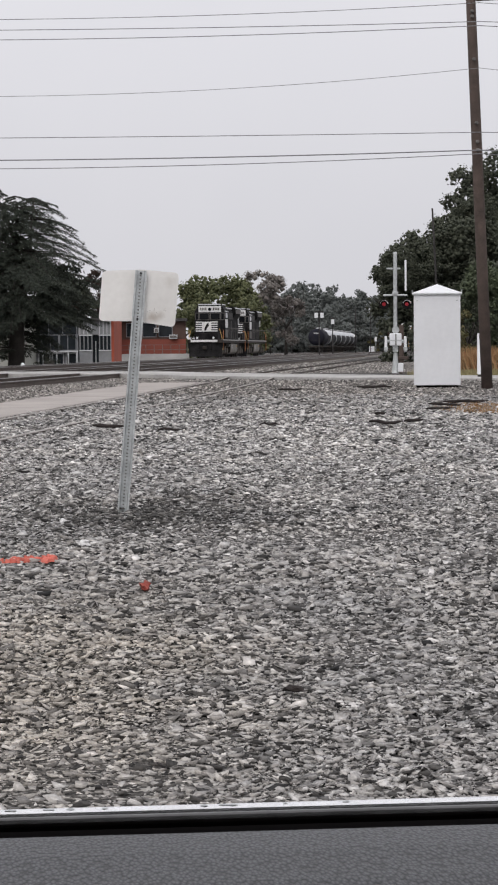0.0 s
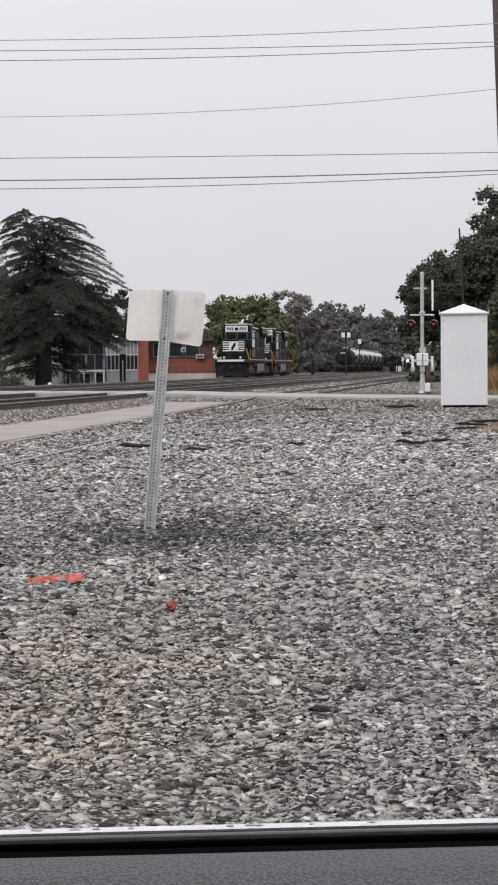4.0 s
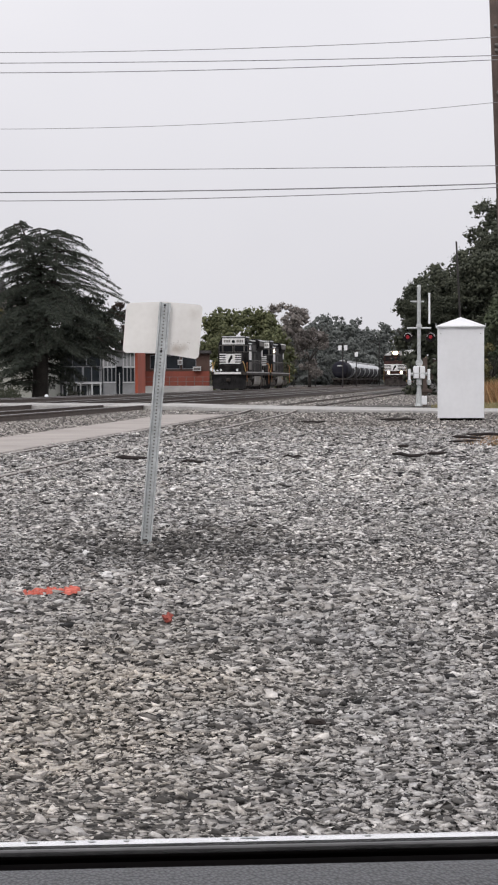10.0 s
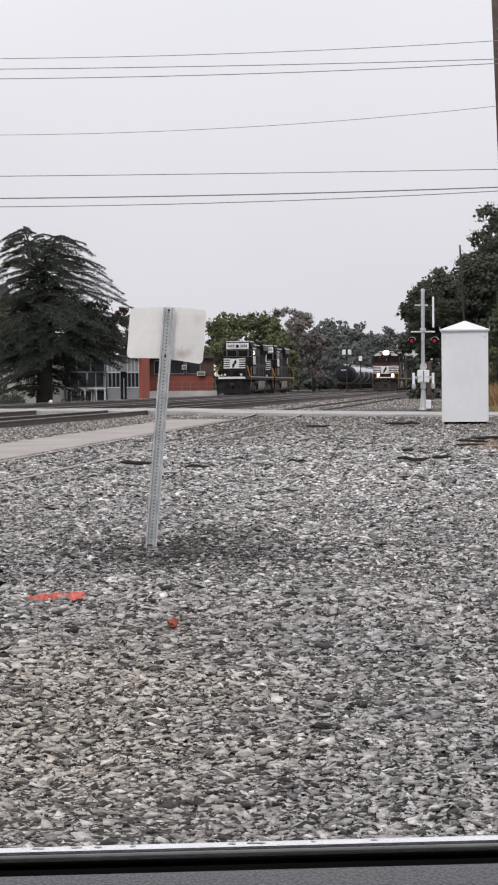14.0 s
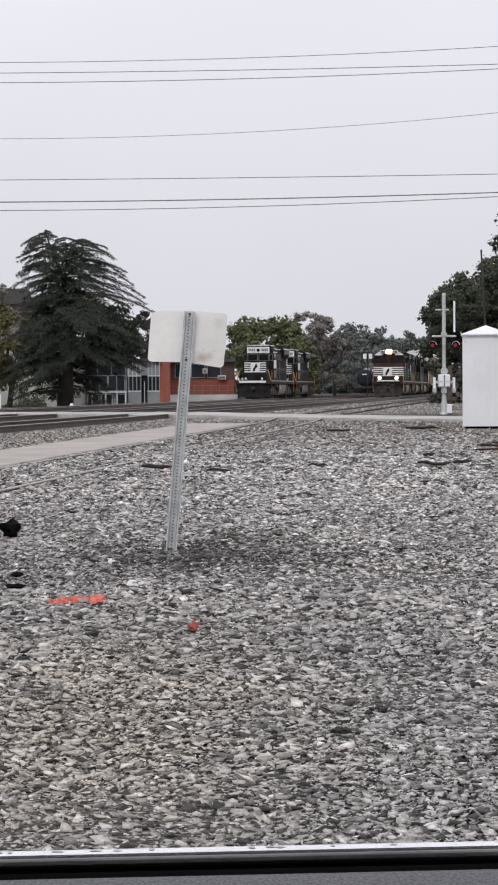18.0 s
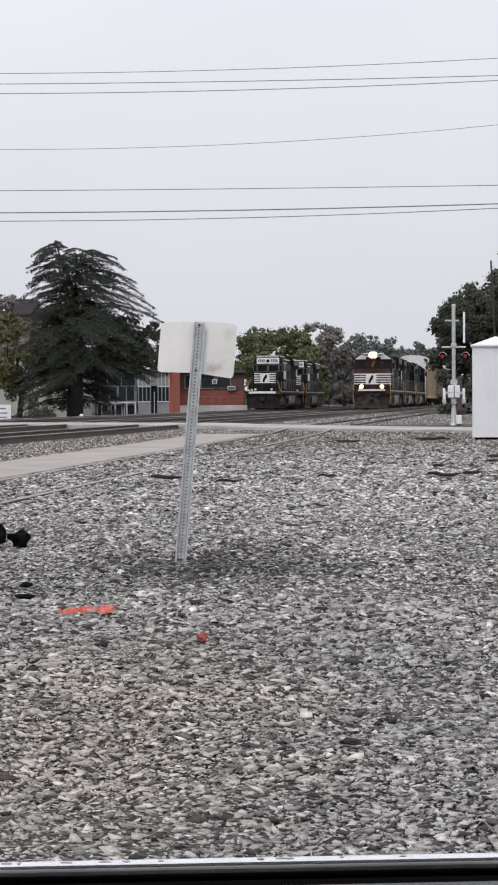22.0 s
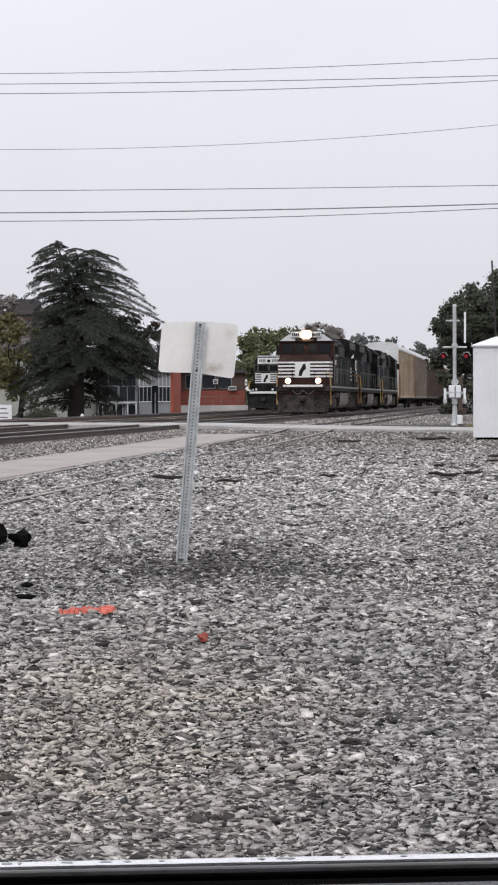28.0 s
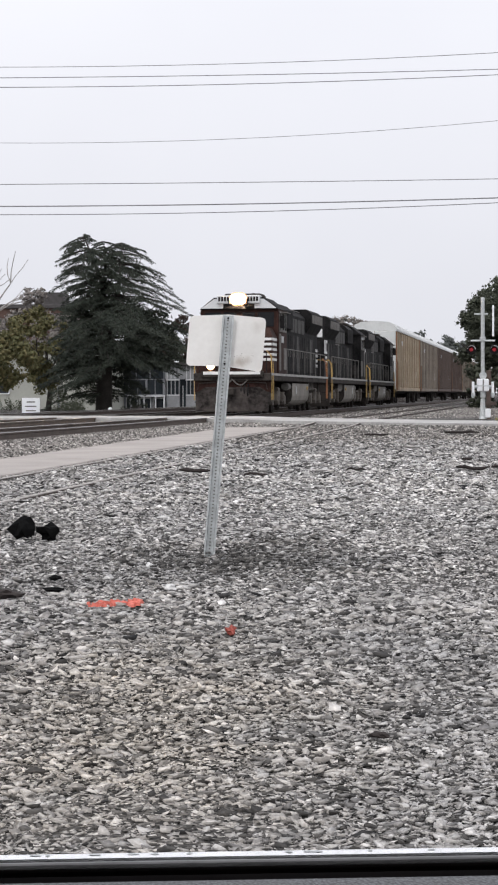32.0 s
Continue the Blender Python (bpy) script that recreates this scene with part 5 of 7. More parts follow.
part("post", G().box(-0.08, 0.08, -0.08, 0.08, -0.1, 1.75, 0.015), POLE, back_post)
part("cross_piece", G().box(-0.3, 0.25, -0.1, -0.08, 0.5, 0.62, 0.01), POLE, back_post)

# switch stand and small white box far along the spur
sw = thing("white_signal_box", pose(27.6, 480, 0.3), "white wayside equipment box beside a marker post", "wayside box")
part("box", G().box(-0.6, 0.6, -0.4, 0.4, -0.1, 1.2, 0.03), WHITE, sw)
part("marker_post", G().tube([(0.9, 0.1, -0.1), (0.9, 0.1, 3.4)], 0.08, 8), GALV, sw)
part("marker_plate", G().box(0.65, 1.15, -0.02, 0.02, 2.3, 3.2), WHITE, sw)


# ---- utility poles and wires ----
def utility_pole(m, h, r0, r1, label, gear=True, timber=None):
    t = thing("utility_pole", m, label, "utility pole")
    g = G().tube([(0, 0, -0.2), (0, 0, h * 0.3), (0, 0, h * 0.7), (0, 0, h)], [r0, r0 * 0.93 + r1 * 0.07, (r0 + r1) / 2, r1], 14)
    g.smooth = True
    part("shaft", g, timber or POLE, t)
    if gear:
        for z in (5.95, 6.15, 6.62, 8.2, 9.25, 9.38, 9.85):
            part("insulator", G().tube([(0, -r0 - 0.02, z), (0, -r0 - 0.10, z)], [0.05, 0.03], 8), GREYED, t)
        part("crossarm", G().box(0.1, 0.9, -0.22, -0.14, 9.62, 9.72, 0.01), POLE, t)
        part("jumper_wire", G().tube([(0.25, -0.2, 10.2), (0.42, -0.22, 9.75), (0.55, -0.22, 9.72), (0.75, -0.2, 10.05)], 0.012, 6), WIRE, t)
    return t


utility_pole(pose(5.98, 53.8, 0.15, 0, -2.3, 0), 11.4, 0.142, 0.112, "tall dark timber utility pole leaning slightly")
utility_pole(pose(-18.9, 53.6, 0.15), 11.4, 0.152, 0.115, "tall dark timber utility pole at the lot's far side", False)
utility_pole(pose(8.95, 100, 0.2, 0, -2.8, 0), 7.45, 0.055, 0.042, "thin dark timber pole before the trees", False, DARKPOLE)

POLE_X = 5.75
WIRES = [(9.69, 9.36, 0.010), (9.23, 9.10, 0.012), (9.13, 8.86, 0.012), (8.09, 7.47, 0.008), (6.51, 6.45, 0.012), (6.07, 5.90, 0.016), (5.98, 5.69, 0.011)]
for k, (zr, zl, r) in enumerate(WIRES):
    # lowest half way between the poles, and on beyond the near pole
    pts = []
    for i in range(41):
        x = POLE_X - 24.5 + 24.5 * i / 40
        q = (x - (POLE_X - 12.25)) / 12.25
        pts.append((x, 53.4, zl + (zr - zl) * q * q))
    for i in range(1, 13):
        q = 1 - i / 12
        x = POLE_X + 24 * i / 12
        pts.append((x, 53.4 + 3.0 * i / 12, zl + (zr - zl) * (2 * q - 1) ** 2 + 0.0))
    w = new("overhead_wire", G().tube(pts, r * (0.85 if k < 5 else 1.0), 6).mesh("overhead_wire", WIRE))
    tagged(w, "thick black overhead cable" if r > 0.015 else "thin black overhead wire" if r < 0.0095 else "black overhead wire slung from pole to pole", "cable", "overhead wires")

# white fence posts behind the pole
for x, y, h in ((7.12, 66.0, 1.30), (7.82, 66.4, 1.30)):
    p = thing("white_post", pose(x, y, ground_z(y) + 0.02), "square white painted post", "post", "white posts beyond the road")
    part("post", G().box(-0.085, 0.085, -0.06, 0.06, 0.12, h + 0.08, 0.015), WHITE, p)
    part("base", G().box(-0.07, 0.07, -0.05, 0.05, -0.15, 0.12, 0.01), BROWNED, p)


# ---- foliage ----
PHI = (1 + 5 ** 0.5) / 2
def leaf_quads(rng, centres, radii, per, size, flat=1.0, outward=0.0):
    """Small folded leaves scattered through clumps; outward turns their faces away from the clump's middle."""
    c = np.repeat(np.asarray(centres), per, axis=0)
    r = np.repeat(np.asarray(radii), per)
    n = len(c)
    d = rng.normal(size=(n, 3))
    d /= np.linalg.norm(d, axis=1)[:, None]
    p = c + d * (r * (rng.normal(0.80, 0.10, n) if outward else rng.uniform(0.25, 1.0, n) ** 0.6))[:, None] * np.array([1, 1, flat])
    a = rng.normal(size=(n, 3))
    if outward:
        nr = d * outward + np.array([0, 0, 0.5 * outward]) + rng.normal(0, 0.55, (n, 3))
        nr /= np.linalg.norm(nr, axis=1)[:, None]
        a = np.cross(nr, a)
        a /= np.linalg.norm(a, axis=1)[:, None]
        b = np.cross(nr, a)
    else:
        a /= np.linalg.norm(a, axis=1)[:, None]
        b = np.cross(a, rng.normal(size=(n, 3)))
        b /= np.linalg.norm(b, axis=1)[:, None]
    s = size * rng.uniform(0.6, 1.4, n)[:, None]
    nrm = np.cross(a, b) * s * 0.25
    v = np.stack([p - a * s, p - b * s * 0.5 + nrm, p + a * s, p + b * s * 0.5 + nrm], 1).reshape(-1, 3)
    f = np.arange(4 * n).reshape(-1, 4)
    return v, f


ICO_V = [(-1, PHI, 0), (1, PHI, 0), (-1, -PHI, 0), (1, -PHI, 0), (0, -1, PHI), (0, 1, PHI), (0, -1, -PHI), (0, 1, -PHI), (PHI, 0, -1), (PHI, 0, 1), (-PHI, 0, -1), (-PHI, 0, 1)]
ICO_F = [(0, 11, 5), (0, 5, 1), (0, 1, 7), (0, 7, 10), (0, 10, 11), (1, 5, 9), (5, 11, 4), (11, 10, 2), (10, 7, 6), (7, 1, 8), (3, 9, 4), (3, 4, 2), (3, 2, 6), (3, 6, 8), (3, 8, 9), (4, 9, 5), (2, 4, 11), (6, 2, 10), (8, 6, 7), (9, 8, 1)]


OCT_V = np.array([(1, 0, 0), (-1, 0, 0), (0, 1, 0), (0, -1, 0), (0, 0, 1), (0, 0, -1)], float)
OCT_F = np.array([(0, 2, 4), (2, 1, 4), (1, 3, 4), (3, 0, 4), (2, 0, 5), (1, 2, 5), (3, 1, 5), (0, 3, 5)])


def clump_hearts(rng, centres, radii, lumps):
    """Small ragged tufts packed inside each clump, which make it dense."""
    c, r = np.repeat(centres, lumps, axis=0), np.repeat(radii, lumps)
    n = len(c)
    d = rng.normal(size=(n, 3))
    d /= np.linalg.norm(d, axis=1)[:, None]
    c = c + d * (r * rng.uniform(0.15, 0.84, n))[:, None] * np.array([1, 1, 0.8])
    v = OCT_V[None] * rng.uniform(0.6, 1.3, (n, 6, 1)) + rng.normal(0, 0.18, (n, 6, 3))
    v = v * (r * rng.uniform(0.6, 1.15, n) * (0.95 / lumps ** 0.5))[:, None, None] + c[:, None]
    f = (OCT_F[None] + (np.arange(n) * 6)[:, None, None]).reshape(-1, 3)
    return v.reshape(-1, 3), f


def mixed_mesh(name, v4, f4, v3, f3, material):
    """One mesh of quads and triangles."""
    me = bpy.data.meshes.new(name)
    v = np.concatenate([v4, v3]).astype(np.float32)
    me.vertices.add(len(v))
    me.vertices.foreach_set("co", v.ravel())
    loops = np.concatenate([f4.ravel(), (f3 + len(v4)).ravel()]).astype(np.int32)
    me.loops.add(len(loops))
    me.loops.foreach_set("vertex_index", loops)
    total = np.concatenate([np.full(len(f4), 4), np.full(len(f3), 3)]).astype(np.int32)
    me.polygons.add(len(total))
    me.polygons.foreach_set("loop_start", np.concatenate([[0], np.cumsum(total)[:-1]]).astype(np.int32))
    me.polygons.foreach_set("loop_total", total)
    me.update(calc_edges=True)
    me.materials.append(material)
    return me


def limb(g, rnd, p, d, length, r, depth, tips):
    """A limb that forks."""
    pts, rs = [p], [r]
    q = Vector(p)
    d = Vector(d).normalized()
    k = 3
    for i in range(k):
        d = (d + Vector((rnd.uniform(-0.25, 0.25), rnd.uniform(-0.25, 0.25), rnd.uniform(-0.1, 0.2)))).normalized()
        q = q + d * length / k
        pts.append(tuple(q))
        rs.append(r * (1 - 0.55 * (i + 1) / k))
    g.tube(pts, rs, 6 if depth > 1 else 4, False)
    tips.append(tuple(q))
    if depth > 1:
        for _ in range(3):
            e = (d + Vector((rnd.uniform(-0.9, 0.9), rnd.uniform(-0.9, 0.9), rnd.uniform(-0.3, 0.6)))).normalized()
            limb(g, rnd, tuple(q), e, length * rnd.uniform(0.55, 0.8), rs[-1], depth - 1, tips)
            if depth > 2:
                tips.append(tuple(Vector(pts[2])))


def broad_tree(x, y, h, w, leaf, label, seed, z0=0.3, per=16, size=0.28, clumps=150, low=0.25, bare=0.0, cat="tree", bough=(0.10, 0.19), bark=None, lumps=12, skirt=0.0):
    """Trunk and forking limbs under an uneven crown of many leaf clumps."""
    rnd, rg = random.Random(seed), np.random.default_rng(seed)
    t = thing("tree", pose(x, y, z0), label, cat)
    g = G()
    tr = h * 0.022 + 0.05
    top = h * 0.42
    g.tube([(0, 0, -0.2), (0.03 * h * rnd.uniform(-1, 1), 0, top * 0.5), (0, 0.02 * h, top)], [tr, tr * 0.8, tr * 0.62], 10)
    tips = []
    for k in range(7):
        a = 2 * math.pi * (k + rnd.uniform(-0.3, 0.3)) / 7
        zz = top * rnd.uniform(0.55, 1.0)
        limb(g, rnd, (0, 0, zz), (math.cos(a), math.sin(a), rnd.uniform(0.35, 1.4)), h * rnd.uniform(0.2, 0.3), tr * 0.45, 3 if bare else 2, tips)
    g.smooth = True
    part("trunk", g, bark or BARK, t)
    # boughs follow an uneven dome, and clumps of leaves sit on the outside of each bough
    cs, rs = [], []
    lobes = [(rnd.uniform(0, 6.28), rnd.uniform(0.75, 1.12)) for _ in range(7)]
    while len(cs) < clumps:
        a = rnd.uniform(0, 6.28)
        u = rnd.uniform(0, 1)
        lb = lobes[int(a / 6.2832 * 7) % 7][1]
        prof = math.sin(math.pi * min(1, 0.12 + (0.88 - skirt) * (1 - u) ** 0.75)) ** 0.55 if u > 0.02 else 0.6
        rb = w * rnd.uniform(*bough)
        rad = max(0.0, w / 2 * lb * prof - rb * 0.45) * rnd.uniform(0.3, 1.0) ** 0.5
        z = h * (low + (1 - low) * u) * rnd.uniform(0.94, 1.03) - rb * 0.5 * u
        if bare and rnd.random() < bare:
            continue
        for q in range(6):
            d = Vector((rnd.gauss(0, 1) + 0.7 * math.cos(a), rnd.gauss(0, 1) + 0.7 * math.sin(a), rnd.gauss(0.45, 0.8))).normalized()
            cs.append((rad * math.cos(a) + d.x * rb * 0.8, rad * math.sin(a) + d.y * rb * 0.8, z + d.z * rb * 0.62 - 0.3))
            rs.append(rb * rnd.uniform(0.4, 0.68))
    v, f = leaf_quads(rg, cs, rs, per, size, 0.8, 0.5)
    if lumps:
        v2, f2 = clump_hearts(rg, np.array(cs), np.array(rs), lumps)
        crown = part("crown", mixed_mesh("crown", v, f, v2, f2, leaf), None, t)
    else:
        crown = part("crown", np_mesh("crown", v, f, leaf), None, t)
    tagged(crown, kind="stuff")
    return t


def cedar(x, y, h, seed=4):
    """A cedar: level tiers of drooping sprays on long limbs."""
    rnd, rg = random.Random(seed), np.random.default_rng(seed)
    t = thing("cedar_tree", pose(x, y, 0.15), "large dark cedar with level drooping tiers of branches", "tree")
    g = G()
    g.tube([(0, 0, -0.2), (0.1, 0, h * 0.35), (0.0, 0, h * 0.7), (-1.05, 0, h * 0.96)], [0.50, 0.36, 0.15, 0.03], 12)
    g.tube([(0.2, 0, h * 0.3), (0.8, 0.1, h * 0.55), (1.05, 0.0, h * 0.90)], [0.22, 0.13, 0.03], 8)
    C, R, A = [], [], []
    ZS = [0.9, 1.3, 2.4, 4.0, 6.0, 7.0, 8.2, 9.2, 9.9, 10.4]
    LEFT = [1.5, 3.4, 3.6, 3.3, 2.8, 2.6, 2.8, 2.8, 2.2, 1.3]
    RIGHT = [0.3, 0.9, 3.8, 5.1, 5.6, 5.1, 3.9, 2.7, 1.7, 0.2]
    # whorls of limbs up the trunk, and a second set on the other leader
    for z0 in np.arange(1.3, 10.4, 0.46):
        n_ = 14 if z0 < 5 else 20 if z0 < 9.7 else 7
        for q in range(n_):
            z = z0 + rnd.uniform(-0.22, 0.22)
            # above the fork each leader carries its own whorl
            sgn_ = 0 if z0 < 5 or q >= 14 else 1 if q >= 7 else -1
            a = 2 * math.pi * (q + rnd.uniform(-0.45, 0.45)) / (14 if z0 < 5 else 6 if q >= 14 else 7) + z0 * 1.7
            c = 0.5 + 0.5 * math.cos(a)
            cx = 1.05 * sgn_ * max(0.0, min(1.0, (z - 4.5) / 4)) + (0.1 if sgn_ == 0 else 0.0)
            edge = float(np.interp(z, ZS, LEFT)) * (1 - c) + float(np.interp(z, ZS, RIGHT)) * c
            reach = (edge - cx * math.cos(a)) * rnd.choice((0.66, 0.88, 1.0, 1.07))
            if math.cos(a) * sgn_ < -0.2:
                # inward, towards the other leader
                reach = rnd.uniform(0.9, 1.6) * min(1.0, (10.5 - z) / 1.2)
            elif abs(math.sin(a)) > 0.6:
                reach = max(reach, 1.7 * min(1.0, (10.4 - z) / 2.4))
            if z > 9.2:
                reach = min(reach, 2.6 * ((10.0 if sgn_ >= 0 else 10.4) - z))
            if sgn_ == 0 and z > 6:
                reach = min(reach, rnd.uniform(1.2, 2.2))
            if reach < 0.3 or (z < 2.8 and math.cos(a) > -0.45 and math.sin(a) < 0.3):
                continue
            droop = rnd.uniform(0.12, 0.34) + 0.12 * (z > 6.5)
            root = Vector((cx, 0, z - 0.02 * reach))
            tip = Vector((cx + reach * math.cos(a), reach * math.sin(a), z - reach * droop))
            midp = root.lerp(tip, 0.5) + Vector((0, 0, reach * rnd.uniform(0.12, 0.22)))
            bez = lambda w_: root * (1 - w_) ** 2 + midp * 2 * w_ * (1 - w_) + tip * w_ * w_
            g.tube([bez(w_) for w_ in (0, 0.33, 0.66, 1.0)], [0.05, 0.035, 0.022, 0.008], 4, False)
            side = Vector((-math.sin(a), math.cos(a), 0))
            out = Vector((math.cos(a), math.sin(a), 0))
            # side twigs in a level fan, hung with short needles
            steps = int(5 + 4.2 * reach)
            for i in range(steps):
                w_ = 0.22 + 0.78 * i / (steps - 1)
                p = bez(w_)
                for sgn in (-1, 1):
                    tl = (0.34 * reach * (1.08 - w_) + 0.16) * rnd.uniform(0.6, 1.1)
                    td = (out * rnd.uniform(0.6, 1.1) + side * sgn + Vector((0, 0, rnd.uniform(-0.35, 0.05)))).normalized()
                    for j in range(int(8 + 15 * tl)):
                        u_ = rnd.uniform(0, 1)
                        o = p + td * tl * u_ + Vector((0, 0, -0.14 * tl * u_ * u_))
                        d = (td * rnd.uniform(0.2, 1.0) + Vector((rnd.uniform(-0.7, 0.7), rnd.uniform(-0.7, 0.7), rnd.uniform(-0.5, 0.12)))).normalized()
                        C.append((o.x, o.y, o.z))
                        A.append((d.x, d.y, d.z))
                        R.append(rnd.uniform(0.08, 0.17))
    g.smooth = True
    part("trunk", g, BARK, t)
    K = [(rnd.uniform(-2.2, 3.4), rnd.uniform(-0.6, 1.8), rnd.uniform(2.4, 6.2)) for _ in range(100)]
    kv, kf = leaf_quads(rg, K, np.full(len(K), 0.7), 60, 0.12, 0.5)
    C, A, R = np.array(C), np.array(A), np.array(R)[:, None]
    W = np.cross(A, rg.normal(size=A.shape))
    W /= np.linalg.norm(W, axis=1)[:, None]
    W *= R * 0.13
    v = np.stack([C, C + A * R * 0.5 + W, C + A * R + np.array([0, 0, -0.05]), C + A * R * 0.5 - W], 1).reshape(-1, 3)
    f = np.arange(len(v)).reshape(-1, 4)
    v, f = np.concatenate([v, kv]), np.concatenate([f, kf + len(v)])
    tagged(part("crown", np_mesh("crown", v, f, CEDARL), None, t), kind="stuff")


cedar(-13.2, 122, 10.4)
# trees before and beside the pale building
broad_tree(-15.4, 90, 4.6, 5.4, AUTUMNL, "olive and russet leaved tree beside the yard", 21, per=57, size=0.078, clumps=130, low=0.3)
broad_tree(-17.6, 131, 6.4, 5.6, AUTUMNL, "broad tree with olive autumn leaves", 22, per=52, size=0.114, clumps=120, low=0.3)
broad_tree(-20.6, 150, 8.3, 8.0, BROWNL, "broad tree with russet leaves beside the brick building", 23, per=52, size=0.13, clumps=120, low=0.2)
broad_tree(-14.5, 78, 8.6, 4.6, BROWNL, "almost bare tree with thin pale grey branches", 24, per=5, size=0.031, clumps=6, low=0.6, bare=0.6, bark=PALEBARK, lumps=0)
# behind the parked locomotives
broad_tree(-2.9, 232, 9.0, 10.6, GREENL, "round tree with fresh green leaves behind the locomotives", 31, per=40, size=0.095, lumps=14, skirt=0.2, clumps=330, low=0.04, bough=(0.12, 0.2))
broad_tree(-7.0, 228, 6.2, 5.0, GREENL, "low tree with green leaves", 32, per=40, size=0.09, clumps=110, low=0.03, bough=(0.14, 0.22))
broad_tree(1.5, 250, 10.0, 8.2, BROWNL, "half-bare tree with brown leaves", 33, per=50, size=0.08, clumps=260, low=0.26, bare=0.15, lumps=5)
broad_tree(4.6, 262, 8.4, 6.0, BROWNL, "brownish tree thinning in autumn", 34, per=60, size=0.08, clumps=90, low=0.15, bare=0.2, lumps=6)
broad_tree(0.6, 246, 6.4, 6.5, FARL, "low tree with haze-paled green leaves", 35, per=50, size=0.09, clumps=90, low=0.05)
rt = random.Random(8)
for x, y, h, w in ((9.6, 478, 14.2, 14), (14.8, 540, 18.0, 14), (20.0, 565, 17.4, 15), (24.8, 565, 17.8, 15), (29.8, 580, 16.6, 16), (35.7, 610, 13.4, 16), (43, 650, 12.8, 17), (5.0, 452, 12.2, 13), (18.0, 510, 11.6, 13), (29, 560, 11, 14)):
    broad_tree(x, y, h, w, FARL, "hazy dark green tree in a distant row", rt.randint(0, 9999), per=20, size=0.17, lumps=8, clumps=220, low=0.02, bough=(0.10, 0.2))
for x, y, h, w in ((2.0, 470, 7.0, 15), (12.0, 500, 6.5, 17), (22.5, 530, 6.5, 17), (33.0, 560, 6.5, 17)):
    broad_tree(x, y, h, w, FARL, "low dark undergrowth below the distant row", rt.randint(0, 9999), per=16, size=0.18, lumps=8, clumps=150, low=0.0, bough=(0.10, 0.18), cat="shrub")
broad_tree(-12.2, 166, 7.3, 5.0, RUSSETL, "dark russet tree behind the grey building", 36, per=45, size=0.10, clumps=240, low=0.08)
broad_tree(-13.8, 163, 6.6, 5.0, DARKL, "dark green tree behind the grey building", 37, per=45, size=0.10, clumps=170, low=0.08)
# right of the spur
broad_tree(13.7, 138, 9.5, 9.4, DARKL, "dark evergreen oak with a dense rounded crown", 51, per=40, size=0.07, lumps=28, skirt=0.34, clumps=520, low=0.05, bough=(0.12, 0.19))
broad_tree(18.4, 146, 14.4, 9.8, DARKL, "tall dark evergreen oak beside the line", 52, per=36, size=0.076, lumps=24, skirt=0.2, clumps=480, low=0.06, bough=(0.11, 0.19))
broad_tree(15.5, 141, 11.4, 8.0, DARKL, "dark evergreen oak between its neighbours", 53, per=36, size=0.07, lumps=24, skirt=0.3, clumps=400, low=0.05, bough=(0.09, 0.17))
broad_tree(23.0, 150, 16.4, 11.4, DARKL, "tall dark evergreen oak behind others", 54, per=57, size=0.125, clumps=160, low=0.1)
broad_tree(10.7, 136, 7.7, 5.2, DARKL, "dark evergreen oak leaning out towards the crossing signal", 59, per=40, size=0.07, clumps=330, low=0.46, lumps=26, skirt=0.1, bough=(0.12, 0.2))
broad_tree(12.5, 130, 4.6, 4.2, DARKL, "dark low evergreen under the oaks", 55, per=40, size=0.07, clumps=150, low=0.05, lumps=20, skirt=0.3)
broad_tree(14.4, 118, 6.0, 6.0, MIDL, "shrubby evergreen below the oaks", 56, per=57, size=0.094, clumps=280, low=0.02)
broad_tree(10.6, 103, 3.3, 2.6, AUTUMNL, "light green shrub behind the cabinet", 57, per=52, size=0.057, clumps=80, low=0.08, cat="shrub")
broad_tree(32.0, 530, 5.4, 5.0, AUTUMNL, "yellow-green shrub beside the line", 58, per=52, size=0.104, clumps=60, low=0.05, cat="shrub")


def grass(name, n, area, h, m, label, seed):
    """Blades of dry grass on a patch of ground."""
    rg = np.random.default_rng(seed)
    x0, x1, y0, y1 = area
    x, y = rg.uniform(x0, x1, n), rg.uniform(y0, y1, n)
    cx, cy = (x0 + x1) / 2, (y0 + y1) / 2
    keep = ((x - cx) / (x1 - x0) * 2) ** 2 + ((y - cy) / (y1 - y0) * 2) ** 2 < rg.uniform(0.4, 1.1, n)
    x, y = x[keep], y[keep]
    n = len(x)
    z = np.interp(y, [0, 20, 59, 76, 90], [0, 0, 0.17, 0.28, 0.25])
    a = rg.uniform(0, 6.28, n)
    hh = h * rg.uniform(0.4, 1.1, n)
    lean = rg.normal(0, 0.35, (n, 2)) * hh[:, None]
    w = np.maximum(0.012, 0.03 * h)
    dx, dy = w * np.cos(a), w * np.sin(a)
    v = np.stack([np.stack([x - dx, y - dy, z - 0.02], 1), np.stack([x + dx, y + dy, z - 0.02], 1), np.stack([x + lean[:, 0], y + lean[:, 1], z + hh], 1)], 1).reshape(-1, 3)
    ob = new(name, np_mesh(name, v, np.arange(3 * n).reshape(-1, 3), m))
    tagged(ob, label, "grass", kind="stuff")


grass("dry_brush", 5000, (8.3, 10.6, 82, 90), 0.95, DRYL, "clump of tall russet dry grass", 1)
grass("grass_verge", 16000, (5.4, 14.0, 69.5, 79), 0.16, STRAW, "pale dry grass verge beyond the road", 2)
grass("pine_straw", 5500, (3.3, 6.4, 35.0, 42.5), 0.06, DRYL, "rusty brown pine straw lying on the gravel", 3)


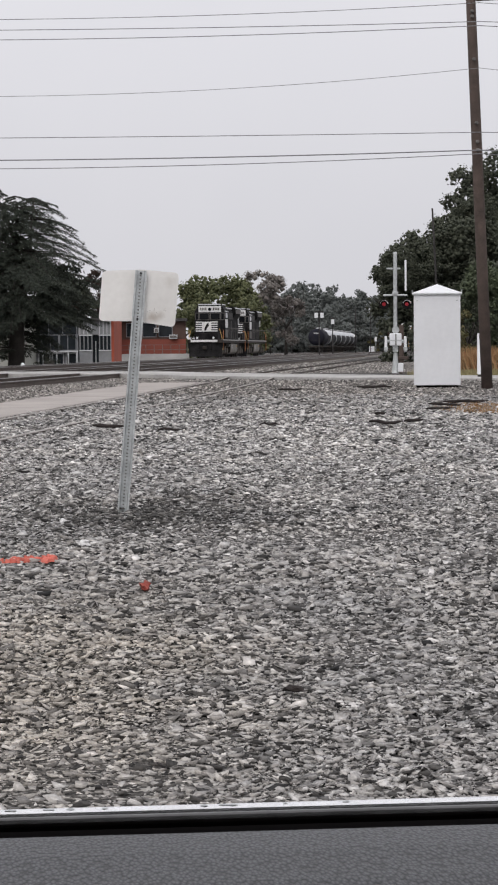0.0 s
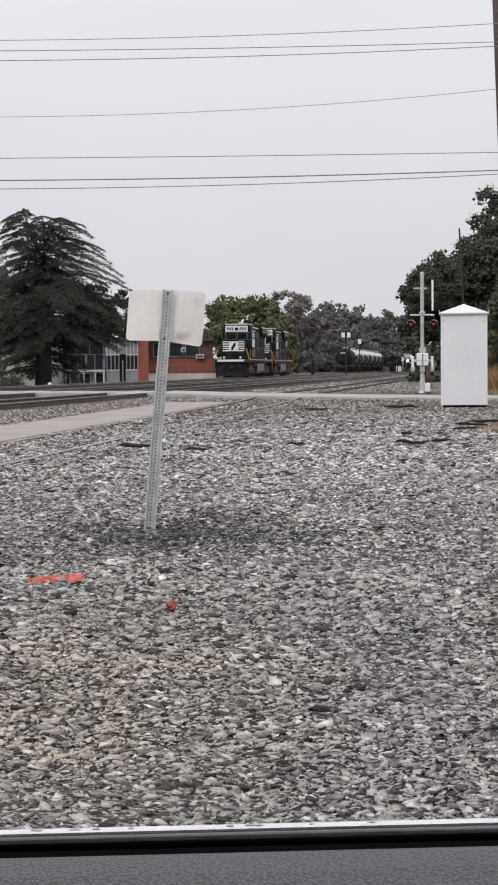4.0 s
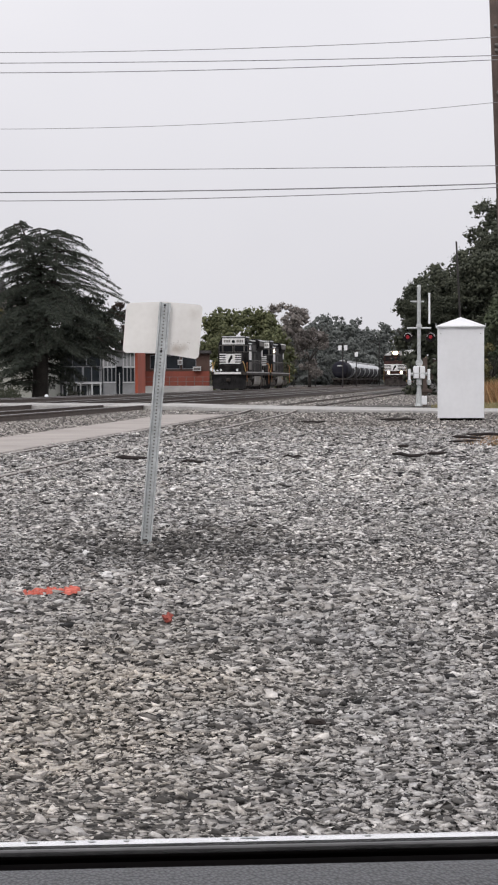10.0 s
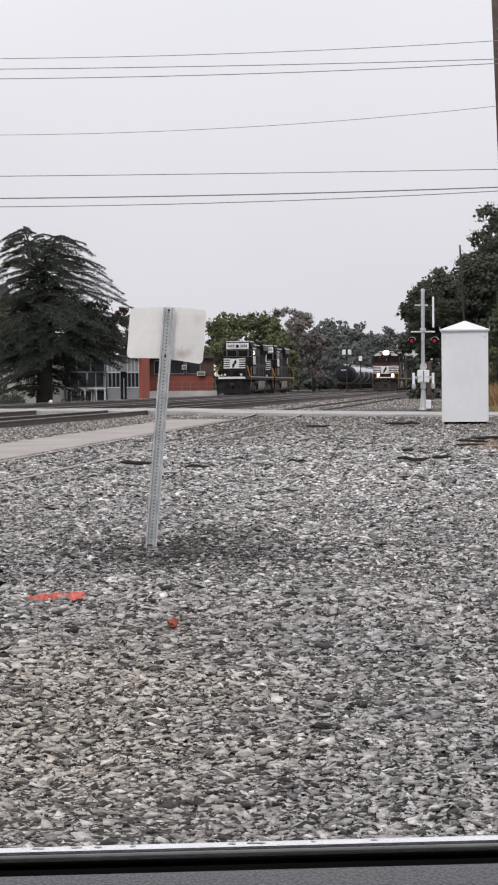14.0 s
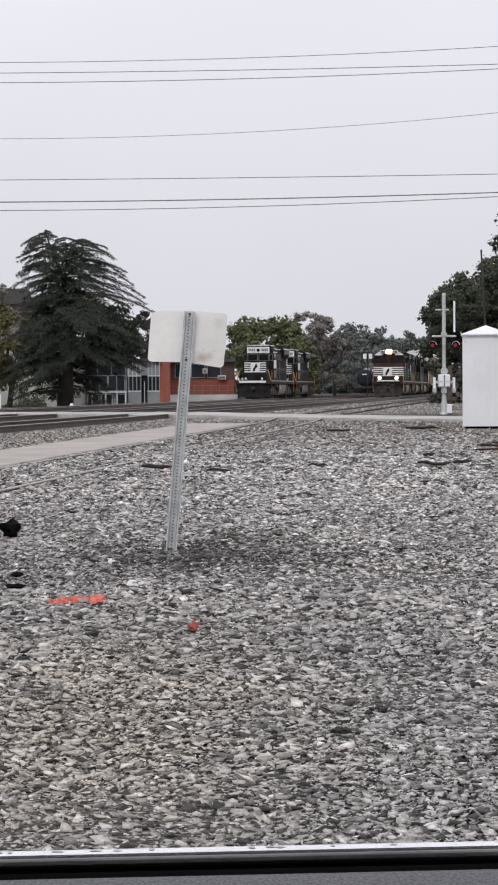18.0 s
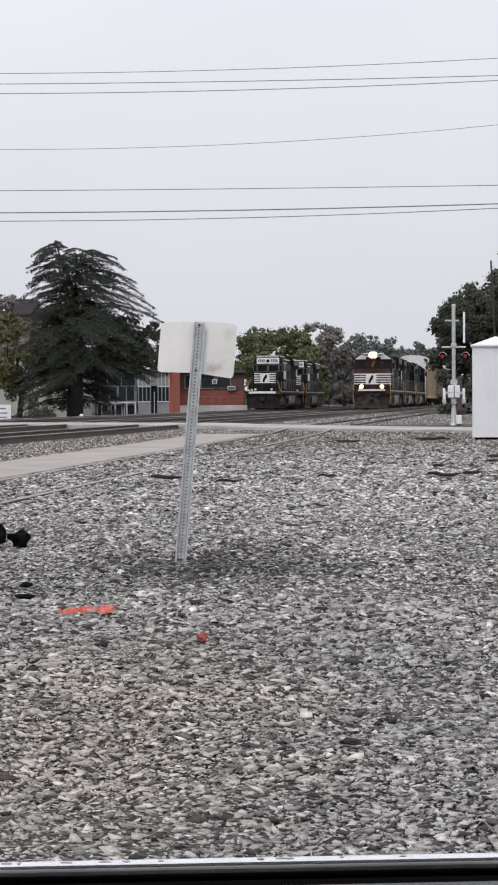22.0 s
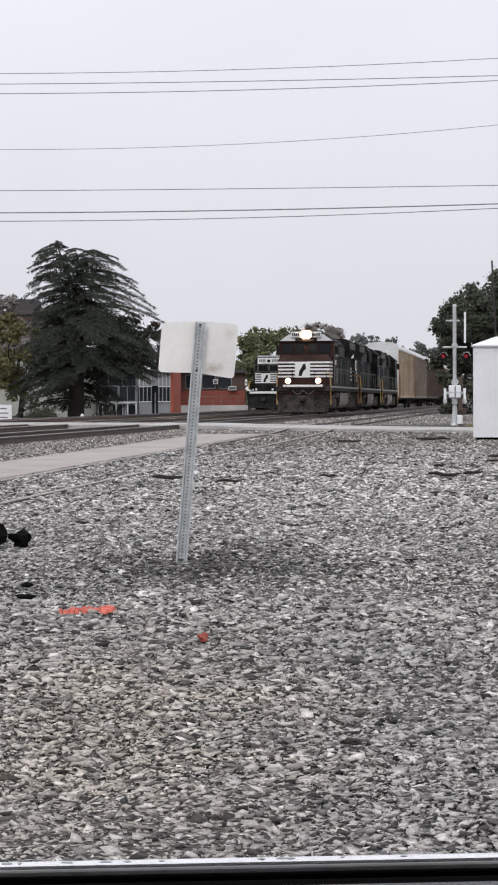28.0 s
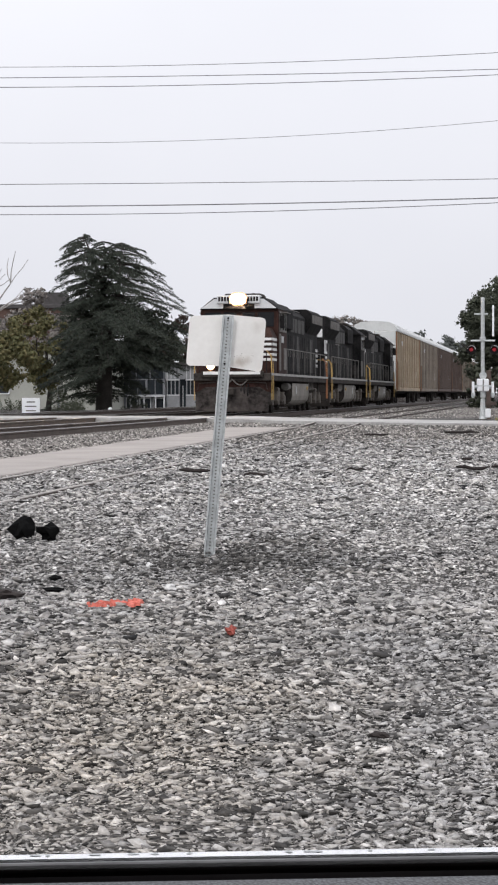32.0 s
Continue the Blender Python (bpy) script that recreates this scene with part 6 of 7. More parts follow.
# ---- buildings beyond the tracks ----
def window(parent, x0, x1, y, z0, z1, bars=1, frame_m=WHITE):
    w = part("window", G().box(x0, x1, y - 0.03, y - 0.005, z0, z1), DARKWIN, parent)
    f = 0.06
    part("frame", G().box(x0 - f, x1 + f, y - 0.07, y, z1, z1 + f).box(x0 - f, x1 + f, y - 0.09, y, z0 - f, z0).box(x0 - f, x0, y - 0.07, y, z0, z1).box(x1, x1 + f, y - 0.07, y, z0, z1), frame_m, w)
    for k in range(bars):
        xm = x0 + (x1 - x0) * (k + 1) / (bars + 1)
        part("mullion", G().box(xm - 0.025, xm + 0.025, y - 0.06, y - 0.03, z0, z1), frame_m, w)
    return w


# long low pale building
b = thing("pale_building", pose(-24.0, 140, 0.1), "long low building with a pale painted wall and flat roof", "building")
part("wall", G().box(-9, 9.2, 0, 10, -0.3, 4.0), PALEWALL, b)
part("roof", G().box(-9.2, 9.4, -0.3, 10.2, 4.0, 4.25, 0.03), GREYWALL, b, "flat roof with a pale fascia")
for k in range(5):
    part("pilaster", G().box(-8.6 + k * 4.3, -8.35 + k * 4.3, -0.06, 0, -0.3, 4.0), PALEWALL, b)
part("downpipe", G().tube([(5.9, -0.12, 0), (5.9, -0.12, 4.0)], 0.06, 8), GREYWALL, b)
for k in range(3):
    window(b, -6 + k * 3.6, -4.6 + k * 3.6, 0, 1.2, 2.4)

# brown brick building behind it
b = thing("brick_building", pose(-30, 176, 0.1), "tall brown brick building with a flat roof", "building")
part("wall", G().box(-16, 7.7, 0, 20, -0.3, 8.2), OLDBRICK, b)
part("roof", G().box(-16.2, 7.9, -0.2, 20, 8.2, 8.55, 0.03), ROOFING, b)
part("stair_head", G().box(5.4, 7.4, 2, 6, 8.55, 9.6), ROOFING, b)
for k in range(6):
    window(b, -14 + k * 3.4, -12.4 + k * 3.4, 0, 4.6, 6.4, 1, GREYWALL)

# grey glazed building under the cedar, with its orange-red end
b = thing("office_building", pose(-12.0, 150, 0.2), "low grey panelled building with banks of tall windows", "building")
part("wall", G().box(-5.0, 0.12, 0, 9, -0.3, 3.0), GREYWALL, b)
part("roof", G().box(-5.2, 2.44, -0.5, 9.1, 3.0, 3.2, 0.03), ROOFING, b)
part("end_wall", G().box(2.443, 2.62, -0.1, 9.0, -0.3, 3.35), BRICKRED, b, "orange-red painted brick end wall")
part("core_wall", G().box(0.12, 2.44, 0.35, 9, -0.3, 3.0), GREYWALL, b)
part("fascia", G().box(0.12, 2.44, -0.06, 0.35, 2.04, 2.98), PALEPANEL, b, "pale panels above the windows")
for x0, x1 in ((0.25, 1.08), (1.62, 2.40)):
    bay = part("window_bay", G().box(x0, x1, 0.06, 0.10, 0.97, 1.96), DARKWIN, b, "bay of tall dark panes")
    part("apron_panel", G().box(x0 - 0.06, x1 + 0.04, -0.04, 0.34, -0.3, 0.90, 0.01), PALEPANEL, bay, "pale grey panel below the windows")
    part("sill", G().box(x0 - 0.06, x1 + 0.04, -0.09, 0.1, 0.90, 0.97), LGREY, bay)
    part("head", G().box(x0 - 0.06, x1 + 0.04, -0.05, 0.1, 1.96, 2.04), LGREY, bay)
    for k in range(4):
        xm = x0 + (x1 - x0) * k / 3
        part("mullion", G().box(xm - 0.032, xm + 0.032, -0.03, 0.10, 0.97, 1.96), PALEPANEL, bay)
        part("fascia_rib", G().box(xm - 0.025, xm + 0.025, -0.09, -0.06, 2.06, 2.96), LGREY, bay)
part("door_recess", G().box(1.14, 1.56, 0.22, 0.30, -0.3, 2.04), DARKWIN, b, "dark glazed entrance")
part("door_post", G().box(1.32, 1.36, 0.12, 0.22, -0.3, 1.6), LGREY, b)
# dark glazing over an open porch at the shaded side
part("floor_band", G().box(-5.0, 0.12, -0.42, 0, 0.82, 0.94), LGREY, b, "pale band over the porch")
for k in range(4):
    window(b, -4.8 + k * 1.22, -3.72 + k * 1.22, 0, 1.0, 2.0, 1, GREYWALL)
for k in range(3):
    window(b, -2.6 + k * 0.95, -1.9 + k * 0.95, 0, -0.1, 0.7, 0, LGREY)
for x in (-2.3, -1.35, -0.55, 0.05):
    part("porch_post", G().box(x - 0.05, x + 0.05, -0.42, -0.34, -0.3, 0.82), LGREY, b)
# dark glass and mullions added where the eaves throw deep shade
upper = part("upper_glazing", G().box(-4.9, 0.10, -0.05, 0.0, 2.08, 2.92), DARKWIN, b, "dark glass band for the shade under the eaves")
for k in range(6):
    part("mullion", G().box(-4.9 + k * 0.98, -4.84 + k * 0.98, -0.09, -0.05, 2.08, 2.92), GREYWALL, upper)
part("planter", G().box(-2.2, -1.5, -0.9, -0.5, -0.3, 0.25, 0.04), GREYED, b, "dark bin beside the porch")

b = thing("orange_building", pose(-11.42, 185, 0.2), "orange-red painted brick building with dark upper windows", "building")
part("corner_tower", G().box(-0.50, 0.45, -0.3, 4.0, -0.3, 5.0), BRICKRED, b, "plain orange-red brick corner")
part("wall", G().box(0.45, 6.0, 1.2, 2.4, -0.3, 1.85), REDWALL, b, "dull red brick lower wall")
part("upper_wall", G().box(0.45, 6.0, 1.35, 2.4, 1.85, 3.4), OLDBRICK, b)
part("roof", G().box(0.45, 6.1, 0.9, 4.0, 3.4, 3.65), ROOFING, b)
for k in range(3):
    window(b, 0.9 + k * 1.4, 2.0 + k * 1.4, 1.35, 2.1, 3.2, 0, GREYWALL)
for x, z, w, hh in ((1.25, 1.95, 0.6, 0.36), (3.27, 2.42, 0.4, 0.42), (4.58, 1.88, 0.7, 0.36)):
    u = part("cooling_unit", G().box(x, x + w, 0.85, 1.34, z, z + hh, 0.02), LGREY, b)
    part("grille", G().box(x + 0.06, x + w - 0.06, 0.835, 0.85, z + 0.07, z + hh - 0.07), GREYED, u)

# railing and low ramp before the orange building
r = thing("ramp_railing", pose(-9.6, 180, 0.25), "grey pipe railing along a low concrete ramp", "railing")
part("ramp", G().prismx([(0, -0.3), (0, 0.55), (1.6, 0.55), (1.6, -0.3)], -1.2, 4.6), CONCRETE, r)
for k in range(9):
    part("rail_post", G().tube([(-1.1 + k * 0.7, 0.1, 0.5), (-1.1 + k * 0.7, 0.1, 1.3)], 0.025, 6), GREYED, r)
for z in (0.9, 1.3):
    part("rail_bar", G().tube([(-1.1, 0.1, z), (4.5, 0.1, z)], 0.02, 6), GREYED, r)

# notice board by the pale building
n = thing("notice_board", pose(-15.95, 112, 0.15), "white notice board with dark lines of lettering", "sign")
part("board", G().box(-0.47, 0.47, -0.03, 0.03, -0.02, 0.88, 0.01), WHITE, n)
part("stake", G().box(-0.40, -0.34, 0.03, 0.08, -0.4, 0.8).box(0.34, 0.40, 0.03, 0.08, -0.4, 0.8), BROWNED, n)
for k, w in enumerate((0.22, 0.30, 0.26)):
    part("text_bar", G().box(-w, w, -0.036, -0.03, 0.64 - k * 0.23, 0.70 - k * 0.23), GREYED, n)

# low clutter before the cedar
for k, (x, y, w, h) in enumerate(((-14.2, 116, 0.5, 0.55), (-12.3, 117, 0.35, 0.6), (-18.4, 118, 1.6, 0.6), (-15.2, 120, 0.9, 1.2), (-14.3, 125, 0.8, 1.5), (-11.8, 126, 0.7, 1.3))):
    c = thing("planter_bush" if k != 1 else "white_drum", pose(x, y, 0.3), ("low dark clipped shrub" if k != 1 else "small white drum standing on the yard"), "shrub" if k != 1 else "drum")
    if k == 1:
        part("drum", G().tube([(0, 0, -0.2), (0, 0, 0.12), (0, 0, 0.2)], [0.11, 0.11, 0.06], 12), WHITE, c)
    else:
        rg = np.random.default_rng(60 + k)
        cs = np.stack([rg.uniform(-w, w, 24), rg.uniform(-0.4, 0.4, 24), rg.uniform(0, h, 24)], 1)
        v, f = leaf_quads(rg, cs, np.full(24, 0.25), 60, 0.045, 0.8)
        tagged(part("crown", np_mesh("crown", v, f, DARKL), None, c), kind="stuff")


# yard lights on dark poles
def yard_light(x, y, h, n):
    t = thing("yard_light", pose(x, y, 0.3), "white floodlight boxes on a dark pole", "yard light")
    part("pole", G().tube([(0, 0, -0.2), (0, 0, h)], [0.09, 0.06], 8), DARKPOLE, t)
    part("arm", G().box(-0.6, 0.6, -0.05, 0.05, h - 0.15, h - 0.05), DARKPOLE, t)
    for k in range(n):
        xx = (k - (n - 1) / 2) * 0.8
        part("floodlight", G().box(xx - 0.24, xx + 0.24, -0.45, -0.05, h - 1.0, h - 0.3, 0.03), WHITE, t)
        part("bracket", G().tube([(xx, -0.2, h - 0.3), (xx, 0, h - 0.1)], 0.03, 5), POLE, t)


yard_light(9.9, 300, 6.1, 2)
yard_light(12.5, 318, 5.4, 1)
for x, y, h in ((3.0, 292, 7.5), (6.2, 305, 7.0), (16.5, 330, 7.0), (20.6, 362, 8.0)):
    utility_pole(pose(x, y, 0.3), h, 0.07, 0.05, "thin far timber pole in the yard", False, DARKPOLE)


# ---- small things on the gravel ----
def lump(name, x, y, r, m, label, cat, seed, flat=0.7, sink=0.2, stretch=(1, 1)):
    rnd = random.Random(seed)
    bm = bmesh.new()
    bmesh.ops.create_icosphere(bm, subdivisions=2, radius=1.0)
    for v in bm.verts:
        k = 1 + 0.75 * noise.noise(v.co * 1.5 + Vector((seed, 0, 0))) + rnd.uniform(-0.06, 0.06)
        v.co = Vector((v.co.x * k * stretch[0] * r, v.co.y * k * stretch[1] * r, v.co.z * k * flat * r))
    me = bpy.data.meshes.new(name)
    bm.to_mesh(me)
    bm.free()
    me.materials.append(m)
    ob = new(name, me)
    ob.matrix_basis = pose(x, y, ground_z(y) + 0.010 + r * flat * (1 - sink), 0, 0, rnd.uniform(0, 90) if stretch == (1, 1) else 0)
    return tagged(ob, label, cat)


lump("black_bag", -2.56, 17.5, 0.10, RAG, "large black plastic bag lying on gravel", "bag", 11, 1.0, 0.1, (1.0, 0.9))
lump("black_bag", -2.365, 17.6, 0.082, RAG, "smaller black plastic bag lying on gravel", "bag", 31, 0.8, 0.1, (1.15, 0.9))
lump("dark_stone", -1.94, 12.5, 0.07, STICK, "flat dark stone on gravel", "stone", 13, 0.4, 0.2, (1.3, 1))
lump("dark_stone", -1.70, 12.9, 0.05, RAG, "small flat black scrap on gravel", "scrap", 14, 0.3, 0.2, (1.3, 1))
lump("dark_stone", -1.80, 13.7, 0.035, RAG, "small black stone on gravel", "stone", 15, 0.5, 0.2)
lump("dark_stone", 0.15, 7.34, 0.026, STICK, "dark stone on gravel", "stone", 16, 0.5, -0.5, (1.3, 1))
lump("white_stone", -0.99, 12.8, 0.032, WSTONE, "white stone lying on gravel", "stone", 17, 0.7, -0.6)
lump("white_stone", -1.06, 12.7, 0.014, WSTONE, "tiny white stone on gravel", "stone", 18, 0.7, 0.1)
lump("white_stone", -1.27, 14.6, 0.026, WSTONE, "pale grey-white stone near the post", "stone", 19, 0.8, 0.1)
lump("red_scrap", -0.52, 10.62, 0.028, REDLEAF, "small crumpled red scrap on gravel", "scrap", 22, 0.8, 0.3)

# sprayed marking: paint on a band of stones
rg = np.random.default_rng(9)
paint = thing("paint_mark", pose(-1.25, 12.05, 0.012, 0, 0, 6), "orange-red spray paint mark across the stones", "paint mark")
for k in range(46):
    u = rg.uniform(-1, 1) if k % 4 else rg.uniform(0.6, 1)
    x, y = 0.15 * u, rg.normal(0, 0.05 + 0.03 * (u > 0.5)) * 1.2 + 0.05 * u
    r = rg.uniform(0.007, 0.018) if u < 0.55 else rg.uniform(0.012, 0.028)
    g = G()
    nn = 7
    top = [(x + 0.95 * r * math.cos(6.283 * q / nn), y + 0.6 * r * math.sin(6.283 * q / nn), 0.011 + rg.uniform(0, 0.013)) for q in range(nn)]
    bot = [(x + 1.3 * r * rg.uniform(0.8, 1.2) * math.cos(6.283 * q / nn), y + r * math.sin(6.283 * q / nn), 0.0) for q in range(nn)]
    g.poly(top + bot, [tuple(range(nn))] + [(q, nn + q, nn + (q + 1) % nn, (q + 1) % nn) for q in range(nn)])
    part("painted_stone", g, ORANGEP, paint)


def stick(pts, r, label, seed):
    g = G().tube(pts, r, 7)
    ob = new("stick", g.mesh("stick", STICK))
    tagged(ob, label, "stick", "rotten sticks on the gravel")


for k, (x, y, L, a, r) in enumerate(((-2.0, 30.5, 0.45, 4, 0.035), (-1.08, 29.2, 0.34, -8, 0.022), (2.0, 31.3, 0.50, 6, 0.03), (2.45, 31.9, 0.30, 14, 0.03), (2.15, 35.2, 0.18, 0, 0.03), (3.3, 37.0, 0.5, 5, 0.02), (3.6, 39.5, 0.6, 2, 0.03), (4.2, 41.5, 0.9, 5, 0.035), (0.3, 30.9, 0.3, 10, 0.018), (3.2, 54.5, 0.9, 4, 0.04), (1.0, 52.0, 0.6, -5, 0.03))):
    c, s_ = math.cos(radians(a)), math.sin(radians(a))
    rr = random.Random(k)
    pts = [(x + c * L * (q - 0.5), y + s_ * L * (q - 0.5), ground_z(y) + 0.062 + rr.uniform(-0.012, 0.022)) for q in (0, 0.25, 0.5, 0.75, 1.0)]
    stick(pts, [r * 0.4, r * 0.95, r * 0.75, r * 0.9, r * 0.3], "dark rotten splinter of timber lying on gravel", k)


# ---- loose stones, by the thousand ----
def stone_field(name, n, sample, size, m, label, seed, faceted=True, lift=0.25, chips=False):
    rg = np.random.default_rng(seed)
    if faceted:
        base, tri = np.array(ICO_V) / 1.9, np.array(ICO_F)
    else:
        base = np.array([(1, 0.2, -0.7), (-0.1, 1, -0.7), (-1, -0.1, -0.7), (0.1, -1, -0.7), (0.5, -0.4, 0.75), (0.1, 0.6, 0.8), (-0.6, -0.2, 0.7)], float)
        tri = np.array([(4, 5, 6), (0, 1, 5), (0, 5, 4), (1, 2, 6), (1, 6, 5), (2, 3, 6), (3, 0, 4), (3, 4, 6)])
        if chips:
            base = np.array([(1, 0, -0.7), (0, 1, -0.7), (-1, 0, -0.7), (0, -1, -0.7), (0, 0, 1)], float)
            tri = np.array([(0, 1, 4), (1, 2, 4), (2, 3, 4), (3, 0, 4)])
    x, y, z = sample(rg, n)
    n = len(x)
    k = len(base)
    v = base[None] * rg.uniform(0.55, 1.3, (n, k, 1)) + rg.normal(0, 0.14, (n, k, 3))
    s = size[0] + (size[1] - size[0]) * rg.beta(1.6, 3.2, n)
    sc = np.stack([s * rg.uniform(0.8, 1.35, n), s * rg.uniform(0.6, 1.1, n), s * rg.uniform(0.22, 0.48, n)], 1)
    v = v * sc[:, None]
    a = rg.uniform(0, 6.283, n)
    tl = rg.normal(0, 0.2, n)
    ct, st = np.cos(tl)[:, None], np.sin(tl)[:, None]
    v = np.stack([v[..., 0] * ct - v[..., 2] * st, v[..., 1], v[..., 0] * st + v[..., 2] * ct], -1)
    ca, sa = np.cos(a)[:, None], np.sin(a)[:, None]
    v = np.stack([v[..., 0] * ca - v[..., 1] * sa, v[..., 0] * sa + v[..., 1] * ca, v[..., 2]], -1)
    v += np.stack([x, y, z + sc[:, 2] * lift], 1)[:, None]
    f = (tri[None] + (np.arange(n) * k)[:, None, None]).reshape(-1, 3)
    ob = new(name, np_mesh(name, v.reshape(-1, 3), f, m))
    return tagged(ob, label, "gravel", kind="stuff")


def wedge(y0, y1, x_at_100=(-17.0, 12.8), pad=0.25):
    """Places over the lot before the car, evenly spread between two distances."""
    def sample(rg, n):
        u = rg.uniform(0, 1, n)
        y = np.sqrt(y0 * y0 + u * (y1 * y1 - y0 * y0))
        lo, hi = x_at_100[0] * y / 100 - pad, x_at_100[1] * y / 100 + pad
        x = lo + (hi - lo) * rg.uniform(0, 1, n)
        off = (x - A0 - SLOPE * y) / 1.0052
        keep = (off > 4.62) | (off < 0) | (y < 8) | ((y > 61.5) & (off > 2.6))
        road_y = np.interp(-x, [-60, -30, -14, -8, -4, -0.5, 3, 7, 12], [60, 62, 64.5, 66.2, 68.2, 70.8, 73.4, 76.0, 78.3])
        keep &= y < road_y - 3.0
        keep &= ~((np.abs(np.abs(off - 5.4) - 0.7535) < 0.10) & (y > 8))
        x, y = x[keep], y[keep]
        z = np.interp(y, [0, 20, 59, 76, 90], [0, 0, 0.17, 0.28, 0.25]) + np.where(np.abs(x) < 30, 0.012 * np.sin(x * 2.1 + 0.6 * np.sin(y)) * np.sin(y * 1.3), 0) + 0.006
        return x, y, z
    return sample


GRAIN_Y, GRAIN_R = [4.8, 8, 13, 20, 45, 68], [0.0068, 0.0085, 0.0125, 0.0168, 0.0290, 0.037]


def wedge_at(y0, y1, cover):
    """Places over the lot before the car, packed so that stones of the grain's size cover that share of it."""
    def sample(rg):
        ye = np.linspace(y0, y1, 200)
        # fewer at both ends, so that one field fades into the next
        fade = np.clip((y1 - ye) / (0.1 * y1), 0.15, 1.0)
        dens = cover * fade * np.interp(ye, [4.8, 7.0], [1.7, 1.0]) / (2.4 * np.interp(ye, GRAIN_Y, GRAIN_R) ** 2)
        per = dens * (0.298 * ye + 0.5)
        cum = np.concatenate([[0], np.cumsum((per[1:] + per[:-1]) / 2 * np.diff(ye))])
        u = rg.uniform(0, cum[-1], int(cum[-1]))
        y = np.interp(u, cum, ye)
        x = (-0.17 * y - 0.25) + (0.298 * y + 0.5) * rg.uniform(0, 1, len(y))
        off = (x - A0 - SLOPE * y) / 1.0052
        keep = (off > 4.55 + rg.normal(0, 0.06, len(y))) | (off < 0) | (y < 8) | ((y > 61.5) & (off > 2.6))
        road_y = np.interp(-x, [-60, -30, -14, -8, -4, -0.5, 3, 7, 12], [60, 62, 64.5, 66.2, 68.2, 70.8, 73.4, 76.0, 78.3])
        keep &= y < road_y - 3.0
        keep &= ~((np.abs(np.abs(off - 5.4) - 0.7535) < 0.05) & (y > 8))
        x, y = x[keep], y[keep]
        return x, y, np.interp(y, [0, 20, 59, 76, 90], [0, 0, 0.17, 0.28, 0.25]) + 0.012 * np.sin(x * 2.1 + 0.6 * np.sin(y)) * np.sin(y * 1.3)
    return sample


def stone_lot(name, sample, m, label, seed, shape):
    """Broken stones of many sizes, undercut at the foot, lying flat or tipped on one another. shape: slab or chip."""
    rg = np.random.default_rng(seed)
    if shape == "slab":
        base = np.array([(0.6, 0.1, -1.0), (-0.35, 0.5, -1.0), (-0.3, -0.55, -1.0), (1, 0.35, 0.55), (-0.3, 1, 0.55), (-1, -0.3, 0.55), (0.3, -1, 0.55)], float)
        tri = np.array([(3, 4, 5), (3, 5, 6), (0, 3, 6), (0, 4, 3), (0, 1, 4), (1, 5, 4), (1, 2, 5), (2, 6, 5), (2, 0, 6)])
    else:
        base = np.array([(0, 0, -1.1), (1, 0.1, 0.5), (-0.45, 0.9, 0.5), (-0.55, -0.85, 0.5)], float)
        tri = np.array([(1, 2, 3), (0, 2, 1), (0, 3, 2), (0, 1, 3)])
    x, y, z = sample(rg)
    n, k = len(x), len(base)
    v = base[None] * rg.uniform(0.8, 1.2, (n, k, 1)) + rg.normal(0, 0.2, (n, k, 3))
    s = np.interp(y, GRAIN_Y, GRAIN_R) * np.clip(np.exp(rg.normal(-0.12, 0.5, n)), 0.3, 2.9)
    sc = np.stack([s * rg.uniform(0.95, 1.7, n), s * rg.uniform(0.65, 1.1, n), s * rg.uniform(0.22, 0.44, n) * (1.0 if shape == "slab" else 0.75)], 1)
    # some lie with the broad side down
    v[..., 2] *= np.where(rg.uniform(0, 1, n) < (0.25 if shape == "slab" else 0.68), -1.0, 1.0)[:, None]
    v = v * sc[:, None]
    tl, tm = rg.normal(0, 0.22, n), rg.normal(0, 0.22, n)
    ct, st = np.cos(tl)[:, None], np.sin(tl)[:, None]
    v = np.stack([v[..., 0] * ct - v[..., 2] * st, v[..., 1], v[..., 0] * st + v[..., 2] * ct], -1)
    ct, st = np.cos(tm)[:, None], np.sin(tm)[:, None]
    v = np.stack([v[..., 0], v[..., 1] * ct - v[..., 2] * st, v[..., 1] * st + v[..., 2] * ct], -1)
    a = rg.uniform(0, 6.283, n)
    ca, sa = np.cos(a)[:, None], np.sin(a)[:, None]
    v = np.stack([v[..., 0] * ca - v[..., 1] * sa, v[..., 0] * sa + v[..., 1] * ca, v[..., 2]], -1)
    v += np.stack([x, y, z + sc[:, 2] * rg.uniform(0.25, 1.3, n)], 1)[:, None]
    f = (tri[None] + (np.arange(n) * k)[:, None, None]).reshape(-1, 3)
    ob = new(name, np_mesh(name, v.reshape(-1, 3), f, m))
    return tagged(ob, label, "gravel", kind="stuff")


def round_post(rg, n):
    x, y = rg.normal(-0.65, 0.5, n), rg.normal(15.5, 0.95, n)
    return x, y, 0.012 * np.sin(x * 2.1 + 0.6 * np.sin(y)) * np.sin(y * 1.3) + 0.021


def beyond_road(rg, n):
    y = 79 + 71 * rg.uniform(0, 1, n) ** 1.5
    o = rg.uniform(-6.4, 14.5, n)
    to = np.minimum(np.abs(o), np.abs(o + 4.2))
    spur_ = np.abs(o - 5.4)
    keep = (np.abs(to - 0.7535) > 0.08) & (np.abs(spur_ - 0.7535) > 0.08)
    z = np.where(to < 1.75, RZ - 0.215, np.where(to < 2.5, RZ - 0.215 - (to - 1.75) * 0.33, np.where(o < 2.6, 0.13, 0.25)))
    z = np.where(spur_ < 1.75, 0.262, z)
    x = A0 + SLOPE * y + o * 1.0049
    return x[keep], y[keep], z[keep]


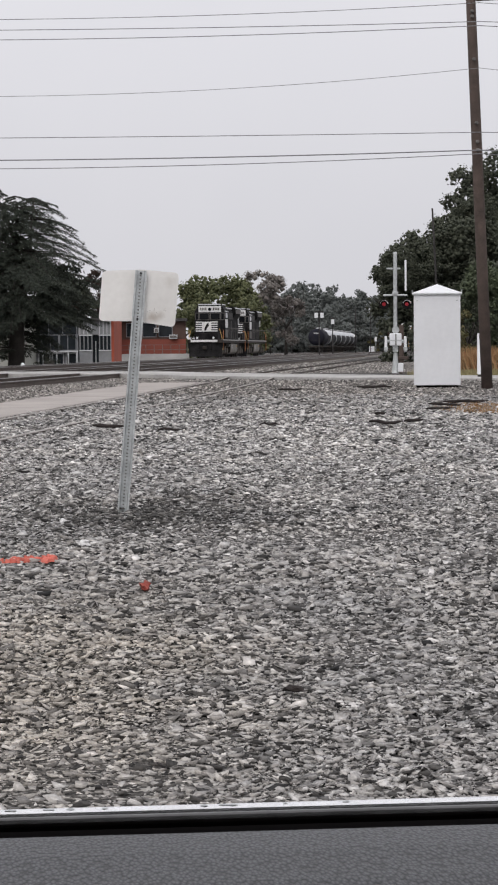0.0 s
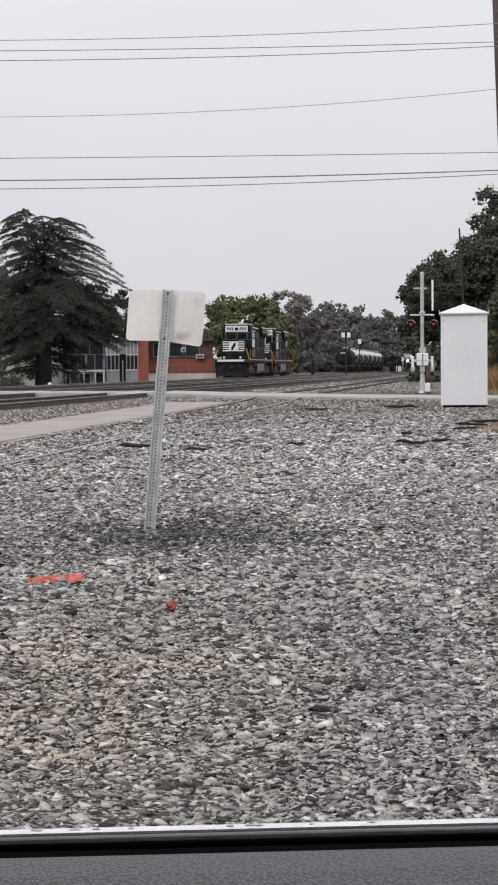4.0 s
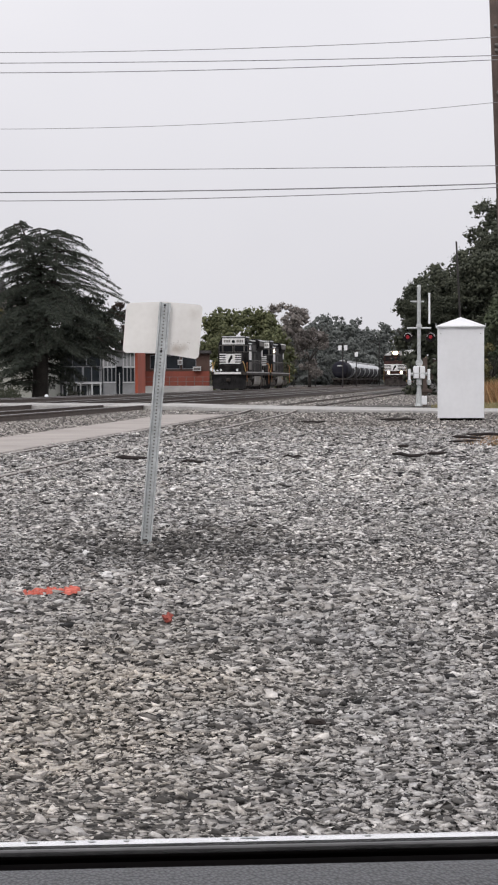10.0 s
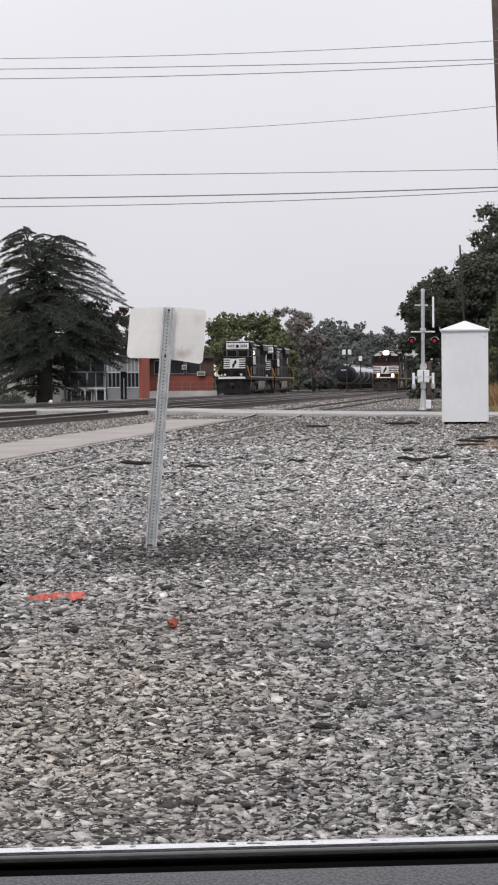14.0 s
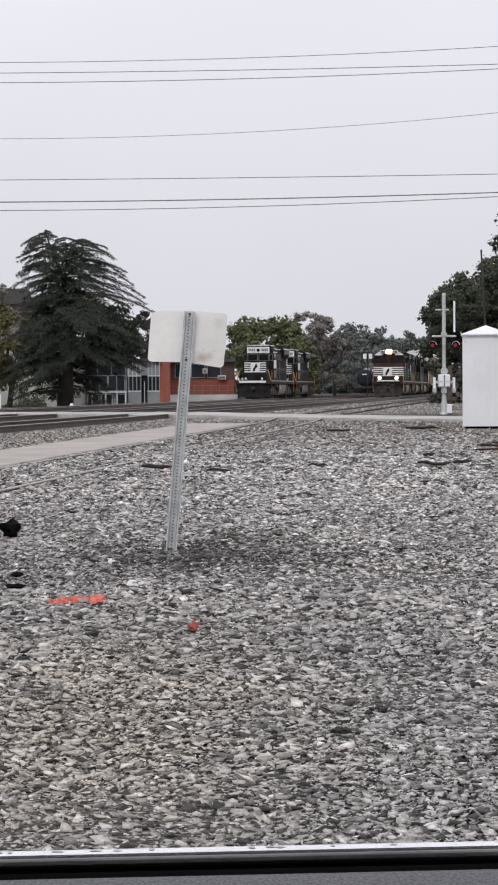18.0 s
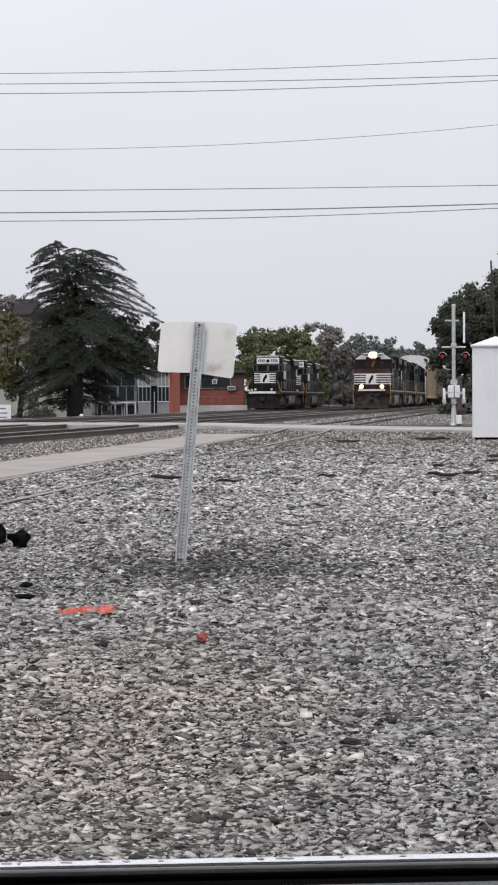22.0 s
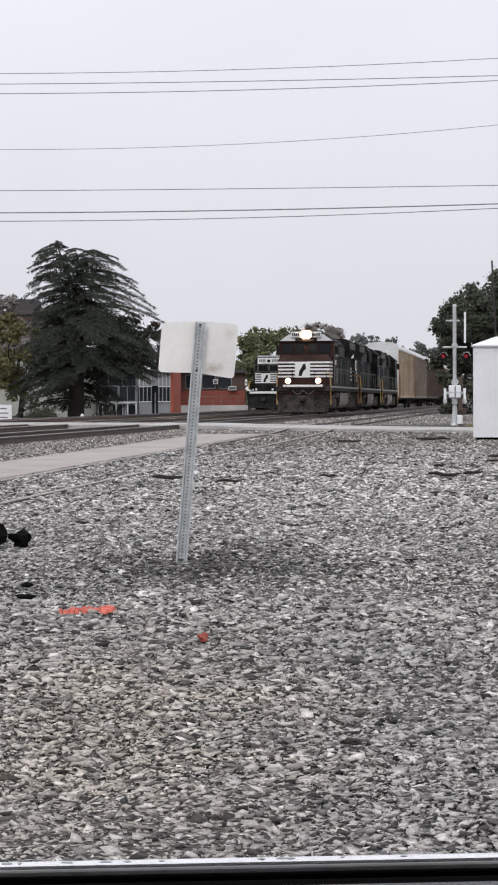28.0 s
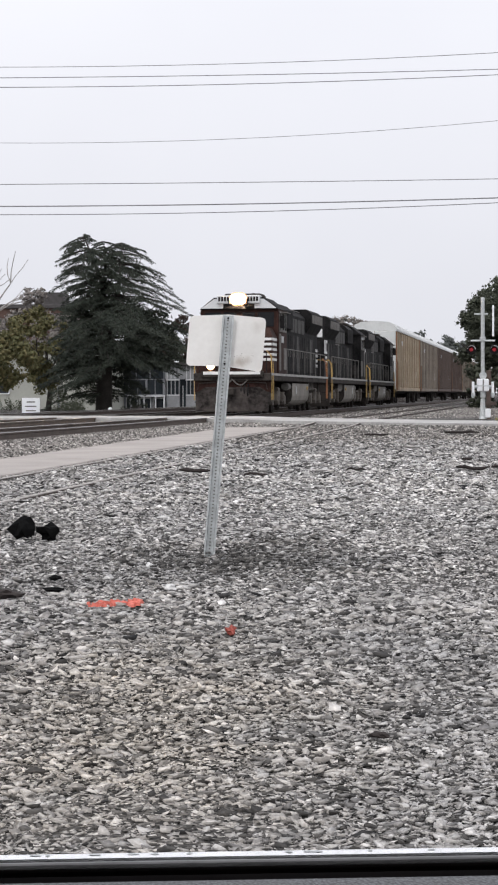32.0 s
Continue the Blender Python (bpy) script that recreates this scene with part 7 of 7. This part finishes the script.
def ballast_bank(y0, y1, o0, o1):
    def sample(rg, n):
        y = rg.uniform(y0, y1, n)
        o = rg.uniform(o0, o1, n)
        z = np.interp(o, [-2.5, -1.75, 1.75, 2.5, 2.9], [-0.1, 0.24, 0.24, -0.05, 0.05]) + np.where(o > 2.3, np.interp(y, [0, 20, 59, 76], [0, 0, 0.17, 0.28]) * 0.6, 0)
        z = np.where(o > 1.75, np.interp(o, [1.75, 2.65], [0.0, 1.0]) * (np.interp(y, [0, 20, 59, 76], [0, 0, 0.17, 0.28]) + 0.02 - 0.24) + 0.24, z)
        return A0 + SLOPE * y + o * 1.0052, y, z
    return sample


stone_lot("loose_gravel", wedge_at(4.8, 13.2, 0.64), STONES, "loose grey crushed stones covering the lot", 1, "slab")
stone_field("dark_gravel", 900, round_post, (0.012, 0.036), DARKST, "darker stones round the foot of the sign post", 7, True, 0.8)
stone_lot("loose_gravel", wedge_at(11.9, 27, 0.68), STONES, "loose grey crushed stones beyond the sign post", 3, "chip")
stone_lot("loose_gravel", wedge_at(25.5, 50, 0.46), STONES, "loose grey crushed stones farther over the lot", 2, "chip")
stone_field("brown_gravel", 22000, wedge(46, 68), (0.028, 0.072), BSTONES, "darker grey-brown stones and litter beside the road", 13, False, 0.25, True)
stone_field("yard_stones", 42000, beyond_road, (0.035, 0.095), BSTONES, "rough stones between the tracks beyond the road", 8, False, 0.25, True)
stone_field("strip_grit", 15000, ballast_bank(24, 64, 2.75, 4.55), (0.008, 0.024), BSTONES, "grit and small stones strewn over the paved strip", 14, False, 0.25, True)
stone_field("ballast_stones", 22000, ballast_bank(36, 73, 0.85, 2.75), (0.03, 0.075), BSTONES, "grey-brown ballast stones along the rails", 4, False, 0.25, True)


# ---- the car door under the camera ----
def parked_car():
    t = thing("parked_car", pose(0, 0.705, 0.0, 0, 0, 5.6), "parked car whose grey door carries a wet bright trim", "car")
    # panel: padded top that rolls over towards the seat, then drops
    prof = [(-0.012, 1.0418), (-0.0135, 1.0432), (-0.020, 1.0434), (-0.040, 1.0432), (-0.070, 1.0412), (-0.11, 1.036), (-0.145, 1.018), (-0.160, 0.985), (-0.164, 0.93), (-0.15, 0.60), (-0.12, 0.34), (-0.012, 0.34)]
    g = G().prismx(prof, -0.62, 0.62)
    part("door_panel", g, VINYL, t, "grained dark grey vinyl door top")
    part("inner_seal", G().prismx([(-0.0135, 1.02), (-0.0118, 1.0405), (-0.010, 1.0424), (-0.004, 1.0430), (0.0, 1.0415), (0.002, 1.02)], -0.62, 0.62), RUBBER, t, "black rubber window seal")
    part("glass_slot", G().box(-0.62, 0.62, 0.002, 0.008, 0.9, 1.036), RUBBER, t)
    part("outer_seal", G().prismx([(0.008, 1.02), (0.008, 1.0418), (0.0085, 1.0424), (0.0102, 1.0424), (0.0102, 1.02)], -0.62, 0.62), RUBBER, t)
    lip = G().prismx([(0.0103, 1.02), (0.0103, 1.0428), (0.0107, 1.0436), (0.0115, 1.0441), (0.0128, 1.0442), (0.0134, 1.0438), (0.0134, 1.02)], -0.62, 0.62)
    part("trim_lip", lip, TRIMLIP, t, "dull grey lip below the bright trim")
    part("trim_groove", G().box(-0.62, 0.62, 0.0135, 0.0149, 1.02, 1.0436), RUBBER, t)
    part("belt_trim", G().prismx([(0.0150, 1.02), (0.0150, 1.0441), (0.0154, 1.0447), (0.0166, 1.0452), (0.0182, 1.0453), (0.0200, 1.0453), (0.0214, 1.0446), (0.026, 1.02)], -0.62, 0.62), CHROME, t, "bright wet outer trim")
    part("outer_skin", G().prismx([(0.028, 1.03), (0.05, 1.0), (0.09, 0.85), (0.10, 0.6), (0.07, 0.32), (0.0, 0.30), (0.0, 1.03)], -0.62, 0.62), CARPAINT, t)
    rg = np.random.default_rng(12)
    for k in range(22):
        x = rg.uniform(-0.16, 0.16)
        a, b = rg.uniform(0.0006, 0.0022), rg.uniform(0.0002, 0.0004)
        drop = G().poly([(x + a * math.cos(6.283 * q / 8), 0.0178 + 0.0012 * math.sin(6.283 * q / 8) + rg.uniform(-0.0004, 0.0004), 1.0454) for q in range(8)] + [(x, 0.0178, 1.0454 + b)], [(q, (q + 1) % 8, 8) for q in range(8)])
        part("water_drop", drop, GALV, t)
    # sill and wheels that carry the door
    part("rocker_panel", G().box(-1.4, 1.4, -0.08, 0.06, 0.2, 0.32, 0.03), CARPAINT, t)
    # the unseen rest of the car, which closes round the seat, added to shade the door
    part("roof", G().prism([(-0.95, 1.42), (-0.6, 1.47), (0.9, 1.47), (1.25, 1.41), (1.25, 1.45), (0.9, 1.51), (-0.6, 1.51), (-0.95, 1.46)], -1.62, -0.12), CARPAINT, t)
    part("headliner", G().box(-0.58, 0.88, -1.58, -0.16, 1.44, 1.46), LGREY, t, "pale grey cloth headliner")
    part("window_frame", G().box(-0.66, 0.72, -0.17, -0.12, 1.39, 1.47, 0.01), CARPAINT, t)
    part("floor_pan", G().box(-1.3, 1.3, -1.66, -0.02, 0.22, 0.28), RUBBER, t)
    part("far_door", G().box(-1.3, 1.3, -1.72, -1.62, 0.25, 1.02, 0.03), CARPAINT, t)
    for x, y in ((-0.66, -0.03), (0.66, -0.03), (-0.66, -1.68), (0.66, -1.68)):
        lean = -0.5 if x < 0 else 0.28
        part("roof_pillar", G().tube([(x + lean, y, 0.95), (x, y * 0.9 - (0.11 if y > -1 else 0.0), 1.43)], 0.035, 8), CARPAINT, t)
    part("dashboard", G().box(-1.3, -1.0, -1.62, -0.05, 0.5, 0.98, 0.08), RUBBER, t)
    part("rear_shelf", G().box(1.15, 1.4, -1.62, -0.05, 0.3, 0.98, 0.06), RUBBER, t)
    part("bonnet", G().prismx([(-1.70, 0.35), (-1.68, 0.80), (-1.5, 0.93), (-0.15, 0.93), (0.03, 0.80), (0.05, 0.35)], -2.35, -1.25), CARPAINT, t)
    part("boot", G().prismx([(-1.70, 0.35), (-1.68, 0.85), (-1.5, 1.0), (-0.15, 1.0), (0.03, 0.85), (0.05, 0.35)], 1.38, 2.15), CARPAINT, t)
    for x in (-1.62, 1.62):
        for y in (-1.72, -0.13):
            part("tyre", G().tube([(x, y, 0.31), (x, y + 0.2, 0.31)], 0.31, 20), RUBBER, t)


parked_car()


# ---- motion ----
TRAIN_START, TRAIN_SPEED = 378.9, 9.30  # metres ahead of the camera at 0 s, metres a second


def motions():
    for ob, back in train:
        rows = []
        for k in range(17):
            t = 2.0 * k
            m = lay(0.0, TRAIN_START - TRAIN_SPEED * t + back * CS, RZ)
            # the second and third engines run hood first
            rows.append((t, m @ pose(0, 0, 0, 0, 0, 180) if ob in (second, third) else m))
        walk(ob, rows)
    # the leader's wheels roll
    for b in lead.children:
        for w in b.children:
            if w.name.startswith("wheel"):
                x, y, z = w.matrix_basis.translation
                walk(w, [(k / 15, pose(x, y, z, math.degrees(TRAIN_SPEED * k / 15 / 0.51) % 360)) for k in range(481)])


motions()
